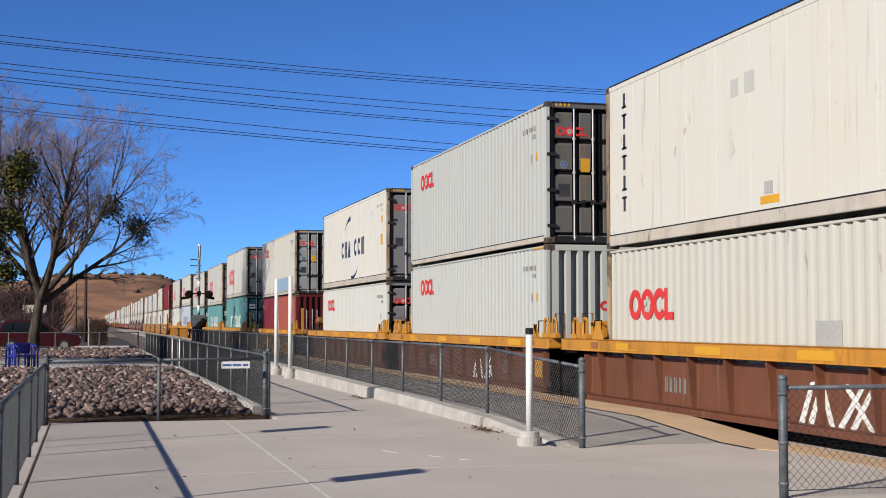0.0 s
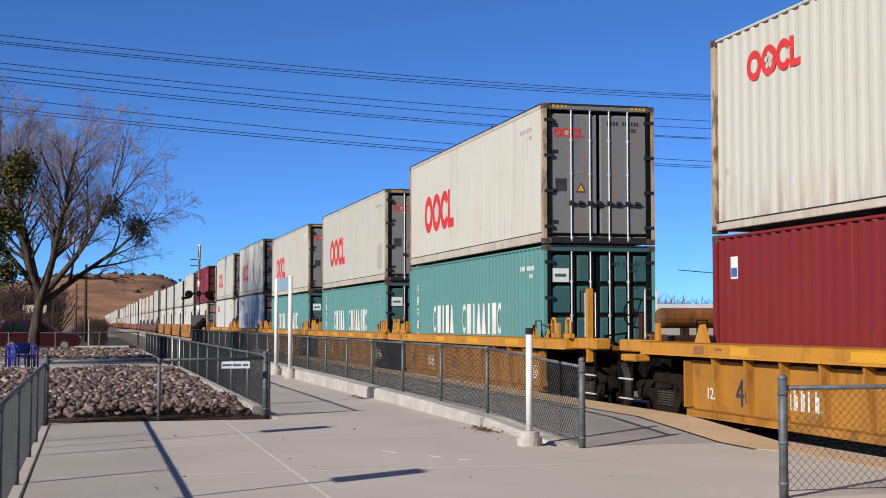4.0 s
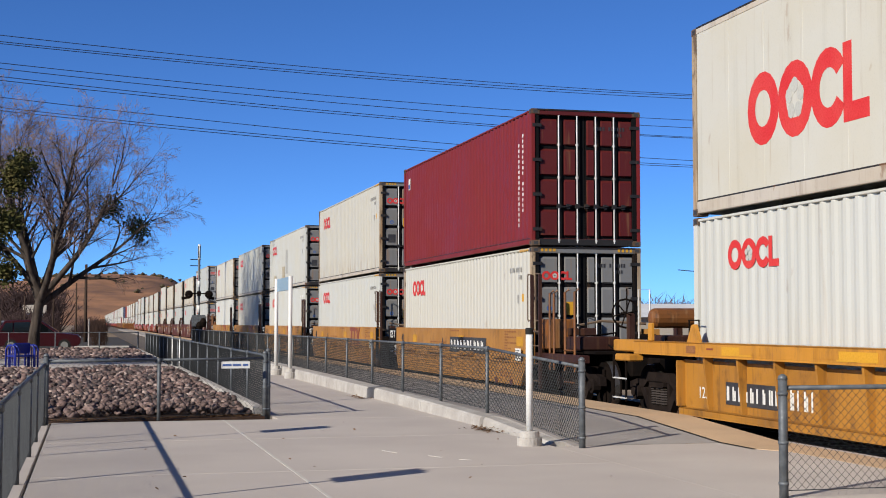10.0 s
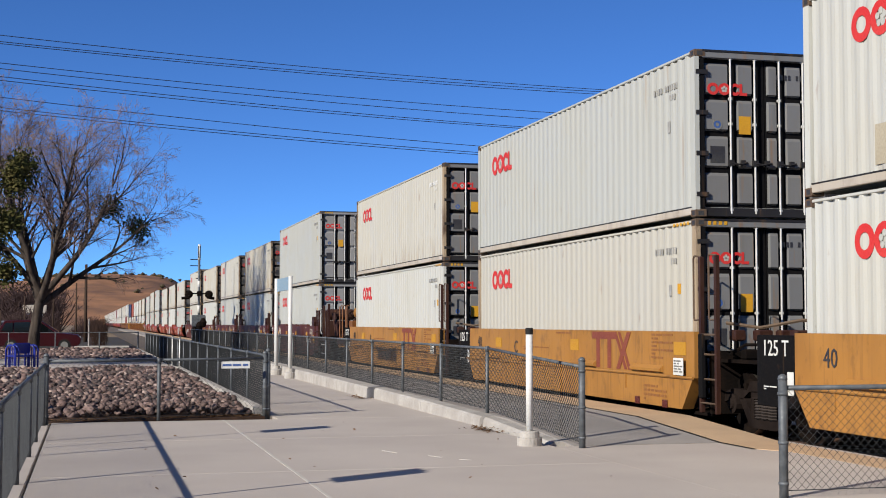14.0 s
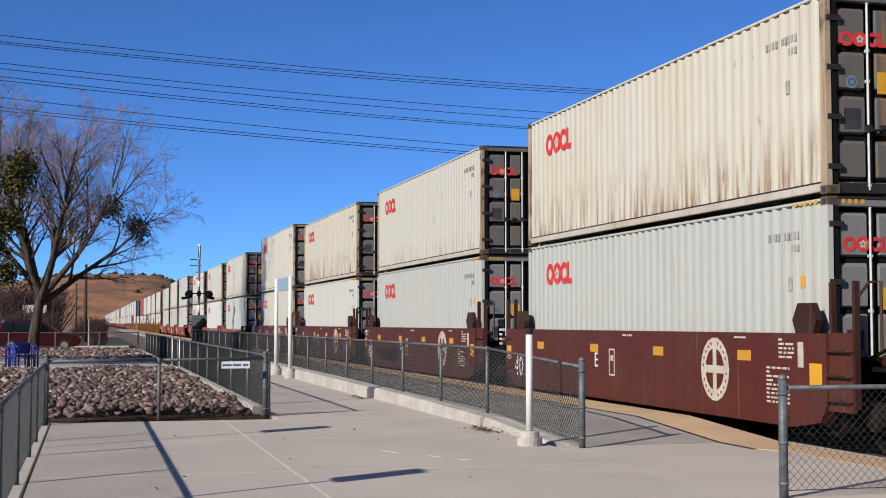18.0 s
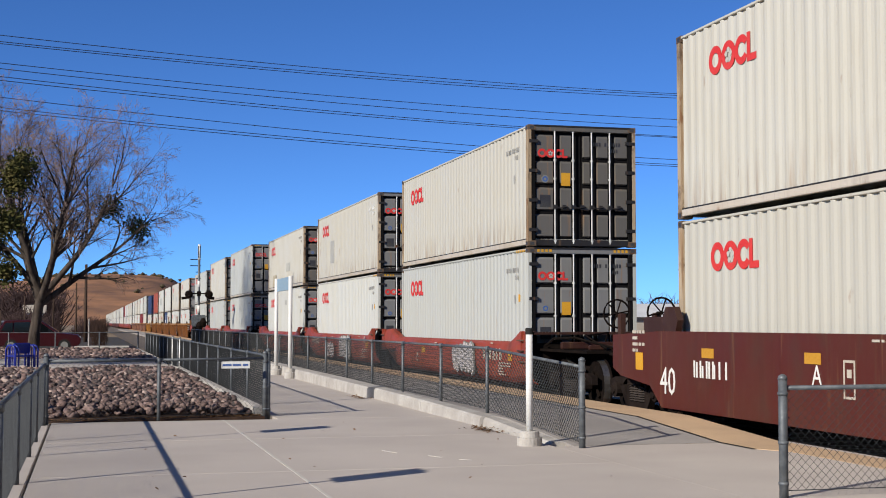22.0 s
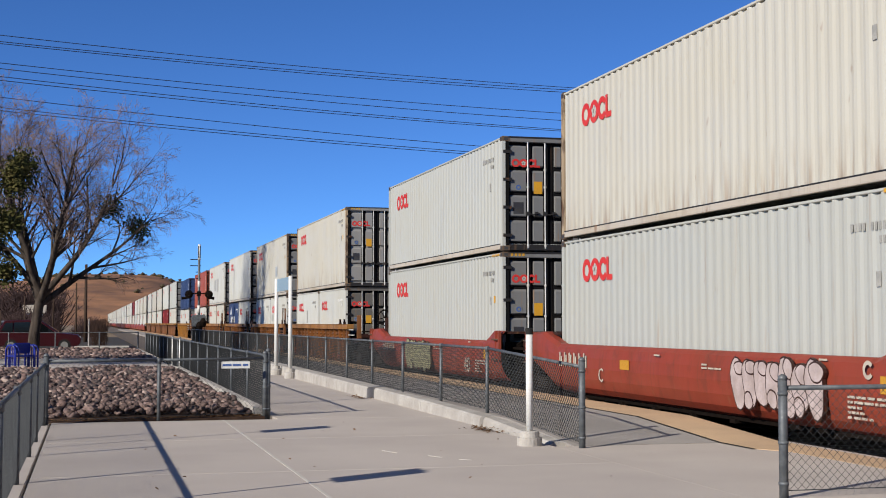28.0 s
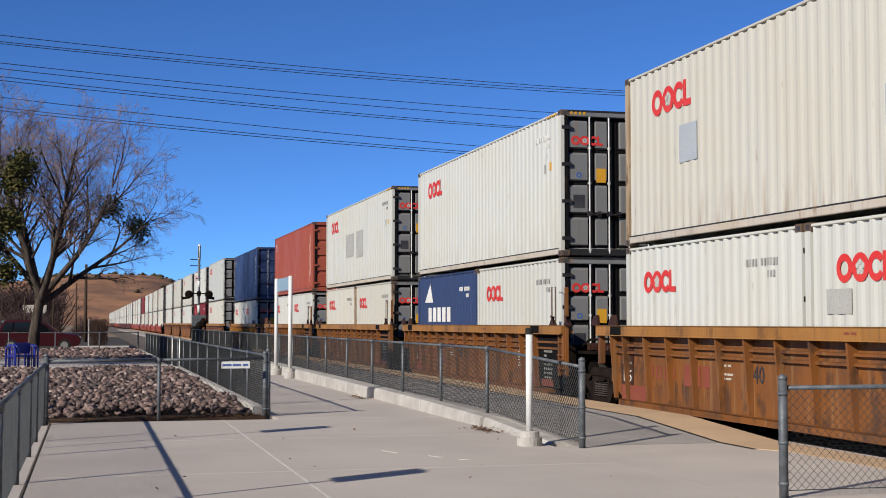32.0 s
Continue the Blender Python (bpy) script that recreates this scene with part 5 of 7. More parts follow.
COLOURS = {"cream": (CREAM, "cream-white"), "white": (WHITE, "off-white"), "grey": (GREYW, "pale grey"), "rusty": (RUSTY, "rust-streaked cream"),
           "reefer": (REEFER, "white smooth-sided"), "reefw": (REEFW, "warm white smooth-sided"), "dred": (DRED, "dark red"), "ored": (ORED, "oxide red"), "teal": (TEAL, "teal green"),
           "navy": (NAVY, "dark blue"), "paleb": (PALEB, "pale blue-white")}


PALE_DOORS, DULL_DOORS = {10, 42, 43, 76}, {4, 46, 49, 52, 58, 64, 75}     # by box


def container(colour, logo, L, H, end, y, z, tier, seed, fine=True):
    mat, word = COLOURS[colour]
    style = "reefer" if colour.startswith("reef") else "corr"
    size = "twenty-foot" if L < 7 else "forty-foot"
    skin = "smooth refrigerated" if style == "reefer" else "corrugated steel"
    top = thing("shipping_container", f"{word} {size} {skin} container, {tier}", "shipping container", "containers on the train")
    for nm, me in body_data(style, L, H, mat, fine):
        part(nm, me, None, top)
    for sx in (-1, 1):
        for yy in (0.084, L - 0.084):
            for zz in (0.06, H - 0.06):
                if fine:
                    part("corner_casting", casting_data(), None, top, at=Matrix.Translation((sx * (HALF - 0.087), yy, zz)))
    dark = colour in ("dred", "ored", "teal", "navy")
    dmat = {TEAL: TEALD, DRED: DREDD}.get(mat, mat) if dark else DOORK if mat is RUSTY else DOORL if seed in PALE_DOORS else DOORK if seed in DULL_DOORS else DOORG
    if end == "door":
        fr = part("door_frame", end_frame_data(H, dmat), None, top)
        if fine and not dark and H > 2.8:
            for sx in (-1, 1):
                stripes = [(-0.16 + 0.09 * i, -0.11 + 0.09 * i, -0.03, 0.03) for i in range(4)]
                tagged(part("hazard_stripes", bars_data("header_hazard", stripes, YELL_L), None, fr, "yellow hazard stripes", at=Matrix.Translation((sx * 0.86, -0.002, H - 0.065))), kind="stuff")
        for s in (-1, 1):
            if s < 0:
                at = Matrix.Translation((-HALF + 0.135, 0, 0))
            else:
                at = Matrix.Translation((0.005, 0, 0))
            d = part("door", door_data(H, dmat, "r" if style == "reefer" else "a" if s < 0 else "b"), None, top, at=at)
            if fine:
                w = HALF - 0.14
                for fx in (0.44, 0.82) if s < 0 else (0.20, 0.58):
                    part("locking_bar", rod_data(H), None, d, "galvanised locking bar", at=Matrix.Translation((w * fx, 0.028, 0)))
                if s < 0 and not dark:
                    put_emblem(emblem_data(0.19), d, Matrix.Translation((w * 0.40, 0.046, H - 0.60)))
                    if style == "reefer":
                        if "triangle" not in cached():
                            m2 = Mesh().prism([(-0.15, -0.12), (0.15, -0.12), (0.0, 0.15)], "y", 0.0, 0.004)
                            m2.prism([(-0.10, -0.09), (0.10, -0.09), (0.0, 0.09)], "y", -0.003, 0.0, 1)
                            cached()["triangle"] = m2.data("sticker", [BLACK_L, YELL_L])
                        part("sticker", cached()["triangle"], None, d, "yellow warning triangle", at=Matrix.Translation((w * 0.64, 0.046, H * 0.40)) @ Matrix.Scale(0.75, 4))
                        part("sticker", bars_data("door_strip", [(-0.09, 0.09, -0.08, 0.08)], GREY_L), None, d, "pale data sticker", at=Matrix.Translation((w * 0.64, 0.046, H * 0.53)))
                        part("sticker", bars_data("door_plate", [(-0.12, 0.12, -0.13, 0.13)], BLACK_L), None, d, "dark data plate", at=Matrix.Translation((w * 0.24, 0.046, H * 0.42)))
                        for hz in (0.45, 1.1, 1.9, H - 0.45):
                            part("hinge", bars_data("hinge", [(-0.10, 0.10, -0.035, 0.035)], FRAMED), None, d, "black hinge", at=Matrix.Translation((0.09, 0.04, hz)))
                        continue
                    m = bars_data("door_label", [(-0.1, 0.1, -0.14, 0.14)], YELL_L)
                    part("sticker", m, None, d, "yellow warning sticker", at=Matrix.Translation((w * 0.67, 0.046, H * 0.555)))
                    if "round" not in cached():
                        m2 = Mesh()
                        flat_ring(m2, 0, 0, 0.0, 0.085, 0, n=14)
                        flat_ring(m2, 0, 0, 0.03, 0.06, -0.001, mi=1, n=14)
                        cached()["round"] = m2.data("sticker", [GREY_L, BLUE_L])
                    part("sticker", cached()["round"], None, d, "round blue sticker", at=Matrix.Translation((w * 0.24, 0.046, H * 0.555)))
                    part("sticker", bars_data("door_plate", [(-0.12, 0.12, -0.13, 0.13)], BLACK_L), None, d, "dark data plate", at=Matrix.Translation((w * 0.24, 0.046, H * 0.375)))
                elif s < 0 and mat is TEAL:
                    part("sticker", bars_data("white_square", [(-0.18, 0.18, -0.14, 0.14)], WHITE_L), None, d, "white square emblem", at=Matrix.Translation((w * 0.22, 0.046, H - 0.62)))
                    part("marking", bars_data("square_mark", [(-0.12, 0.12, -0.03, 0.03)], TEALD), None, d, "dark bar on the emblem", at=Matrix.Translation((w * 0.22, 0.042, H - 0.62)))
                elif s > 0:
                    tagged(part("marking", bars_data(("dn", seed % 5), [(a * 0.75, b2 * 0.75, c2 * 0.8, d2 * 0.8) for a, b2, c2, d2 in small_marks(seed)], BLACK_L if not dark else WHITE_L), None, d,
                         "number marks", at=Matrix.Translation((w * 0.55, 0.046, H - 0.42))), kind="stuff")
    else:
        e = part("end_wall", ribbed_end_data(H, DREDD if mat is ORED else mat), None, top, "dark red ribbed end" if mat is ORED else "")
        if not dark:
            put_emblem(emblem_data(0.21), e, Matrix.Translation((0.30, 0.002, H * 0.57)))
    logo_on_side(logo, L, H, top, seed)
    MOVING.append((top, (TRACK_X, y, z)))
    top.matrix_basis = pose(TRACK_X, y, z)
    return top


# ---- well cars ----
def truck_data(mat):
    """Cast side frames with open windows, a bolster between them and round bearings."""
    c = cached()
    k = ("truck", mat.name)
    if k not in c:
        m = Mesh()
        for s in (-1, 1):
            x0, x1 = s * 0.95, s * 1.07
            m.prism([(-1.24, 0.46), (-1.22, 0.61), (-0.95, 0.67), (-0.52, 0.66), (-0.42, 0.80), (0.42, 0.80), (0.52, 0.66), (0.95, 0.67), (1.22, 0.61), (1.24, 0.46),
                     (1.02, 0.52), (0.66, 0.53), (0.46, 0.64), (-0.46, 0.64), (-0.66, 0.53), (-1.02, 0.52)], "x", x0, x1)
            m.prism([(-0.76, 0.54), (-0.58, 0.54), (-0.34, 0.27), (0.34, 0.27), (0.58, 0.54), (0.76, 0.54), (0.46, 0.17), (0.3, 0.14), (-0.3, 0.14), (-0.46, 0.17)], "x", x0, x1)
            for dy in (-0.38, 0.38):
                m.box(x0, s * 1.06, dy - 0.045, dy + 0.045, 0.26, 0.66)
            for dy in (-0.89, 0.89):
                m.tube([(s * 0.98, dy, 0.455), (s * 1.12, dy, 0.455), (s * 1.13, dy, 0.455), (s * 1.16, dy, 0.455)], [0.14, 0.14, 0.085, 0.075], 12)
            m.box(s * 0.9, s * 1.11, -0.3, 0.3, 0.56, 0.66, 0, bev=0.02)
        m.box(-1.0, 1.0, -0.2, 0.2, 0.55, 0.78, 0, bev=0.03)
        m.box(-0.3, 0.3, -0.3, 0.3, 0.76, 0.98)
        c[k] = m.data("truck", mat)
        zs = [0.27 + 0.02 * i for i in range(15)]
        c["coil"] = Mesh().tube([(0, 0, z) for z in zs], [0.088 if i % 2 else 0.058 for i in range(15)], 8).data("coil_spring", SPRINGM)
    return c[k]


def wheelset_data():
    c = cached()
    if "wheel" not in c:
        m = Mesh()
        for s in (-1, 1):
            n = 20
            xs = ((s * 0.86, 0.455, 0), (s * 0.735, 0.462, 1), (s * 0.725, 0.49, 1), (s * 0.70, 0.49, 0))
            for (xa, ra, ma), (xb, rb, mb) in zip(xs, xs[1:]):
                for i in range(n):
                    a, b = 2 * math.pi * i / n, 2 * math.pi * (i + 1) / n
                    m.poly([(xa, ra * math.cos(a), ra * math.sin(a)), (xa, ra * math.cos(b), ra * math.sin(b)), (xb, rb * math.cos(b), rb * math.sin(b)), (xb, rb * math.cos(a), rb * math.sin(a))],
                           [(0, 1, 2, 3)], 1 if ma == 0 and mb == 1 else 0)
            for x in (s * 0.86, s * 0.70):
                ring = [(x, 0.455 * math.cos(2 * math.pi * i / n), 0.455 * math.sin(2 * math.pi * i / n)) for i in range(n)]
                inner = [(x - s * 0.03 * (1 if abs(x) > 0.8 else -1), 0.36 * math.cos(2 * math.pi * i / n), 0.36 * math.sin(2 * math.pi * i / n)) for i in range(n)]
                m.poly(ring + inner, [(i, (i + 1) % n, n + (i + 1) % n, n + i) for i in range(n)] + [tuple(range(n, 2 * n))])
            m.box(s * 0.85, s * 0.88, 0.12, 0.3, -0.04, 0.04)
            m.box(s * 0.85, s * 0.88, -0.3, -0.12, -0.04, 0.04)
        m.tube([(-1.1, 0, 0), (1.1, 0, 0)], 0.085, 8)
        c["wheel"] = m.data("wheelset", [STEEL, TREAD])
    return c["wheel"]


def truck(car, y, y_start, fine=True):
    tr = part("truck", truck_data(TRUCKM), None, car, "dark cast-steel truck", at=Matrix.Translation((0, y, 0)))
    for dy in (-0.2, 0.0, 0.2) if fine else ():
        part("coil_spring", cached()["coil"], None, tr, at=Matrix.Translation((-1.03, dy, 0)))
    for dy in (-0.89, 0.89):
        w = part("wheelset", wheelset_data(), None, tr, at=Matrix.Translation((0, dy, 0.455)))
        SPIN.append((w, (0, dy, 0.455), y_start + y + dy))
    return tr


WAGON = {"brown_yellow": (BYSIDE, YELLOW, "brown and yellow"), "yellow": (YSIDE, YELLOW, "yellow"), "tan": (TAN, TAN, "tan-yellow smooth-sided"),
         "maroon": (MAROON, MAROON, "maroon smooth-sided"), "red": (BRICK, BRICK, "brick-red round-sided"), "ochre": (OCHRE, OCHRET, "rusty ochre ribbed")}


def side_panel(style, s, first, last):
    """One side of the well, s = -1 towards the platform. Heights are above the rails."""
    m = Mesh()
    if style in ("brown_yellow", "yellow"):
        a, b = ((-0.5, 12.7) if style == "brown_yellow" else ((-0.5 if first else 0.95), (12.7 if last else 11.56)))
        m.prism([(a, 0.46), (a + 0.12, 0.30), (b - 0.12, 0.30), (b, 0.46), (b, 1.06), (a, 1.06)], "x", s * 1.31, s * 1.34)
        m.box(s * 1.27, s * 1.47, a + 0.1, b - 0.1, 0.24, 0.35, 0, bev=0.015)
        for y in (a, b - 0.05):
            m.box(s * 1.31, s * 1.47, y, y + 0.05, 0.36, 1.05, 0)
    elif style == "ochre":
        lo = [(-1.45, 0.88), (-0.80, 0.80), (-0.55, 0.42)] if first else [(-0.4, 0.62), (0.1, 0.36)]
        hi = [(12.75, 0.42), (13.0, 0.80), (13.65, 0.88)] if last else [(12.1, 0.36), (12.6, 0.62)]
        m.prism(lo + [(lo[-1][0] + 0.1, 0.30), (hi[0][0] - 0.1, 0.30)] + hi + [(hi[-1][0], 1.42), (lo[0][0], 1.42)], "x", s * 1.31, s * 1.34)
        m.box(s * 1.27, s * 1.45, lo[-1][0] + 0.1, hi[0][0] - 0.1, 0.24, 0.34, 0, bev=0.015)
        for z in (1.12, 1.24):
            m.tube([(s * 1.38, lo[0][0] + 0.1, z), (s * 1.38, hi[-1][0] - 0.1, z)], 0.028, 5)
    elif style == "tan":
        a, b = -0.22, 12.28
        for z0, z1, x in ((0.32, 0.80, 1.485), (0.80, 1.49, 1.46)):
            m.prism([(a + (0.4 if z0 < 0.5 else 0), z0), (b - (0.4 if z0 < 0.5 else 0), z0), (b, z1), (a, z1)], "x", s * 1.30, s * x)
    elif style == "maroon":
        a, b = -0.36, (14.35 if last else 12.9)
        m.prism([(a, 0.62), (a + 0.15, 0.40), (0.5, 0.30), (12.3, 0.30), (12.75, 0.62), (b - 0.35, 0.74), (b, 0.86), (b, 1.42 if last else 1.49), (12.4, 1.49), (a, 1.49)], "x", s * 1.30, s * 1.48)
    else:
        # rounded belly side that rises to a bulkhead at each end
        a, b = -0.65, 13.65
        sec = [(1.40, 1.0), (1.47, 0.93), (1.505, 0.75), (1.515, 0.55), (1.49, 0.34), (1.43, 0.16), (1.34, 0.05), (1.26, 0.0)]
        rows = []
        for y, z0, z1 in ((a, 0.36, 1.44), (0.0, 0.34, 1.45), (0.32, 0.31, 1.33), (0.7, 0.30, 1.22), (11.7, 0.30, 1.22), (12.2, 0.36, 1.34), (12.65, 0.52, 1.45), (b, 0.86, 1.42)):
            rows.append([(s * x, y, z0 + (z1 - z0) * k) for x, k in sec])
        m.sheet(rows)
        m.sheet([[(s * (abs(x) - 0.05), y, z) for x, y, z in r] for r in rows])
        for r in (rows[0], rows[-1]):
            m.poly(r + [(s * (abs(x) - 0.05), y, z) for x, y, z in r], [(k, k + 1, len(sec) + k + 1, len(sec) + k) for k in range(len(sec) - 1)])
        for r, q in zip(rows, rows[1:]):
            m.poly([r[0], q[0], (s * 1.26, q[0][1], q[0][2]), (s * 1.26, r[0][1], r[0][2])], [(0, 1, 2, 3)])
    return m


def chord(style, s, first, last):
    m = Mesh()
    if style == "ochre":
        m.box(s * 1.26, s * 1.50, -1.8 if first else -0.75, 14.0 if last else 12.95, 1.40, 1.575, 0, bev=0.02)
    else:
        a, b = (-2.1 if first else -0.98), (14.3 if last else 13.86)
        m.box(s * 1.26, s * 1.50, a, b, 1.12, 1.33, 0, bev=0.02)
        for y in (2.6, 5.4, 8.2, 10.2):
            m.box(s * 1.497, s * 1.507, y - 0.3, y + 0.3, 1.18, 1.28, 0)
    return m


def rib_data(style, mat):
    c = cached()
    if ("rib", style) not in c:
        m = Mesh()
        top, w = (1.12, 0.026) if style != "ochre" else (1.40, 0.024)
        m.poly([(-1.34, -w, 0.34), (-1.34, w, 0.34), (-1.41, w * 0.8, 0.34), (-1.41, -w * 0.8, 0.34),
                (-1.34, -w, top), (-1.34, w, top), (-1.485, w, top), (-1.485, -w, top)],
               [(0, 1, 2, 3), (4, 5, 6, 7), (0, 1, 5, 4), (1, 2, 6, 5), (2, 3, 7, 6), (3, 0, 4, 7)])
        c[("rib", style)] = m.data("rib", mat)
    return c[("rib", style)]


def loop(pts, r=0.018):
    return Mesh().tube(pts, r, 5)


def end_things(style, sgn, far_end):
    """Loose description of one end of a unit: name, mesh, materials, label. sgn -1 is the leading end; far_end: the end of a whole car."""
    out = []
    y0 = -0.35 if sgn < 0 else 12.55

    def Y(d):
        return y0 + sgn * d

    def bx(x0, x1, d0, d1, z0, z1, bev=0.0):
        a, b = sorted((Y(d0), Y(d1)))
        return Mesh().box(x0, x1, a, b, z0, z1, 0, bev=bev)
    reach = 3.0 if far_end else 1.35
    body = {"brown_yellow": BROWN if far_end else YELLOW, "yellow": YELLOW}.get(style, WAGON[style][0])
    deck = {"yellow": OCHRE, "brown_yellow": BROWN, "ochre": BROWN, "red": BROWN, "maroon": BROWN}.get(style, STEEL)
    # near-black pieces; the far plate is added to darken the open gap
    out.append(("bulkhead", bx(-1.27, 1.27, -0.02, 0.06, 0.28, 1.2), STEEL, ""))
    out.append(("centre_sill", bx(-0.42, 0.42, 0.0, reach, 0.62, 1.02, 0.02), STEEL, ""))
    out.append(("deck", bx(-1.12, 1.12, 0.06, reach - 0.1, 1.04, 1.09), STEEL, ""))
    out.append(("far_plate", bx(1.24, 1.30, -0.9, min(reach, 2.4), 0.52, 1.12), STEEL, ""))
    out.append(("cross_beam", bx(-1.0, 1.0, reach * 0.35, reach * 0.35 + 0.16, 1.09, 1.24, 0.02), deck, ""))
    out.append(("cross_beam", bx(-0.8, 0.7, reach * 0.7, reach * 0.7 + 0.12, 1.09, 1.19, 0.02), deck, ""))
    out.append(("brake_pipe", loop([(-1.0, Y(0.12), 1.15), (-0.95, Y(0.5), 1.30), (-0.6, Y(0.8), 1.32), (-0.5, Y(reach), 1.12)], 0.025), STEEL, "black brake hose"))
    out.append(("brake_pipe", loop([(0.3, Y(0.1), 1.12), (0.2, Y(0.6), 1.42), (-0.4, Y(0.9), 1.36), (-0.7, Y(reach - 0.2), 1.14)], 0.02), STEEL, "black brake hose"))
    out.append(("valve_box", bx(0.25, 0.62, reach * 0.45, reach * 0.45 + 0.35, 1.09, 1.40, 0.03), deck, ""))
    if style in ("yellow", "brown_yellow"):
        if sgn > 0 and not far_end:
            out.append(("valve_box", bx(-1.25, -0.85, -0.2, 0.4, 1.33, 1.66, 0.02), YELLOW, "dusty yellow valve box"))
        for d0 in (() if far_end and sgn > 0 else (0.75, 1.6) if far_end else (0.12, 0.62)):
            hoop = [(-1.42, Y(d0), 1.33), (-1.42, Y(d0), 1.62), (-1.42, Y(d0 + 0.05), 1.70), (-1.42, Y(d0 + 0.17), 1.70), (-1.42, Y(d0 + 0.22), 1.62), (-1.42, Y(d0 + 0.22), 1.33)]
            out.append(("handle", loop(hoop, 0.032), body, "worn yellow bent handle"))
            out.append(("foot_block", bx(-1.47, -1.36, d0 - 0.05, d0 + 0.27, 1.32, 1.42, 0.015), body, ""))
        out.append(("hatch_plate", bx(-1.508, -1.497, -0.62, -0.30, 1.17, 1.28), MARK_F, "slotted brown plate"))
        if not far_end and style == "yellow":
            out.append(("end_plate", bx(-1.335, -1.30, -1.28 if sgn < 0 else -0.98, 0.1 if sgn < 0 else -0.1, 0.38, 1.02), DOORD, "black end plate"))
        for d in ((-0.35, 0.66) if far_end and sgn < 0 else (-0.45,)):
            out.append(("gusset", Mesh().prism([(Y(d) - 0.2, 1.33), (Y(d) + 0.2, 1.33), (Y(d) + sgn * 0.04, 1.58), (Y(d) - sgn * 0.04, 1.60)], "x", -1.47, -1.40), body, "yellow steel gusset"))
        out.append(("grab_iron", loop([(-1.36, Y(-0.45), 1.33), (-1.36, Y(-0.45), 1.66), (-1.36, Y(-0.1), 1.66), (-1.36, Y(-0.1), 1.33)], 0.014), STEEL, ""))
        out.append(("bracket", bx(-1.46, -1.42, 0.4 if not far_end else 1.1, 0.56 if not far_end else 1.26, 1.33, 1.62, 0.012), body, "yellow bracket"))
        if far_end:
            out.append(("step_beam", bx(-1.36, -1.10, 1.75, 3.02, 1.14, 1.34, 0.02), body, "dirty yellow step beam"))
            if sgn > 0:
                out.append(("air_reservoir", Mesh().tube([(x, Y(2.0), 1.70) for x in (-1.12, -1.09, -1.02, 0.1, 0.17, 0.2)], [0.06, 0.14, 0.17, 0.17, 0.14, 0.06], 14), OCHRE, "brown air reservoir tank"))
                out.append(("deck_box", bx(-1.15, -0.3, 1.3, 1.8, 1.10, 1.42, 0.03), BROWN, ""))
                out.append(("step", bx(-1.44, -1.20, 2.1, 2.75, 0.98, 1.10, 0.02), body, "dirty yellow step"))
            else:
                out.append(("guide_post", bx(-1.34, -1.24, 2.42, 2.53, 0.9, 2.25, 0.01), body, "yellow upright post"))
            out.append(("grab_iron", loop([(-1.32, Y(2.3), 1.75), (-1.40, Y(2.3), 1.78), (-1.40, Y(2.3), 2.2), (-1.32, Y(2.3), 2.2)], 0.014), STEEL, ""))
            out.append(("grab_iron", loop([(-1.25, Y(2.15), 1.36), (-1.25, Y(2.15), 2.18), (-1.05, Y(2.15), 2.18), (-1.05, Y(2.15), 1.36)], 0.014), ROD, ""))
            for z in (0.35, 0.68):
                out.append(("ladder_rung", loop([(-1.38, Y(2.4), z), (-1.38, Y(3.0), z)], 0.016), ROD, "worn bright ladder rung"))
            for d in (2.42, 2.98):
                out.append(("ladder_stile", bx(-1.39, -1.36, d - 0.015, d + 0.015, 0.3, 1.1), STEEL, ""))
        else:
            out.append(("grab_iron", loop([(-1.34, Y(0.55), 1.33), (-1.34, Y(0.55), 1.8), (-1.16, Y(0.55), 1.8), (-1.16, Y(0.55), 1.33)], 0.02), OCHRE, "rusty grab iron"))
    elif style == "ochre":
        for d in (-0.25, 0.6):
            out.append(("gusset", Mesh().prism([(Y(d) - 0.17, 1.575), (Y(d) + 0.17, 1.575), (Y(d) + sgn * 0.02, 1.74), (Y(d) - sgn * 0.12, 1.76)], "x", -1.46, -1.40), BROWN, "brown steel gusset"))
        if sgn < 0 and not far_end:
            out.append(("end_plate", Mesh().prism([(-0.28, 0.36), (0.9, 0.34), (1.0, 1.38), (-0.28, 1.38)], "x", -1.38, -1.342), DOORD, "black end plate"))
            out.append(("chord_band", Mesh().box(-1.504, -1.496, 0.58, 1.12, 1.405, 1.572), DOORD, "black band on the chord"))
            out.append(("grab_iron", loop([(-1.40, 0.05, 1.57), (-1.40, 0.05, 2.32), (-1.40, -0.16, 2.32), (-1.40, -0.16, 1.57)], 0.015), CAST, "dull grab iron"))
            for d in (0.02, 0.42):
                out.append(("guide_post", bx(-1.42, -1.36, d - 0.03, d + 0.03, 0.6, 2.3 if d > 0.2 else 1.5, 0.01), body, ""))
            for z in (0.75, 1.0, 1.25):
                out.append(("ladder_rung", loop([(-1.43, Y(0.0), z), (-1.43, Y(0.44), z)], 0.016), body, ""))
        out.append(("end_post", bx(-1.45, -1.36, 1.0 if far_end else 0.3, 1.14 if far_end else 0.42, 0.9, 1.57, 0.01), body, ""))
        if far_end:
            for z, dd in ((1.05, 1.2), (1.38, 1.15), (1.2, 1.3)):
                out.append(("grab_iron", loop([(-1.38, Y(dd), z), (-1.42, Y(dd + 0.05), z), (-1.42, Y(dd + 0.75), z), (-1.36, Y(dd + 0.8), z)], 0.016), ROD, "worn bright grab iron"))
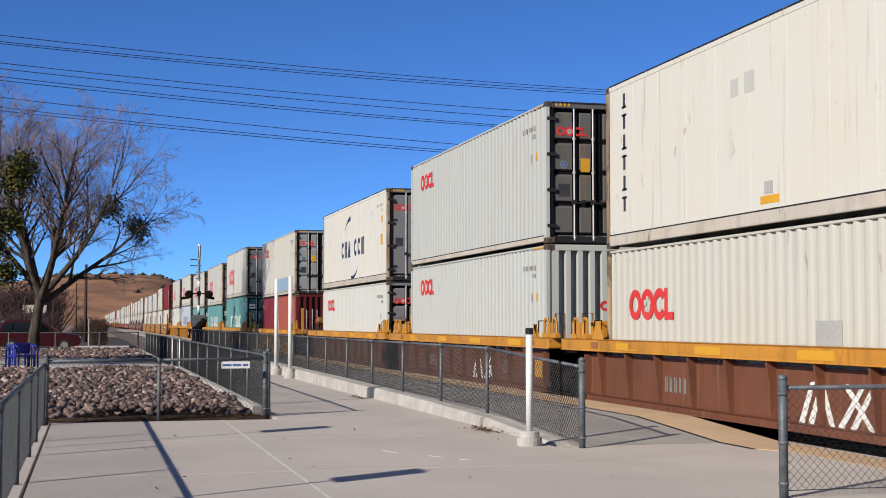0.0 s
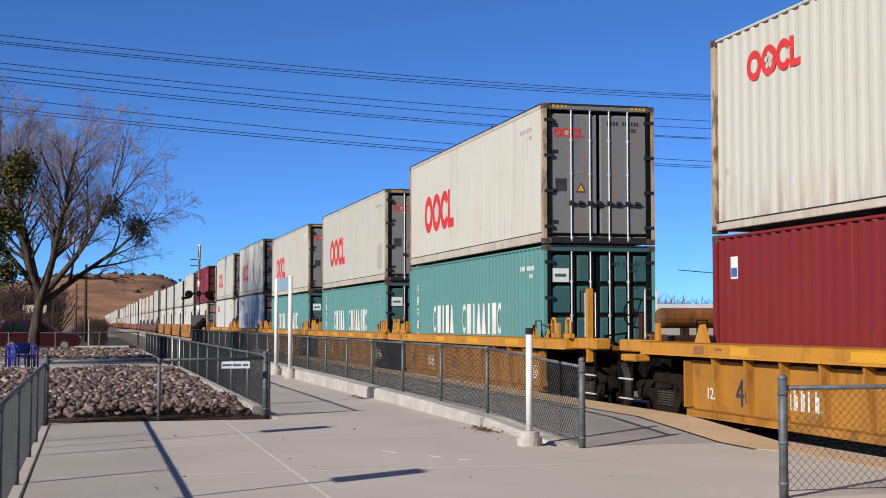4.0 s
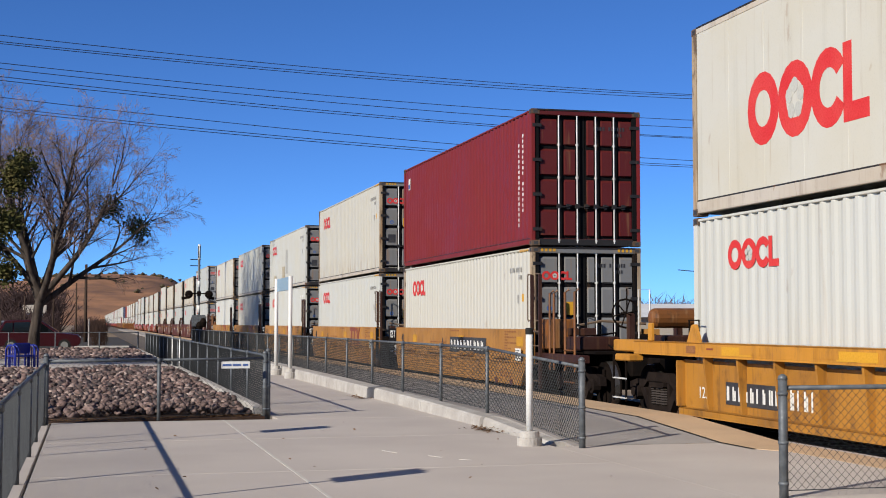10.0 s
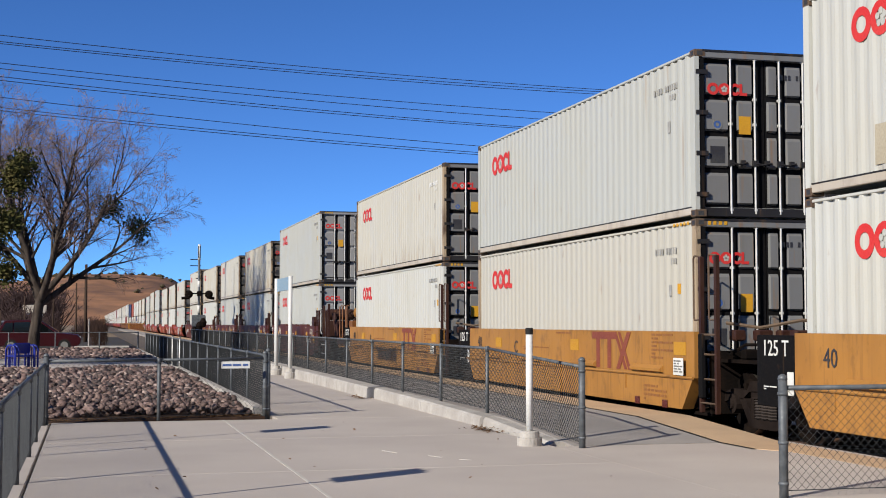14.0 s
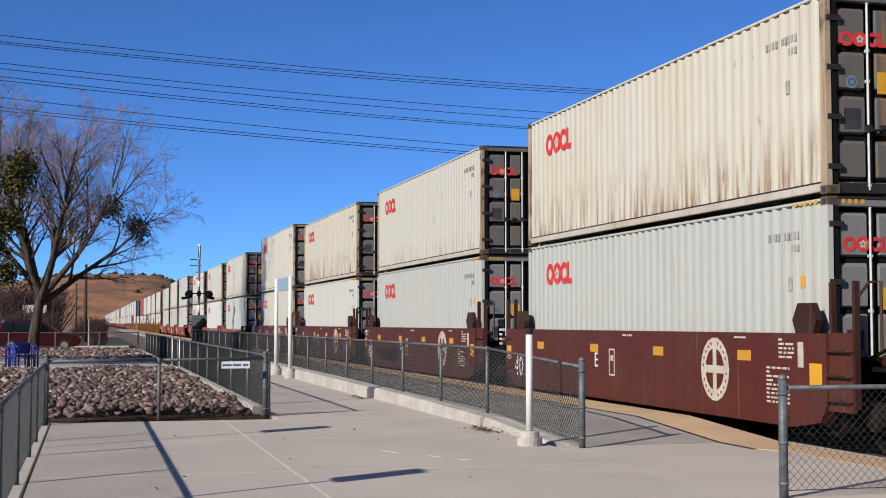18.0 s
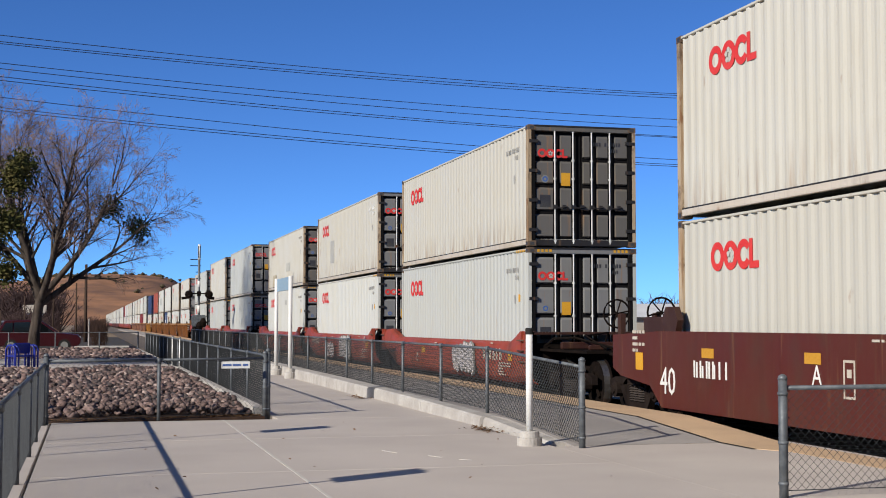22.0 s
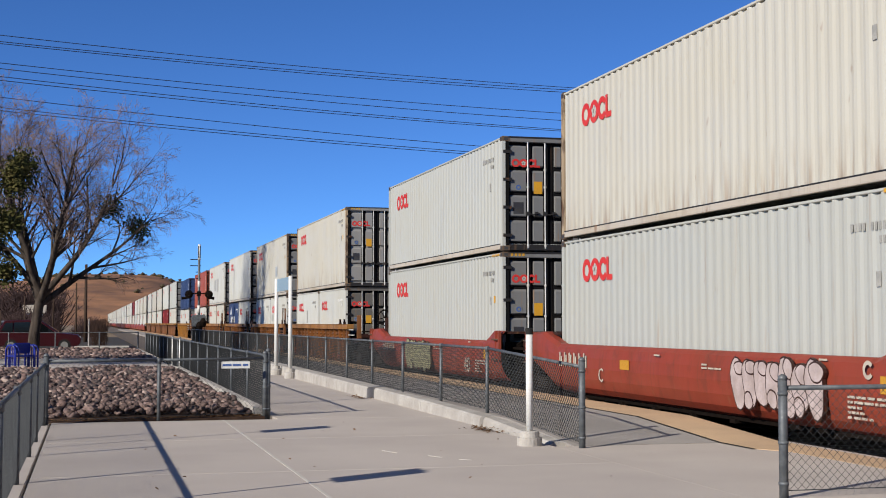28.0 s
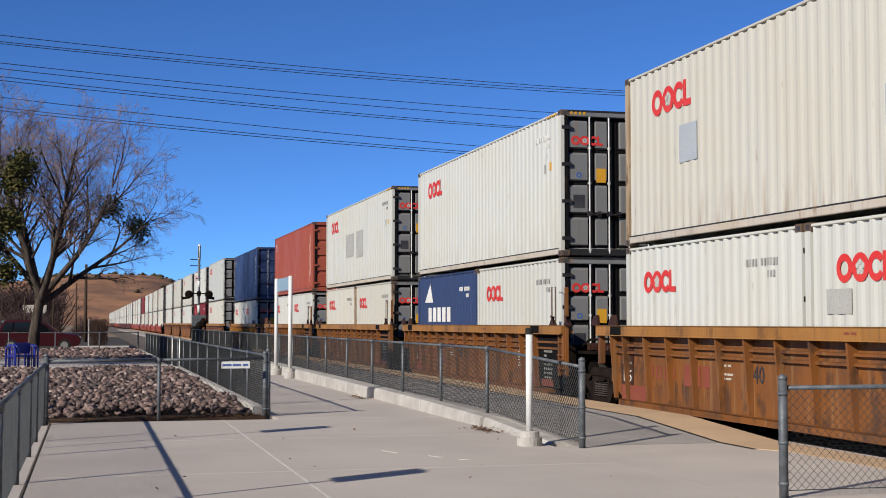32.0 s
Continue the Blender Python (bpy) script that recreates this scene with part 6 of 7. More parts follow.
            out.append(("guide_post", bx(-1.34, -1.20, 2.45, 2.58, 1.0, 1.88, 0.02), body, "ochre steel post"))
            out.append(("step_beam", bx(-1.34, -1.2, 1.6, 2.9, 0.98, 1.1, 0.02), BROWN, ""))
            for z in (0.3, 0.62, 0.95):
                out.append(("ladder_rung", loop([(-1.38, Y(2.3), z), (-1.38, Y(2.75), z)], 0.015), BROWN, ""))
    elif style == "tan":
        out.append(("end_plate", bx(-1.46, -1.41, -0.27 if sgn > 0 else 0.0, 0.76 if sgn > 0 else 0.14, 0.52, 1.46, 0.01), DOORD, "black end plate"))
        if sgn < 0:
            for d in (0.0, 0.52):
                out.append(("guide_post", bx(-1.43, -1.37, d - 0.035, d + 0.035, 0.3, 2.60, 0.01), BROWN, "brown upright post"))
                out.append(("grab_iron", loop([(-1.40, Y(d), 1.68), (-1.42, Y(d - 0.19), 1.66), (-1.42, Y(d - 0.22), 1.70), (-1.42, Y(d - 0.22), 2.58), (-1.42, Y(d - 0.19), 2.62), (-1.40, Y(d), 2.60)], 0.015), CAST, "dull pale grab iron"))
            for z in (0.45, 0.80, 1.16, 1.45):
                out.append(("ladder_rung", loop([(-1.42, Y(0.0), z), (-1.42, Y(0.52), z)], 0.015), CAST, "worn ladder rung"))
        if far_end:
            out.append(("deck_box", bx(-1.3, -0.75, 0.15, 0.75, 1.09, 1.70, 0.03), OCHRE, "rusty tan equipment box"))
            out.append(("deck_box", bx(-1.2, -0.4, 1.5, 2.3, 1.09, 1.36, 0.03), BROWN, "dark equipment box"))
            if sgn > 0:
                out.append(("deck_box", bx(-1.42, -1.30, -0.3, 0.9, 0.92, 1.42, 0.03), TAN, "tan equipment box"))
                out.append(("air_reservoir", Mesh().tube([(x, Y(0.45), 1.98) for x in (-1.2, -1.16, -1.06, -0.1, 0.0, 0.04)], [0.05, 0.15, 0.2, 0.2, 0.15, 0.05], 14), AMBER, "tan air reservoir tank"))
                out.append(("data_sheet", bx(-1.432, -1.42, 0.25, 0.62, 1.1, 1.32), GREY_L, "grey data sheet"))
                out.append(("brake_pipe", loop([(-1.40, Y(0.3), 0.92), (-1.42, Y(0.8), 0.78), (-1.42, Y(2.2), 0.80)], 0.03), TAN, "tan bent pipe"))
            for d in (0.95, 1.2, 1.85, 2.4):
                out.append(("guide_post", Mesh().tube([(-1.34, Y(d), 0.7), (-1.34, Y(d), 2.2), (-1.26, Y(d), 2.26)], 0.026, 6), OCHRE, "rusty tan hand rail"))
            for z in (0.5, 0.8, 1.1):
                out.append(("ladder_rung", loop([(-1.36, Y(1.85), z), (-1.36, Y(2.4), z)], 0.016), OCHRE, ""))
            out.append(("step_beam", bx(-1.38, -1.2, 0.1, 2.8, 0.86, 1.02, 0.02), BROWN, ""))
        for k, d in enumerate((0.3, 0.65, 0.95)):
            out.append(("hose_bracket", bx(-1.1 + 0.2 * k, -0.95 + 0.25 * k, d, d + 0.22, 1.36, 1.52, 0.02), BROWN, "rusty hose bracket"))
        out.append(("hose", loop([(-1.05, Y(0.1), 1.62), (-0.7, Y(0.5), 1.55), (-0.2, Y(0.8), 1.66), (0.6, Y(1.2), 1.60)], 0.026), CAST, "dusty hose"))
    elif style == "maroon":
        if far_end and sgn < 0:
            out.append(("air_reservoir", Mesh().tube([(x, Y(0.75), 1.95) for x in (-1.2, -1.16, -1.05, -0.1, 0.0, 0.04)], [0.05, 0.17, 0.22, 0.22, 0.17, 0.05], 14), BROWN, "dark maroon air reservoir tank"))
            out.append(("deck_box", bx(-1.1, -0.2, 0.35, 1.25, 1.09, 1.72, 0.03), BROWN, "dark maroon equipment box"))
            out.append(("deck_box", bx(-0.6, 0.6, 1.3, 2.2, 1.09, 1.55, 0.03), STEEL, ""))
            for d0, d1 in ((1.0, 1.75), (1.35, 2.2)):
                out.append(("brace", loop([(-0.9, Y(d0), 2.0), (-0.9, Y(d1), 1.1)], 0.05), BROWN, "dark maroon brace"))
            for d0, hh in ((1.3, 2.3), (1.95, 2.1), (2.5, 2.35)):
                out.append(("guide_post", bx(-1.36, -1.28, d0 - 0.04, d0 + 0.04, 0.5, hh, 0.01), BROWN, "maroon upright post"))
            for z in (0.45, 0.78):
                out.append(("ladder_rung", loop([(-1.40, Y(1.3), z), (-1.40, Y(1.95), z)], 0.018), ROD, "worn bright ladder rung"))
            out.append(("grab_iron", loop([(-1.34, Y(0.95), 1.2), (-1.38, Y(0.95), 1.3), (-1.38, Y(0.95), 2.15), (-1.34, Y(0.95), 2.2)], 0.015), ROD, "worn bright grab iron"))
            out.append(("step_beam", bx(-1.36, -1.15, 0.5, 2.7, 0.92, 1.06, 0.02), BROWN, ""))
        cy = Y(-0.55)
        out.append(("guide_ear", Mesh().prism([(cy - 0.2, 1.45), (cy + 0.2, 1.45), (cy + 0.3, 1.66), (cy + 0.16, 1.87), (cy - 0.16, 1.87), (cy - 0.3, 1.66)], "x", -1.46, -1.36), BROWN, "dark maroon six-sided guide ear"))
        if not (sgn > 0 and far_end):
            out.append(("end_plate", bx(-1.44, -1.40, 0.0, 0.55, 0.55, 1.5), MAROON, ""))
            for d in (0.02, 0.55):
                out.append(("guide_post", bx(-1.42, -1.35, d - 0.03, d + 0.03, 0.6, 2.12, 0.01), BROWN, "dark maroon upright post"))
            for z in (0.68, 0.98, 1.28):
                out.append(("ladder_rung", loop([(-1.44, Y(0.02), z), (-1.50, Y(0.04), z), (-1.50, Y(0.52), z), (-1.44, Y(0.55), z)], 0.017), BROWN, ""))
            out.append(("grab_iron", loop([(-1.38, Y(0.55), 1.9), (-1.3, Y(0.7), 2.1), (-1.3, Y(0.95), 2.1), (-1.3, Y(0.95), 1.3)], 0.02), BROWN, ""))
        else:
            out.append(("valve_box", bx(-1.2, -0.6, 0.2, 1.1, 1.42, 1.72, 0.03), BROWN, ""))
    else:
        for d in (0.05, 0.30) if sgn < 0 else (0.75, 1.05):
            out.append(("end_post", bx(-1.52, -1.46, d - 0.03, d + 0.03, 0.8, 1.44), BRICK, ""))
        for k, z in enumerate((0.82, 1.04, 1.26)):
            a, b = ((-0.1, 0.28) if sgn < 0 else (0.72, 1.08))
            out.append(("ladder_rung", loop([(-1.47, Y(a), z), (-1.56, Y(a + 0.03), z), (-1.56, Y(b - 0.03), z), (-1.47, Y(b), z)], 0.016), [CAST, BROWN][k % 2], "worn ladder rung"))
        out.append(("top_plate", bx(-1.3, 1.3, -0.35, 1.0 if sgn > 0 else 0.28, 1.38, 1.43), BROWN, ""))
    if far_end:
        yb = 2.45
        out.append(("brake_stand", bx(-0.37, -0.27, yb + 0.12, yb + 0.28, 1.05, 1.80, 0.02), BROWN, ""))
        out.append(("coupler", bx(-0.13, 0.13, reach - 0.3, reach + 0.55, 0.72, 0.98, 0.03), STEEL, ""))
    return out


def brake_wheel(mat):
    c = cached()
    if ("bw", mat.name) not in c:
        m = Mesh()
        m.tube([(0.27 * math.cos(a), 0, 0.27 * math.sin(a)) for a in np.linspace(0, 2 * math.pi, 17)], 0.02, 5)
        for k in range(3):
            a = k * math.pi / 3 + 0.2
            m.tube([(0.27 * math.cos(a), 0, 0.27 * math.sin(a)), (-0.27 * math.cos(a), 0, -0.27 * math.sin(a))], 0.014, 4)
        m.tube([(0, 0, 0), (0, 0.18, 0)], 0.03, 6)
        c[("bw", mat.name)] = m.data("brake_wheel", mat)
    return c[("bw", mat.name)]


def reservoir(mat):
    c = cached()
    if ("res", mat.name) not in c:
        m = Mesh()
        pts = [(x, 0, 0) for x in (-0.68, -0.64, -0.54, 0.54, 0.64, 0.68)]
        m.tube(pts, [0.05, 0.15, 0.20, 0.20, 0.15, 0.05], 14)
        for x in (-0.35, 0.35):
            m.box(x - 0.04, x + 0.04, -0.12, 0.12, -0.34, -0.16)
        m.box(-0.14, 0.1, -0.07, 0.07, 0.185, 0.205)
        c[("res", mat.name)] = m.data("air_reservoir", mat, True)
    return c[("res", mat.name)]


def unit_data(style, first, last):
    c = cached()
    k = ("unit", style, first, last)
    if k not in c:
        side, top, _ = WAGON[style]
        ribs = style in ("brown_yellow", "yellow", "ochre")
        c[k] = {"near": side_panel(style, -1, first, last).data("side_panel", side), "far": side_panel(style, 1, first, last).data("side_panel", side),
                "chord": chord(style, -1, first, last).data("top_chord", top) if ribs else None,
                "chord_far": chord(style, 1, first, last).data("top_chord", top) if ribs else None, "ribs": ribs}
        m = Mesh()
        m.box(-1.25, 1.25, -0.3, 12.5, 0.24, 0.29)
        for y in np.linspace(0.4, 11.8, 9):
            m.box(-1.3, 1.3, y - 0.08, y + 0.08, 0.2, 0.26)
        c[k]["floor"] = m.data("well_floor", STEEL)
        c[k]["ends"] = []
        for sgn, flag in ((-1, first), (1, last)):
            for nm, me, mat, lab in end_things(style, sgn, flag):
                c[k]["ends"].append((nm, me.data(nm, mat), lab))
    return c[k]


def unit(style, y, first, last, seed, fine=True, letter=""):
    side, top, word = WAGON[style]
    d = unit_data(style, first, last)
    car = thing("well_car", f"{word} steel well car unit carrying stacked containers", "well car", "well cars of the train")
    near = part("side_panel", d["near"], None, car)
    part("side_panel", d["far"], None, car)
    part("well_floor", d["floor"], None, car)
    if d["chord"]:
        part("top_chord", d["chord"], None, car, "yellow top chord" if style == "brown_yellow" else "")
        part("top_chord", d["chord_far"], None, car)
    for nm, me, lab in d["ends"] if fine else d["ends"][:4]:
        part(nm, me, None, car, lab)
    shift = 1.8 if style == "ochre" else 2.13
    truck(car, 12.19 + shift if last else 13.87, y, fine)
    if first:
        truck(car, -shift, y, fine)
    if fine:
        if d["ribs"]:
            if style == "ochre":
                ys = ([-0.9, 0.0] if first else []) + list(np.linspace(1.08, 11.75, 13)) + [13.1 if last else 12.3]
            else:
                ys = np.arange(0.73, 12.0, 1.25) if style == "brown_yellow" else np.linspace(0.6 if first else 2.05, 11.7 if last else 10.5, 12 if first and last else 10 if first or last else 7)
            for yy in ys:
                part("rib", rib_data(style, side), None, near, at=Matrix.Translation((0, yy, 0)))
        if style == "tan":
            part("grab_rail", Mesh().tube([(-1.50, -0.25, 0.80), (-1.50, 12.4, 0.80)], 0.022, 6), TAN, near)
            for y2 in (1.55, 4.5, 7.6, 10.4):
                part("step_bracket", Mesh().prism([(-1.455, 0.84), (-1.52, 0.86), (-1.53, 0.90), (-1.455, 0.96)], "y", y2 - 0.62, y2 + 0.62), TAN, near)
                part("strut", Mesh().box(-1.505, -1.48, y2 + 0.85, y2 + 0.89, 0.55, 0.79, 0), TAN, near)
        if style == "maroon" and first:
            for y2 in (2.95, 6.05, 9.2):
                part("sill_cap", Mesh().prism([(y2 - 1.08, 1.489), (y2 - 0.98, 1.565), (y2 + 0.98, 1.565), (y2 + 1.08, 1.489)], "x", -1.46, -1.32), MAROON, near)
        if seed == 30:
            for ob in car.children_recursive:
                if ob.name.startswith(("side_panel", "top_chord", "rib")):
                    ob.material_slots[0].link = "OBJECT"
                    ob.material_slots[0].material = AMBER
        if (first or last) and seed not in (3, 8):
            part("brake_wheel", brake_wheel(STEEL), None, car, "dark spoked brake wheel", at=Matrix.Translation((-0.32, -2.75 if first else 14.95, 1.80)))
        if seed == 6:
            part("air_reservoir", reservoir(STEEL), None, car, "black air reservoir tank", at=Matrix.Translation((-0.55, -0.75, 1.62)))
        if seed == 8:
            part("air_reservoir", reservoir(OCHRE), None, car, "brown air reservoir tank", at=Matrix.Translation((-0.35, -0.42, 1.66)))
        side_marks(style, near, letter, seed, last)
    MOVING.append((car, (TRACK_X, y, RAIL_Z)))
    car.matrix_basis = pose(TRACK_X, y, RAIL_Z)
    return car


def side_marks(style, near, letter, seed, last):
    """Writing on the side that faces the platform: read marks as characters, the rest as bars."""
    c = cached()
    x = {"tan": -1.462, "maroon": -1.482, "red": -1.52}.get(style, -1.342)

    def write(word, size, y, z, mat, xx=x):
        k = ("text", word, size, mat.name)
        if k not in c:
            c[k] = letters(word, size)
            c[k].materials.append(mat)
        part("lettering", c[k], None, near, f"painted {word}", at=Matrix.Translation((xx - 0.004, y, z)) @ SIDE)

    def bars(key, boxes, y, z, mat, xx=x, lab="painted marking bars"):
        ob = part("marking", bars_data(key, boxes, mat), None, near, lab, at=Matrix.Translation((xx - 0.006, y, z)) @ SIDE)
        if len(boxes) > 1:
            tagged(ob, lab, kind="stuff")

    def rows(key, n, w, h, y, z, mat, xx=x):
        """Lines of small print, broken into words."""
        rnd, out = random.Random(key), []
        for i in range(n):
            p = -w / 2
            while p < w / 2 - 0.03:
                q = min(w / 2, p + rnd.uniform(0.05, 0.22))
                out.append((p, q, h / 2 - h * i / n - h / n * 0.5, h / 2 - h * i / n))
                p = q + rnd.uniform(0.02, 0.05)
                if rnd.random() < 0.12:
                    break
        bars(key, out, y, z, mat, xx, "rows of small print")

    def digits(key, n, w, h, gap, y, z, mat, xx=x):
        """A row of plain blocks that stands for a number."""
        rnd = random.Random(key)
        p, out = -n * (w + gap) / 2, []
        for i in range(n):
            t, wide = w * 0.3, w * rnd.choice((0.55, 0.72, 0.8))
            out.append((p, p + t, -h / 2, h / 2))
            if rnd.random() < 0.8:
                out.append((p + wide - t, p + wide, -h / 2, h / 2 - 0.3 * h * rnd.random()))
            p += w + gap
        bars(key, out, y, z, mat, xx)

    def throw_up(key, n, width, h, y, z, fill, edge, xx=x):
        """Sprayed graffiti: long leaning lobes crowded side by side, each with a thin dark outline."""
        if ("throw", key) not in c:
            rnd, m = random.Random(str(key)), Mesh()
            step = width / n
            for i in range(n):
                cx, hh = -width / 2 + step * (i + 0.5), h * rnd.uniform(0.72, 1.0)
                w2, zo = step * rnd.uniform(0.52, 0.66), rnd.uniform(-0.12, 0.12) * (h - hh) / h
                lobes = [(cx, zo, w2, hh / 2), (cx + 0.12 * h, rnd.uniform(0.22, 0.36) * h, w2 * rnd.uniform(0.5, 0.8), h * rnd.uniform(0.10, 0.18))]
                if i % 2:
                    lobes.append((cx - 0.1 * h, -rnd.uniform(0.18, 0.34) * h, w2 * 0.55, h * 0.15))
                for j, (px, pz, rw, rh) in enumerate(lobes):
                    for wider, depth, mi in ((0.022, 0.002, 1), (0.0, 0.0, 0)):
                        pts = []
                        for k in range(16):
                            a = 2 * math.pi * k / 16
                            r = 1 + 0.10 * math.sin(3 * a + i + j)
                            qx, qz = (rw * r + wider) * math.cos(a), (rh * (1 + 0.05 * math.sin(2 * a + i)) + wider) * math.sin(a)
                            pts.append((px + qx - 0.22 * (pz + qz), pz + qz))
                        m.prism(pts, "y", depth - 0.0075 * i - 0.0025 * j, depth + 0.003, mi)
            c[("throw", key)] = m.data("graffiti", [fill, edge])
        tagged(part("graffiti", c[("throw", key)], None, near, "spray-painted graffiti of long lobes with a dark outline", at=Matrix.Translation((xx - 0.012, y, z)) @ SIDE), kind="stuff")

    if style in ("yellow", "ochre"):
        if style == "yellow":
            if last and seed != 3:
                bars("numplate", [(-0.85, 0.85, -0.16, 0.16)], 10.4, 0.62, BLACK_L, lab="black number plate")
                digits("carno_p", 9, 0.13, 0.2, 0.05, 10.4, 0.62, WHITE_L, x - 0.006)
            else:
                write("40", 0.55, 10.95, 0.62, BLACK_L)
            digits("carno", 6, 0.13, 0.26, 0.05, 9.2, 0.62, WHITE_L)
            write("125", 0.24, 12.0, 0.58, WHITE_L, -1.337)
            rows("rowsY", 6, 0.42, 0.28, 0.25, 0.62, WHITE_L, -1.337)
            rows("rowsYc", 1, 1.9, 0.05, 10.6, 1.23, MARK_BR, -1.50)
            bars("sheetY", [(-0.12, 0.12, -0.17, 0.17)], 0.75 if seed != 3 else 2.3, 0.66, GREY_L, -1.337 if seed != 3 else x, "grey data sheet")
            bars("greyish", [(-0.3, 0.3, -0.16, 0.16)], 6.6, 0.66, MARK_BR, lab="faded brown panel")
            if seed == 3:
                m = Mesh()
                rnd = random.Random(3)
                for i in range(9):
                    flat_ring(m, -0.42 + 0.12 * i, rnd.uniform(-0.2, 0.2), 0.06, 0.11, 0, rnd.uniform(0, 2), rnd.uniform(4, 6), sx=0.8)
                part("graffiti", m, PINK_L, near, "pink spray-painted graffiti shapes", at=Matrix.Translation((x - 0.006, 0.35, 0.66)) @ SIDE)
                bars("plate3", [(-0.2, 0.2, -0.2, 0.2)], 1.55, 0.70, BLACK_L, lab="black data plate")
                rows("plate3r", 4, 0.3, 0.3, 1.55, 0.70, WHITE_L, x - 0.007)
            for yy in (1.3, 4.4, 7.5, 10.6):
                bars("reflY", [(-0.45, 0.45, -0.06, 0.06)], yy, 1.22, YELL_L, -1.50, "yellow reflector strip")
        else:
            bars("wordmark_s", [(-0.45, -0.2, -0.16, 0.16), (-0.12, 0.13, -0.16, 0.16), (0.2, 0.45, -0.16, 0.16)], 9.1, 0.82, MARK_BR, lab="faded brown wordmark shapes")
            write("40", 0.34, 7.12, 0.90, BLACK_L)
            bars("darkpanel", [(-0.27, 0.27, -0.52, 0.44)], 11.85, 0.93, BROWN, lab="dark data panel")
            bars("darkband", [(-0.24, 0.24, -0.085, 0.085)], 12.0, 1.487, DOORD, -1.50, "black band on the chord")
            write("125", 0.27, 11.85, 0.72, WHITE_L, x - 0.006)
            rows("rowsO", 3, 0.4, 0.2, 11.85, 1.0, GREY_L, x - 0.006)
            bars("redpatch", [(-0.7, 0.35, -0.16, 0.12)], 11.4, 0.46, MARK_BR, x - 0.002, "worn brown-red patch")
            digits("carnoO", 6, 0.12, 0.2, 0.05, 10.3, 0.84, MARK_BR)
            rows("rowsO6", 4, 0.4, 0.25, 8.1, 0.9, CREAM_L)
            rows("rowsO2", 6, 0.34, 0.34, 2.25, 0.86, CREAM_L)
            rows("rowsO4", 7, 0.5, 0.6, 0.35, 0.78, GREY_L, -1.38)
            rows("rowsO3", 1, 0.9, 0.06, 4.2, 1.48, MARK_BR, -1.50)
            for yy in (1.6, 0.4):
                bars("reflO", [(-0.36, 0.36, -0.07, 0.07)], yy, 0.44, MARK_BR, x if yy > 1 else -1.38, "worn dark red patch")
    elif style == "brown_yellow":
        if "bword" not in c:
            m = Mesh()
            for p, q, yy in ((-0.85, -0.55, 0.0), (-0.62, -0.32, 0.0005), (-0.1, -0.35, 0.001), (0.1, 0.62, 0.0), (0.38, 0.85, 0.0005), (0.80, 0.22, 0.001)):
                m.prism([(p, -0.26), (p + 0.13, -0.28), (q + 0.12, 0.27), (q, 0.25)], "y", yy, yy + 0.004)
            c["bword"] = m.data("graffiti", WHITE_L)
        if seed != 2:
            part("graffiti", c["bword"], None, near, "white sprayed slanting strokes", at=Matrix.Translation((x - 0.006, 4.26, 0.62)) @ SIDE)
            bars("patchB", [(-0.3, 0.3, -0.2, 0.2)], 0.1, 0.72, YELL_T, lab="faded yellow patch")
        digits("carno_b", 6, 0.13, 0.24, 0.05, 9.0, 0.66, GREY_L)
        rows("rowsB", 5, 0.5, 0.3, 2.4, 0.66, GREY_L)
        for yy in (1.3, 4.4, 7.5, 10.6):
            bars("reflY", [(-0.45, 0.45, -0.06, 0.06)], yy, 1.22, YELL_L, -1.50, "yellow reflector strip")
    elif style == "tan":
        m = Mesh()
        m.box(-0.91, 0.27, 0, 0.005, 0.19, 0.31)
        for x0 in (-0.70, -0.16):
            m.box(x0, x0 + 0.17, 0.0005, 0.005, -0.31, 0.19)
        for p, q in ((0.16, 0.62), (0.33, 0.79)):
            m.prism([(p, 0.31), (p + 0.1, 0.31), (q + 0.12, -0.31), (q, -0.31)], "y", 0.001, 0.005)
        m.prism([(0.74, 0.31), (0.91, 0.31), (0.42, -0.31), (0.25, -0.31)], "y", -0.002, 0.003)
        if "tanword" not in c:
            c["tanword"] = m.data("marking", MARK_BR)
        if seed == 9:
            bars("numplate_t", [(-1.62, 1.62, -0.18, 0.18)], 4.43, 1.10, BLACK_L, lab="black number plate")
            digits("carno_t", 10, 0.22, 0.22, 0.08, 4.43, 1.10, WHITE_L, x - 0.006)
        else:
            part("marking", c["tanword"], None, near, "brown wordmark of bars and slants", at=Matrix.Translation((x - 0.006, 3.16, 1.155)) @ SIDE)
        write("40", 0.34, 11.4, 1.18, BLACK_L)
        write(letter, 0.36, 6.8 if seed == 9 else 8.63, 1.11, BLACK_L)
        write("125 T", 0.30, 12.79, 1.28, WHITE_L, -1.462)
        bars("white_sheet2", [(-0.08, 0.08, -0.15, 0.15)], 12.39, 0.84, WHITE_L, -1.462, "white data sheet")
        rows("rowsT4", 2, 0.42, 0.06, 12.9, 0.76, WHITE_L, -1.462)
        rows("rowsT", 7, 0.82, 0.42, 0.97, 1.24, MARK_F)
        rows("rowsT2", 2, 1.6, 0.10, 7.3, 1.10, MARK_F)
        rows("rowsT3", 1, 0.9, 0.06, 5.6, 1.42, MARK_F)
        rows("rowsT5", 4, 0.9, 0.28, 1.2, 0.5, MARK_F, -1.487)
        bars("yel", [(-0.22, 0.22, -0.1, 0.1)], 0.29, 1.23, YELL_T, lab="faded yellow patch")
        bars("yel", [(-0.22, 0.22, -0.1, 0.1)], 5.0, 1.22, YELL_T, lab="faded yellow patch")
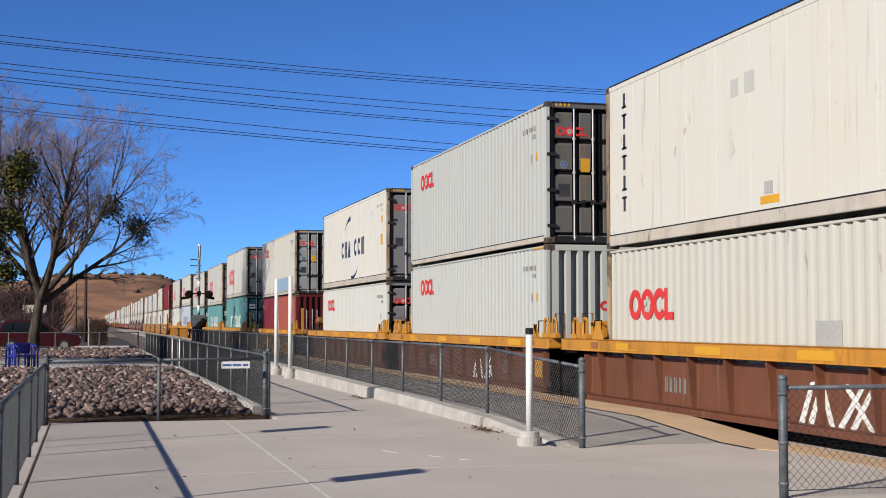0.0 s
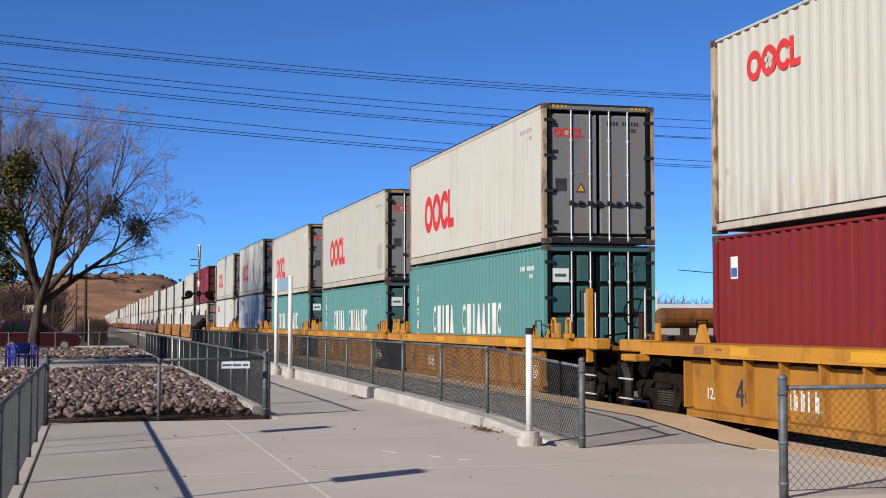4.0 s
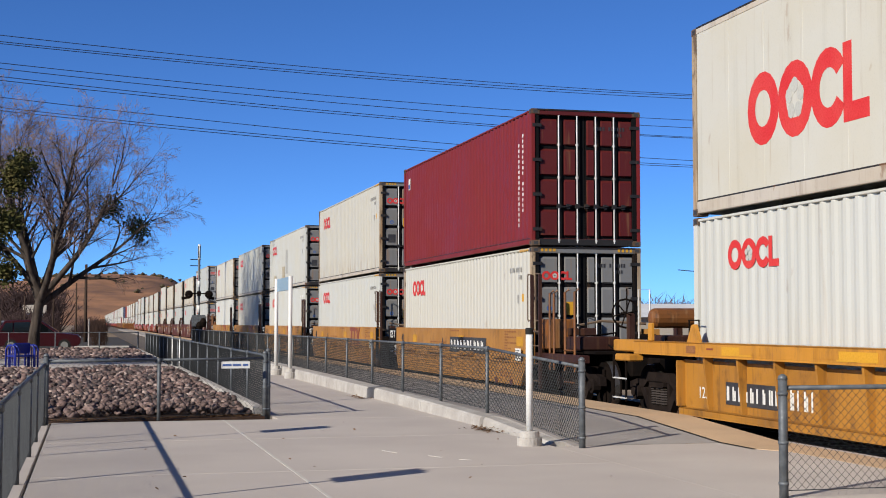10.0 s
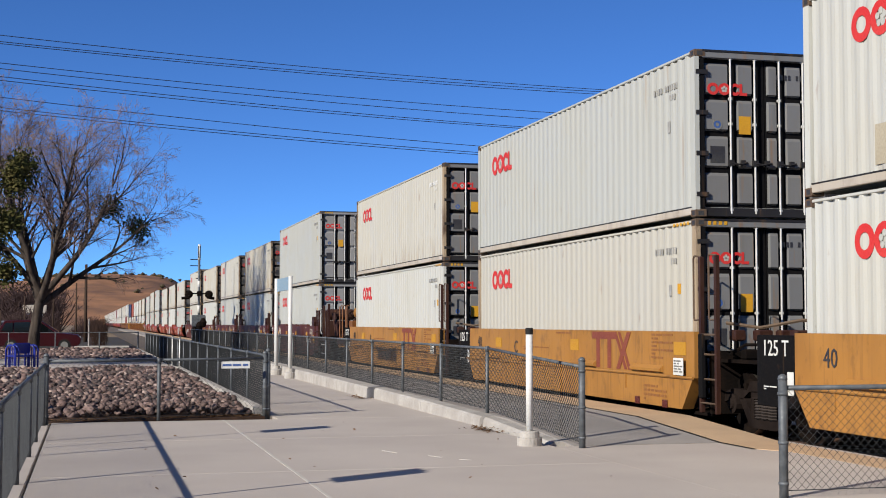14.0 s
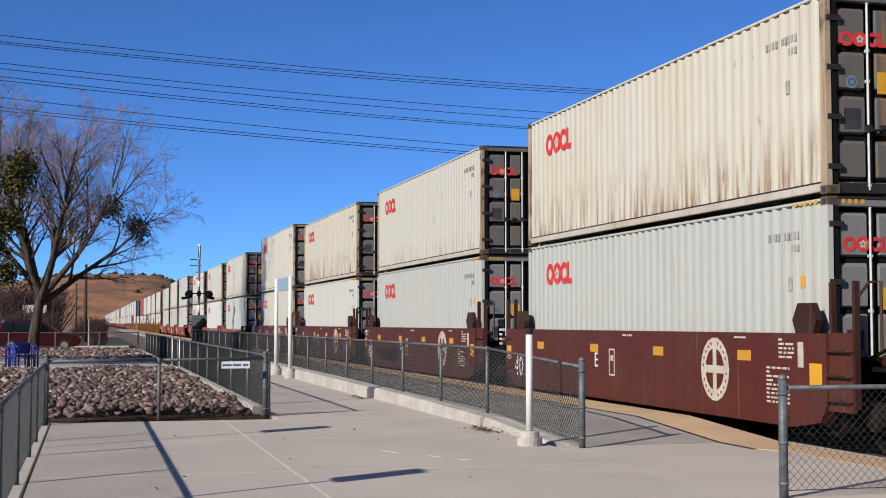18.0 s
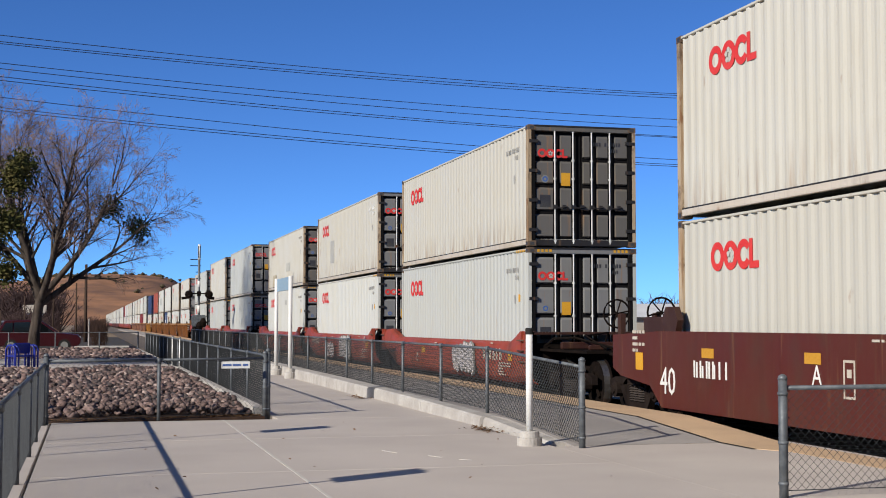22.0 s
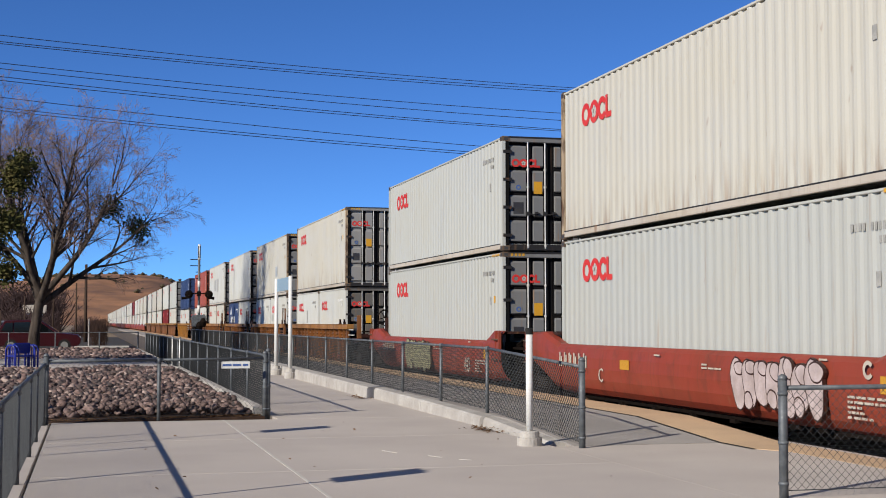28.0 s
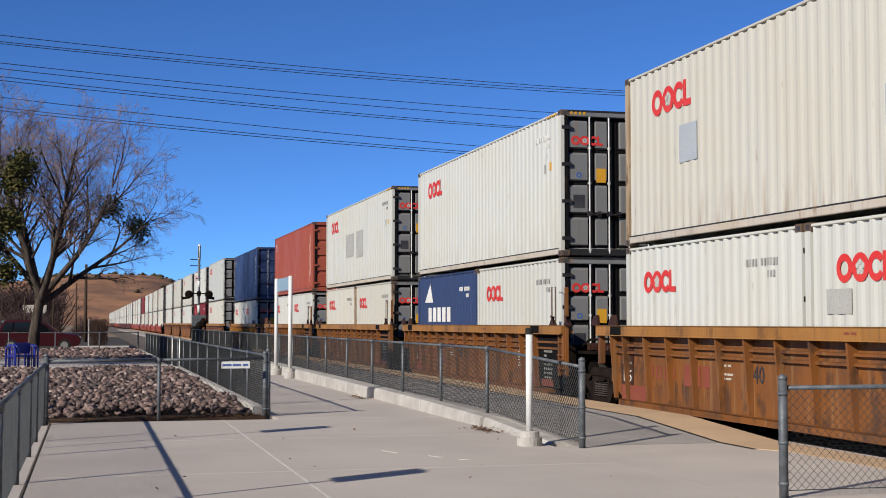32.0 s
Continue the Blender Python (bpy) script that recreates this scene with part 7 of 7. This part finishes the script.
        bars("yel", [(-0.22, 0.22, -0.1, 0.1)], 9.9, 1.2, YELL_T, lab="faded yellow patch")
        bars("white_sheet", [(-0.18, 0.18, -0.13, 0.13)], 0.22, 0.96, WHITE_L, lab="white data sheet", xx=x - 0.06)
        rows("sheet_rows", 5, 0.3, 0.2, 0.22, 0.955, GREY_L, x - 0.066)
        for y in (0.81, 1.92):
            bars("redlamp", [(-0.10, 0.10, -0.06, 0.06)], y, 0.37, REDLENS, lab="red reflector", xx=-1.49)
    elif style == "maroon":
        if "cross" not in c:
            m = Mesh()
            flat_ring(m, 0, 0, 0.30, 0.455, 0, sx=1.0)
            m.box(-0.31, 0.31, -0.001, 0.004, -0.055, 0.055)
            m.box(-0.055, 0.055, -0.002, 0.004, -0.31, 0.31)
            for k in range(22):
                a = 2 * math.pi * (k + 0.5) / 22
                if k % 11 not in (0, 5):
                    flat_ring(m, 0.378 * math.cos(a), 0.378 * math.sin(a), 0.0, 0.022, -0.003, mi=1)
            c["cross"] = m.data("emblem", [CREAM_L, MARK_BR])
        part("emblem", c["cross"], None, near, "cream ringed cross emblem", at=Matrix.Translation((x - 0.006, 10.0 if seed == 14 else 2.72, 0.96)) @ SIDE)
        write("40", 0.60, 12.03, 0.70, WHITE_L)
        if seed in (14, 18):
            digits("carnoM", 6, 0.17, 0.25, 0.04, 1.05 if seed == 14 else 10.45, 0.94, WHITE_L)
        if last or seed % 3 == 0:
            rows("rowsM4", 4, 0.5, 0.4, 13.2, 1.3, CREAM_L)
        else:
            write("125 T", 0.24, 12.6, 1.30, WHITE_L)
        write(letter, 0.36, 4.66 if seed == 14 else 7.5, 0.96, WHITE_L)
        bars("boxed", [(-0.13, 0.13, 0.2, 0.23), (-0.13, 0.13, -0.23, -0.2), (-0.13, -0.1, -0.2, 0.2), (0.1, 0.13, -0.2, 0.2), (-0.05, 0.05, 0.02, 0.12)], 5.55 if seed == 14 else 6.75, 0.95, CREAM_L, lab="outlined data frame")
        rows("rowsM6", 2, 1.1, 0.11, 6.54, 0.99, CREAM_L) if seed == 14 else None
        for y in (1.8, 4.75, 7.6, 10.6) if seed != 14 else (1.7, 4.8, 7.7, 10.63):
            bars("yelm", [(-0.2, 0.2, -0.07, 0.07)], y, 1.18, YELL_T, lab="yellow reflector patch")
        bars("yelbig", [(-0.15, 0.15, -0.14, 0.14)], -0.12, 0.98, YELL_L, lab="yellow reflector patch")
        bars("yelbig", [(-0.15, 0.15, -0.14, 0.14)], 13.17 if last else 12.72, 1.0, YELL_L, lab="yellow reflector patch")
        if seed != 14:
            rows("rowsM", 9, 0.62, 0.5, 0.85, 0.80, CREAM_L)
        rows("rowsM2", 1, 0.5, 0.06, 6.0, 1.40, CREAM_L)
        rows("rowsM3", 5, 0.4, 0.28, 0.62, 1.28, CREAM_L)
        bars("sheetM", [(-0.07, 0.07, -0.16, 0.16)], 0.25, 1.22, CREAM_L, lab="pale data sheet")
        rows("rowsM5", 1, 0.7, 0.05, 1.75, 1.41, CREAM_L)
    else:
        digits("carnoR", 11 if seed != 19 else 6, 0.2, 0.26, 0.06, 1.65 if seed == 19 else 10.7, 0.94, CREAM_L)
        bars("yelR", [(-0.2, 0.2, -0.08, 0.08)], 8.2, 0.92, YELL_T, lab="yellow reflector patch")
        rows("rowsR", 1, 0.9, 0.05, 6.5, 1.10, CREAM_L)
        rows("rowsR2", 2, 1.2, 0.10, 4.6, 0.98, CREAM_L)
        rows("rowsR3", 5, 0.9, 0.30, 0.75, 0.62, CREAM_L)
        rows("rowsR4", 1, 0.6, 0.05, 1.6, 1.16, CREAM_L, -1.49)
        bars("yelR2", [(-0.15, 0.15, -0.1, 0.1)], 0.35, 0.92, YELL_T, lab="faded yellow patch")
        write(letter, 0.34, 9.3 if seed == 23 else 8.9, 0.70, CREAM_L)
        if seed not in (19, 20, 23):
            write("40", 0.52, 1.92, 0.62, CREAM_L)
        for who, n, w, h, y, z, fill, edge in ((20, 4, 1.8, 0.62, 7.3, 0.64, GRAF_W, MARK_BR), (20, 6, 2.2, 0.86, 4.33, 0.78, GRAF_W, GREY_L), (23, 7, 2.5, 0.76, 2.95, 0.80, GRAF_P, BROWN),
                                               (19, 6, 2.0, 0.74, 4.1, 0.80, GRAF_W, GREY_L), (22, 4, 1.3, 0.6, 9.6, 0.70, GRAF_P, MARK_BR), (24, 6, 3.0, 0.84, 6.9, 0.76, GREEN_L, BROWN)):
            if who == seed:
                throw_up((who, n), n, w, h, y, z, fill, edge)
        if seed == 20 or seed == 23:
            m = Mesh()
            flat_ring(m, 0, 0, 0.06, 0.11, 0, 0.6, 5.7)
            part("marking", m, CREAM_L, near, "small sprayed ring", at=Matrix.Translation((x - 0.008, 0.75, 1.08)) @ SIDE)


# rows: wagon style, start of the leading end in metres, first, last, upper box, lower box(es), unit letter
FRONT = [10.95, 26.5, 42.0, 62.0, 82.05, 97.6, 113.35, 129.15, 144.75, 165.1, 180.74, 196.5, 212.02, 227.55, 247.85, 263.4, 279.2, 294.9, 310.4, 330.25,
         345.9, 361.9, 381.9, 397.7, 413.9, 433.5, 448.98, 464.55, 480.2, 495.8, 515.6]
LOAD = [
    ("brown_yellow", "C", "reefw column", "cream wide std"),
    ("brown_yellow", "B", "grey small", "grey small plain"),
    ("brown_yellow", "A", "reefw dark_word", "white small std"),
    ("yellow", "A", "cream small", "20 ored white_column plain / dred plate"),
    ("yellow", "E", "reefer big", "teal white_word"),
    ("yellow", "D", "reefer big", "teal white_word std"),
    ("yellow", "C", "reefer big", "teal white_word std"),
    ("yellow", "B", "reefer big", "paleb blue_word"),
    ("yellow", "A", "reefer big", "white small plain"),
    ("tan", "A", "dred plate", "cream small"),
    ("tan", "E", "cream small", "white small"),
    ("tan", "D", "white small std", "white small"),
    ("tan", "C", "grey small std", "cream small"),
    ("tan", "B", "cream small std", "white small"),
    ("maroon", "B", "grey small", "grey small"),
    ("maroon", "E", "rusty small std", "grey small"),
    ("maroon", "D", "cream small std", "grey small"),
    ("maroon", "C", "rusty small std", "white small"),
    ("maroon", "A", "cream small", "cream small"),
    ("red", "B", "cream small std", "grey small"),
    ("red", "C", "cream small std", "white small"),
    ("red", "A", "cream small std", "white small"),
    ("red", "B", "grey small", "grey small"),
    ("red", "C", "cream small", "grey small"),
    ("red", "A", "grey small std", "grey small"),
    ("ochre", "B", "cream small", "20 white small / white small"),
    ("ochre", "E", "cream small", "20 white small / white small"),
    ("ochre", "D", "white small", "20 white small / navy swoosh"),
    ("ochre", "C", "white small", "20 cream small / cream small"),
    ("ochre", "A", "ored plate", "20 white small / white small"),
    ("ochre", "B", "navy plate", "20 white small / white small"),
]
TONES = {"G": GREY_P, "B": BEIGE_P, "W": PALE_P, "P": BLUE_P, "Y": YELL_L}
PATCHES = {
    (0, 'l'): [(4.26, 4.9, 1.08, 1.53, 'G')],
    (0, 'u'): [(5.82, 6.35, 3.13, 3.24, 'Y'), (5.99, 6.23, 3.26, 3.44, 'G'), (6.98, 7.23, 4.75, 5.01, 'W'), (6.49, 6.8, 4.75, 5.05, 'W')],
    (11, 'u'): [(5.78, 6.49, 3.83, 4.94, 'G'), (6.77, 7.7, 3.55, 4.19, 'B'), (9.79, 10.75, 3.36, 3.84, 'B')],
    (20, 'u'): [(8.35, 9.15, 3.79, 4.64, 'G')],
    (21, 'u'): [(9.08, 10.41, 3.29, 3.88, 'B'), (3.15, 3.32, 3.31, 3.81, 'G'), (4.36, 5.54, 3.93, 4.31, 'W')],
    (26, 'u'): [(9.31, 9.96, 4.01, 4.6, 'P'), (3.46, 4.15, 3.8, 4.29, 'P')],
    (26, 'l'): [(4.95, 5.54, 1.61, 1.92, 'G')],
    (28, 'u'): [(6.49, 7.94, 3.85, 4.66, 'G'), (4.73, 5.96, 3.77, 4.68, 'G')],
    (25, 'l'): [(9.03, 9.25, 1.5, 2.03, 'G')],
    (5, 'u'): [(0.65, 1.32, 3.23, 4.01, 'G')],
    (8, 'u'): [(0.59, 1.2, 3.45, 3.83, 'G'), (3.47, 3.83, 3.79, 4.21, 'B')],
    (2, 'u'): [(0.74, 1.02, 3.99, 4.34, 'Y'), (0.73, 0.96, 4.69, 4.91, 'Y')],
    (7, 'u'): [(6.14, 6.43, 4.94, 5.23, 'G')],
    (21, 'l'): [(5.33, 5.93, 2.36, 2.57, 'G')],
}
LAST_OF_CAR = {2, 3, 8, 13, 18, 21, 24, 29}


def load(spec, y, z, tier, seed, high, fine):
    if spec.startswith("20 "):
        one, two = spec[3:].split(" / ")
        for k, s in ((0, one), (1, two)):
            w = s.split()
            container(w[0], w[1], 6.058, 2.591, "plain" if "plain" in w else "door", y + k * 6.134, z, tier, seed + k, fine)
        return 2.591
    w = spec.split()
    H = 2.591 if "std" in w else 2.896
    container(w[0], w[1], 12.192, H, "plain" if "plain" in w else "door", y, z, tier, seed, fine)
    return H


def build_train():
    rnd = random.Random(5)
    rows = list(zip(FRONT, LOAD))
    y, k = 515.6, 31
    tail = []
    while len(tail) < 36:
        n = rnd.choice((3, 5, 5))
        style = rnd.choice(("ochre", "maroon", "ochre", "yellow", "red"))
        for i in range(n):
            y += 19.9 if i == 0 else 15.62
            up = rnd.choice(("cream", "white", "grey", "white"))
            lo = rnd.choice(("cream", "white", "white", "grey"))
            up, lo = "dred" if len(tail) == 9 else up, "dred" if len(tail) == 1 else lo
            tail.append((y, (style, "A", up + " small", lo + " small"), i == 0, i == n - 1))
    firsts = {0} | {i + 1 for i in LAST_OF_CAR}
    rows = [(yy, ld, i in firsts, i in LAST_OF_CAR) for i, (yy, ld) in enumerate(rows)] + tail
    floor = RAIL_Z + 0.32
    for i, (yy, (style, letter, up, lo), first, last) in enumerate(rows):
        fine = i < 31
        unit(style, yy, first, last, i, fine, letter)
        z = floor
        yb = yy + (0.2 if style == "tan" else 0.38 if i == 8 else 0.0)      # some boxes sit towards the rear of their wells
        h = load(lo, yb, z, "resting in the well", i * 3, True, fine)
        load(up, yb, z + h + 0.025, "stacked on a lower container", i * 3 + 1, True, fine)
        for tier, zz in (("u", z + h + 0.025), ("l", z)):
            for y0, y1, z0, z1, tone in PATCHES.get((i, tier), ()):
                box = next(o for o, p in reversed(MOVING) if o.name.startswith("shipping") and abs(p[2] - zz) < 0.03 and p[1] - 0.1 <= yy + y0 <= p[1] + 12.3)
                base = box.matrix_basis.translation
                m = Mesh().box(-(y1 - y0) / 2, (y1 - y0) / 2, 0, 0.003, z0, z1)
                part("patch", m, TONES[tone], box, "repainted patch" if tone in "GBWP" else "yellow sticker",
                     at=Matrix.Translation((-HALF + 0.005, yy + (y0 + y1) / 2 - base.y, -base.z)) @ SIDE)


build_train()


def motions():
    for ob, (x, y, z) in MOVING:
        walk(ob, [(t, pose(x, y - d, z)) for t, d in MOVED])
    # wheels turn while their truck rolls past the platform
    for ob, (x, y, z), start in SPIN:
        t0 = max(0.0, (start - 42.0) / 13.72)
        t1 = min(32.0, (start - 2.0) / 13.72)
        if t1 <= 0.3 or t0 >= 31.7:
            continue
        rows, n = [], max(2, int((t1 - t0) / 0.05))
        if t0 > 0:
            rows.append((0.0, pose(x, y, z, along(t0) / 0.46 * 57.3 % 360)))
        for i in range(n + 1):
            t = t0 + (t1 - t0) * i / n
            rows.append((t, pose(x, y, z, (along(t) / 0.46 * 57.3) % 360)))
        if t1 < 32.0:
            rows.append((32.0, rows[-1][1]))
        walk(ob, rows)
build_ground()
build_plaza()
build_fences()
build_posts()
build_bench()
build_rail_fence()
build_litter()
build_signal()
build_trees()
build_wires()
build_far()
vehicle(-2.75, 79.4, 180, CARRED, "dark red parked hatchback beside the tree")
vehicle(-4.3, 93.0, 180, CARGREY, "grey parked car behind the red one")
build_beds()
motions()
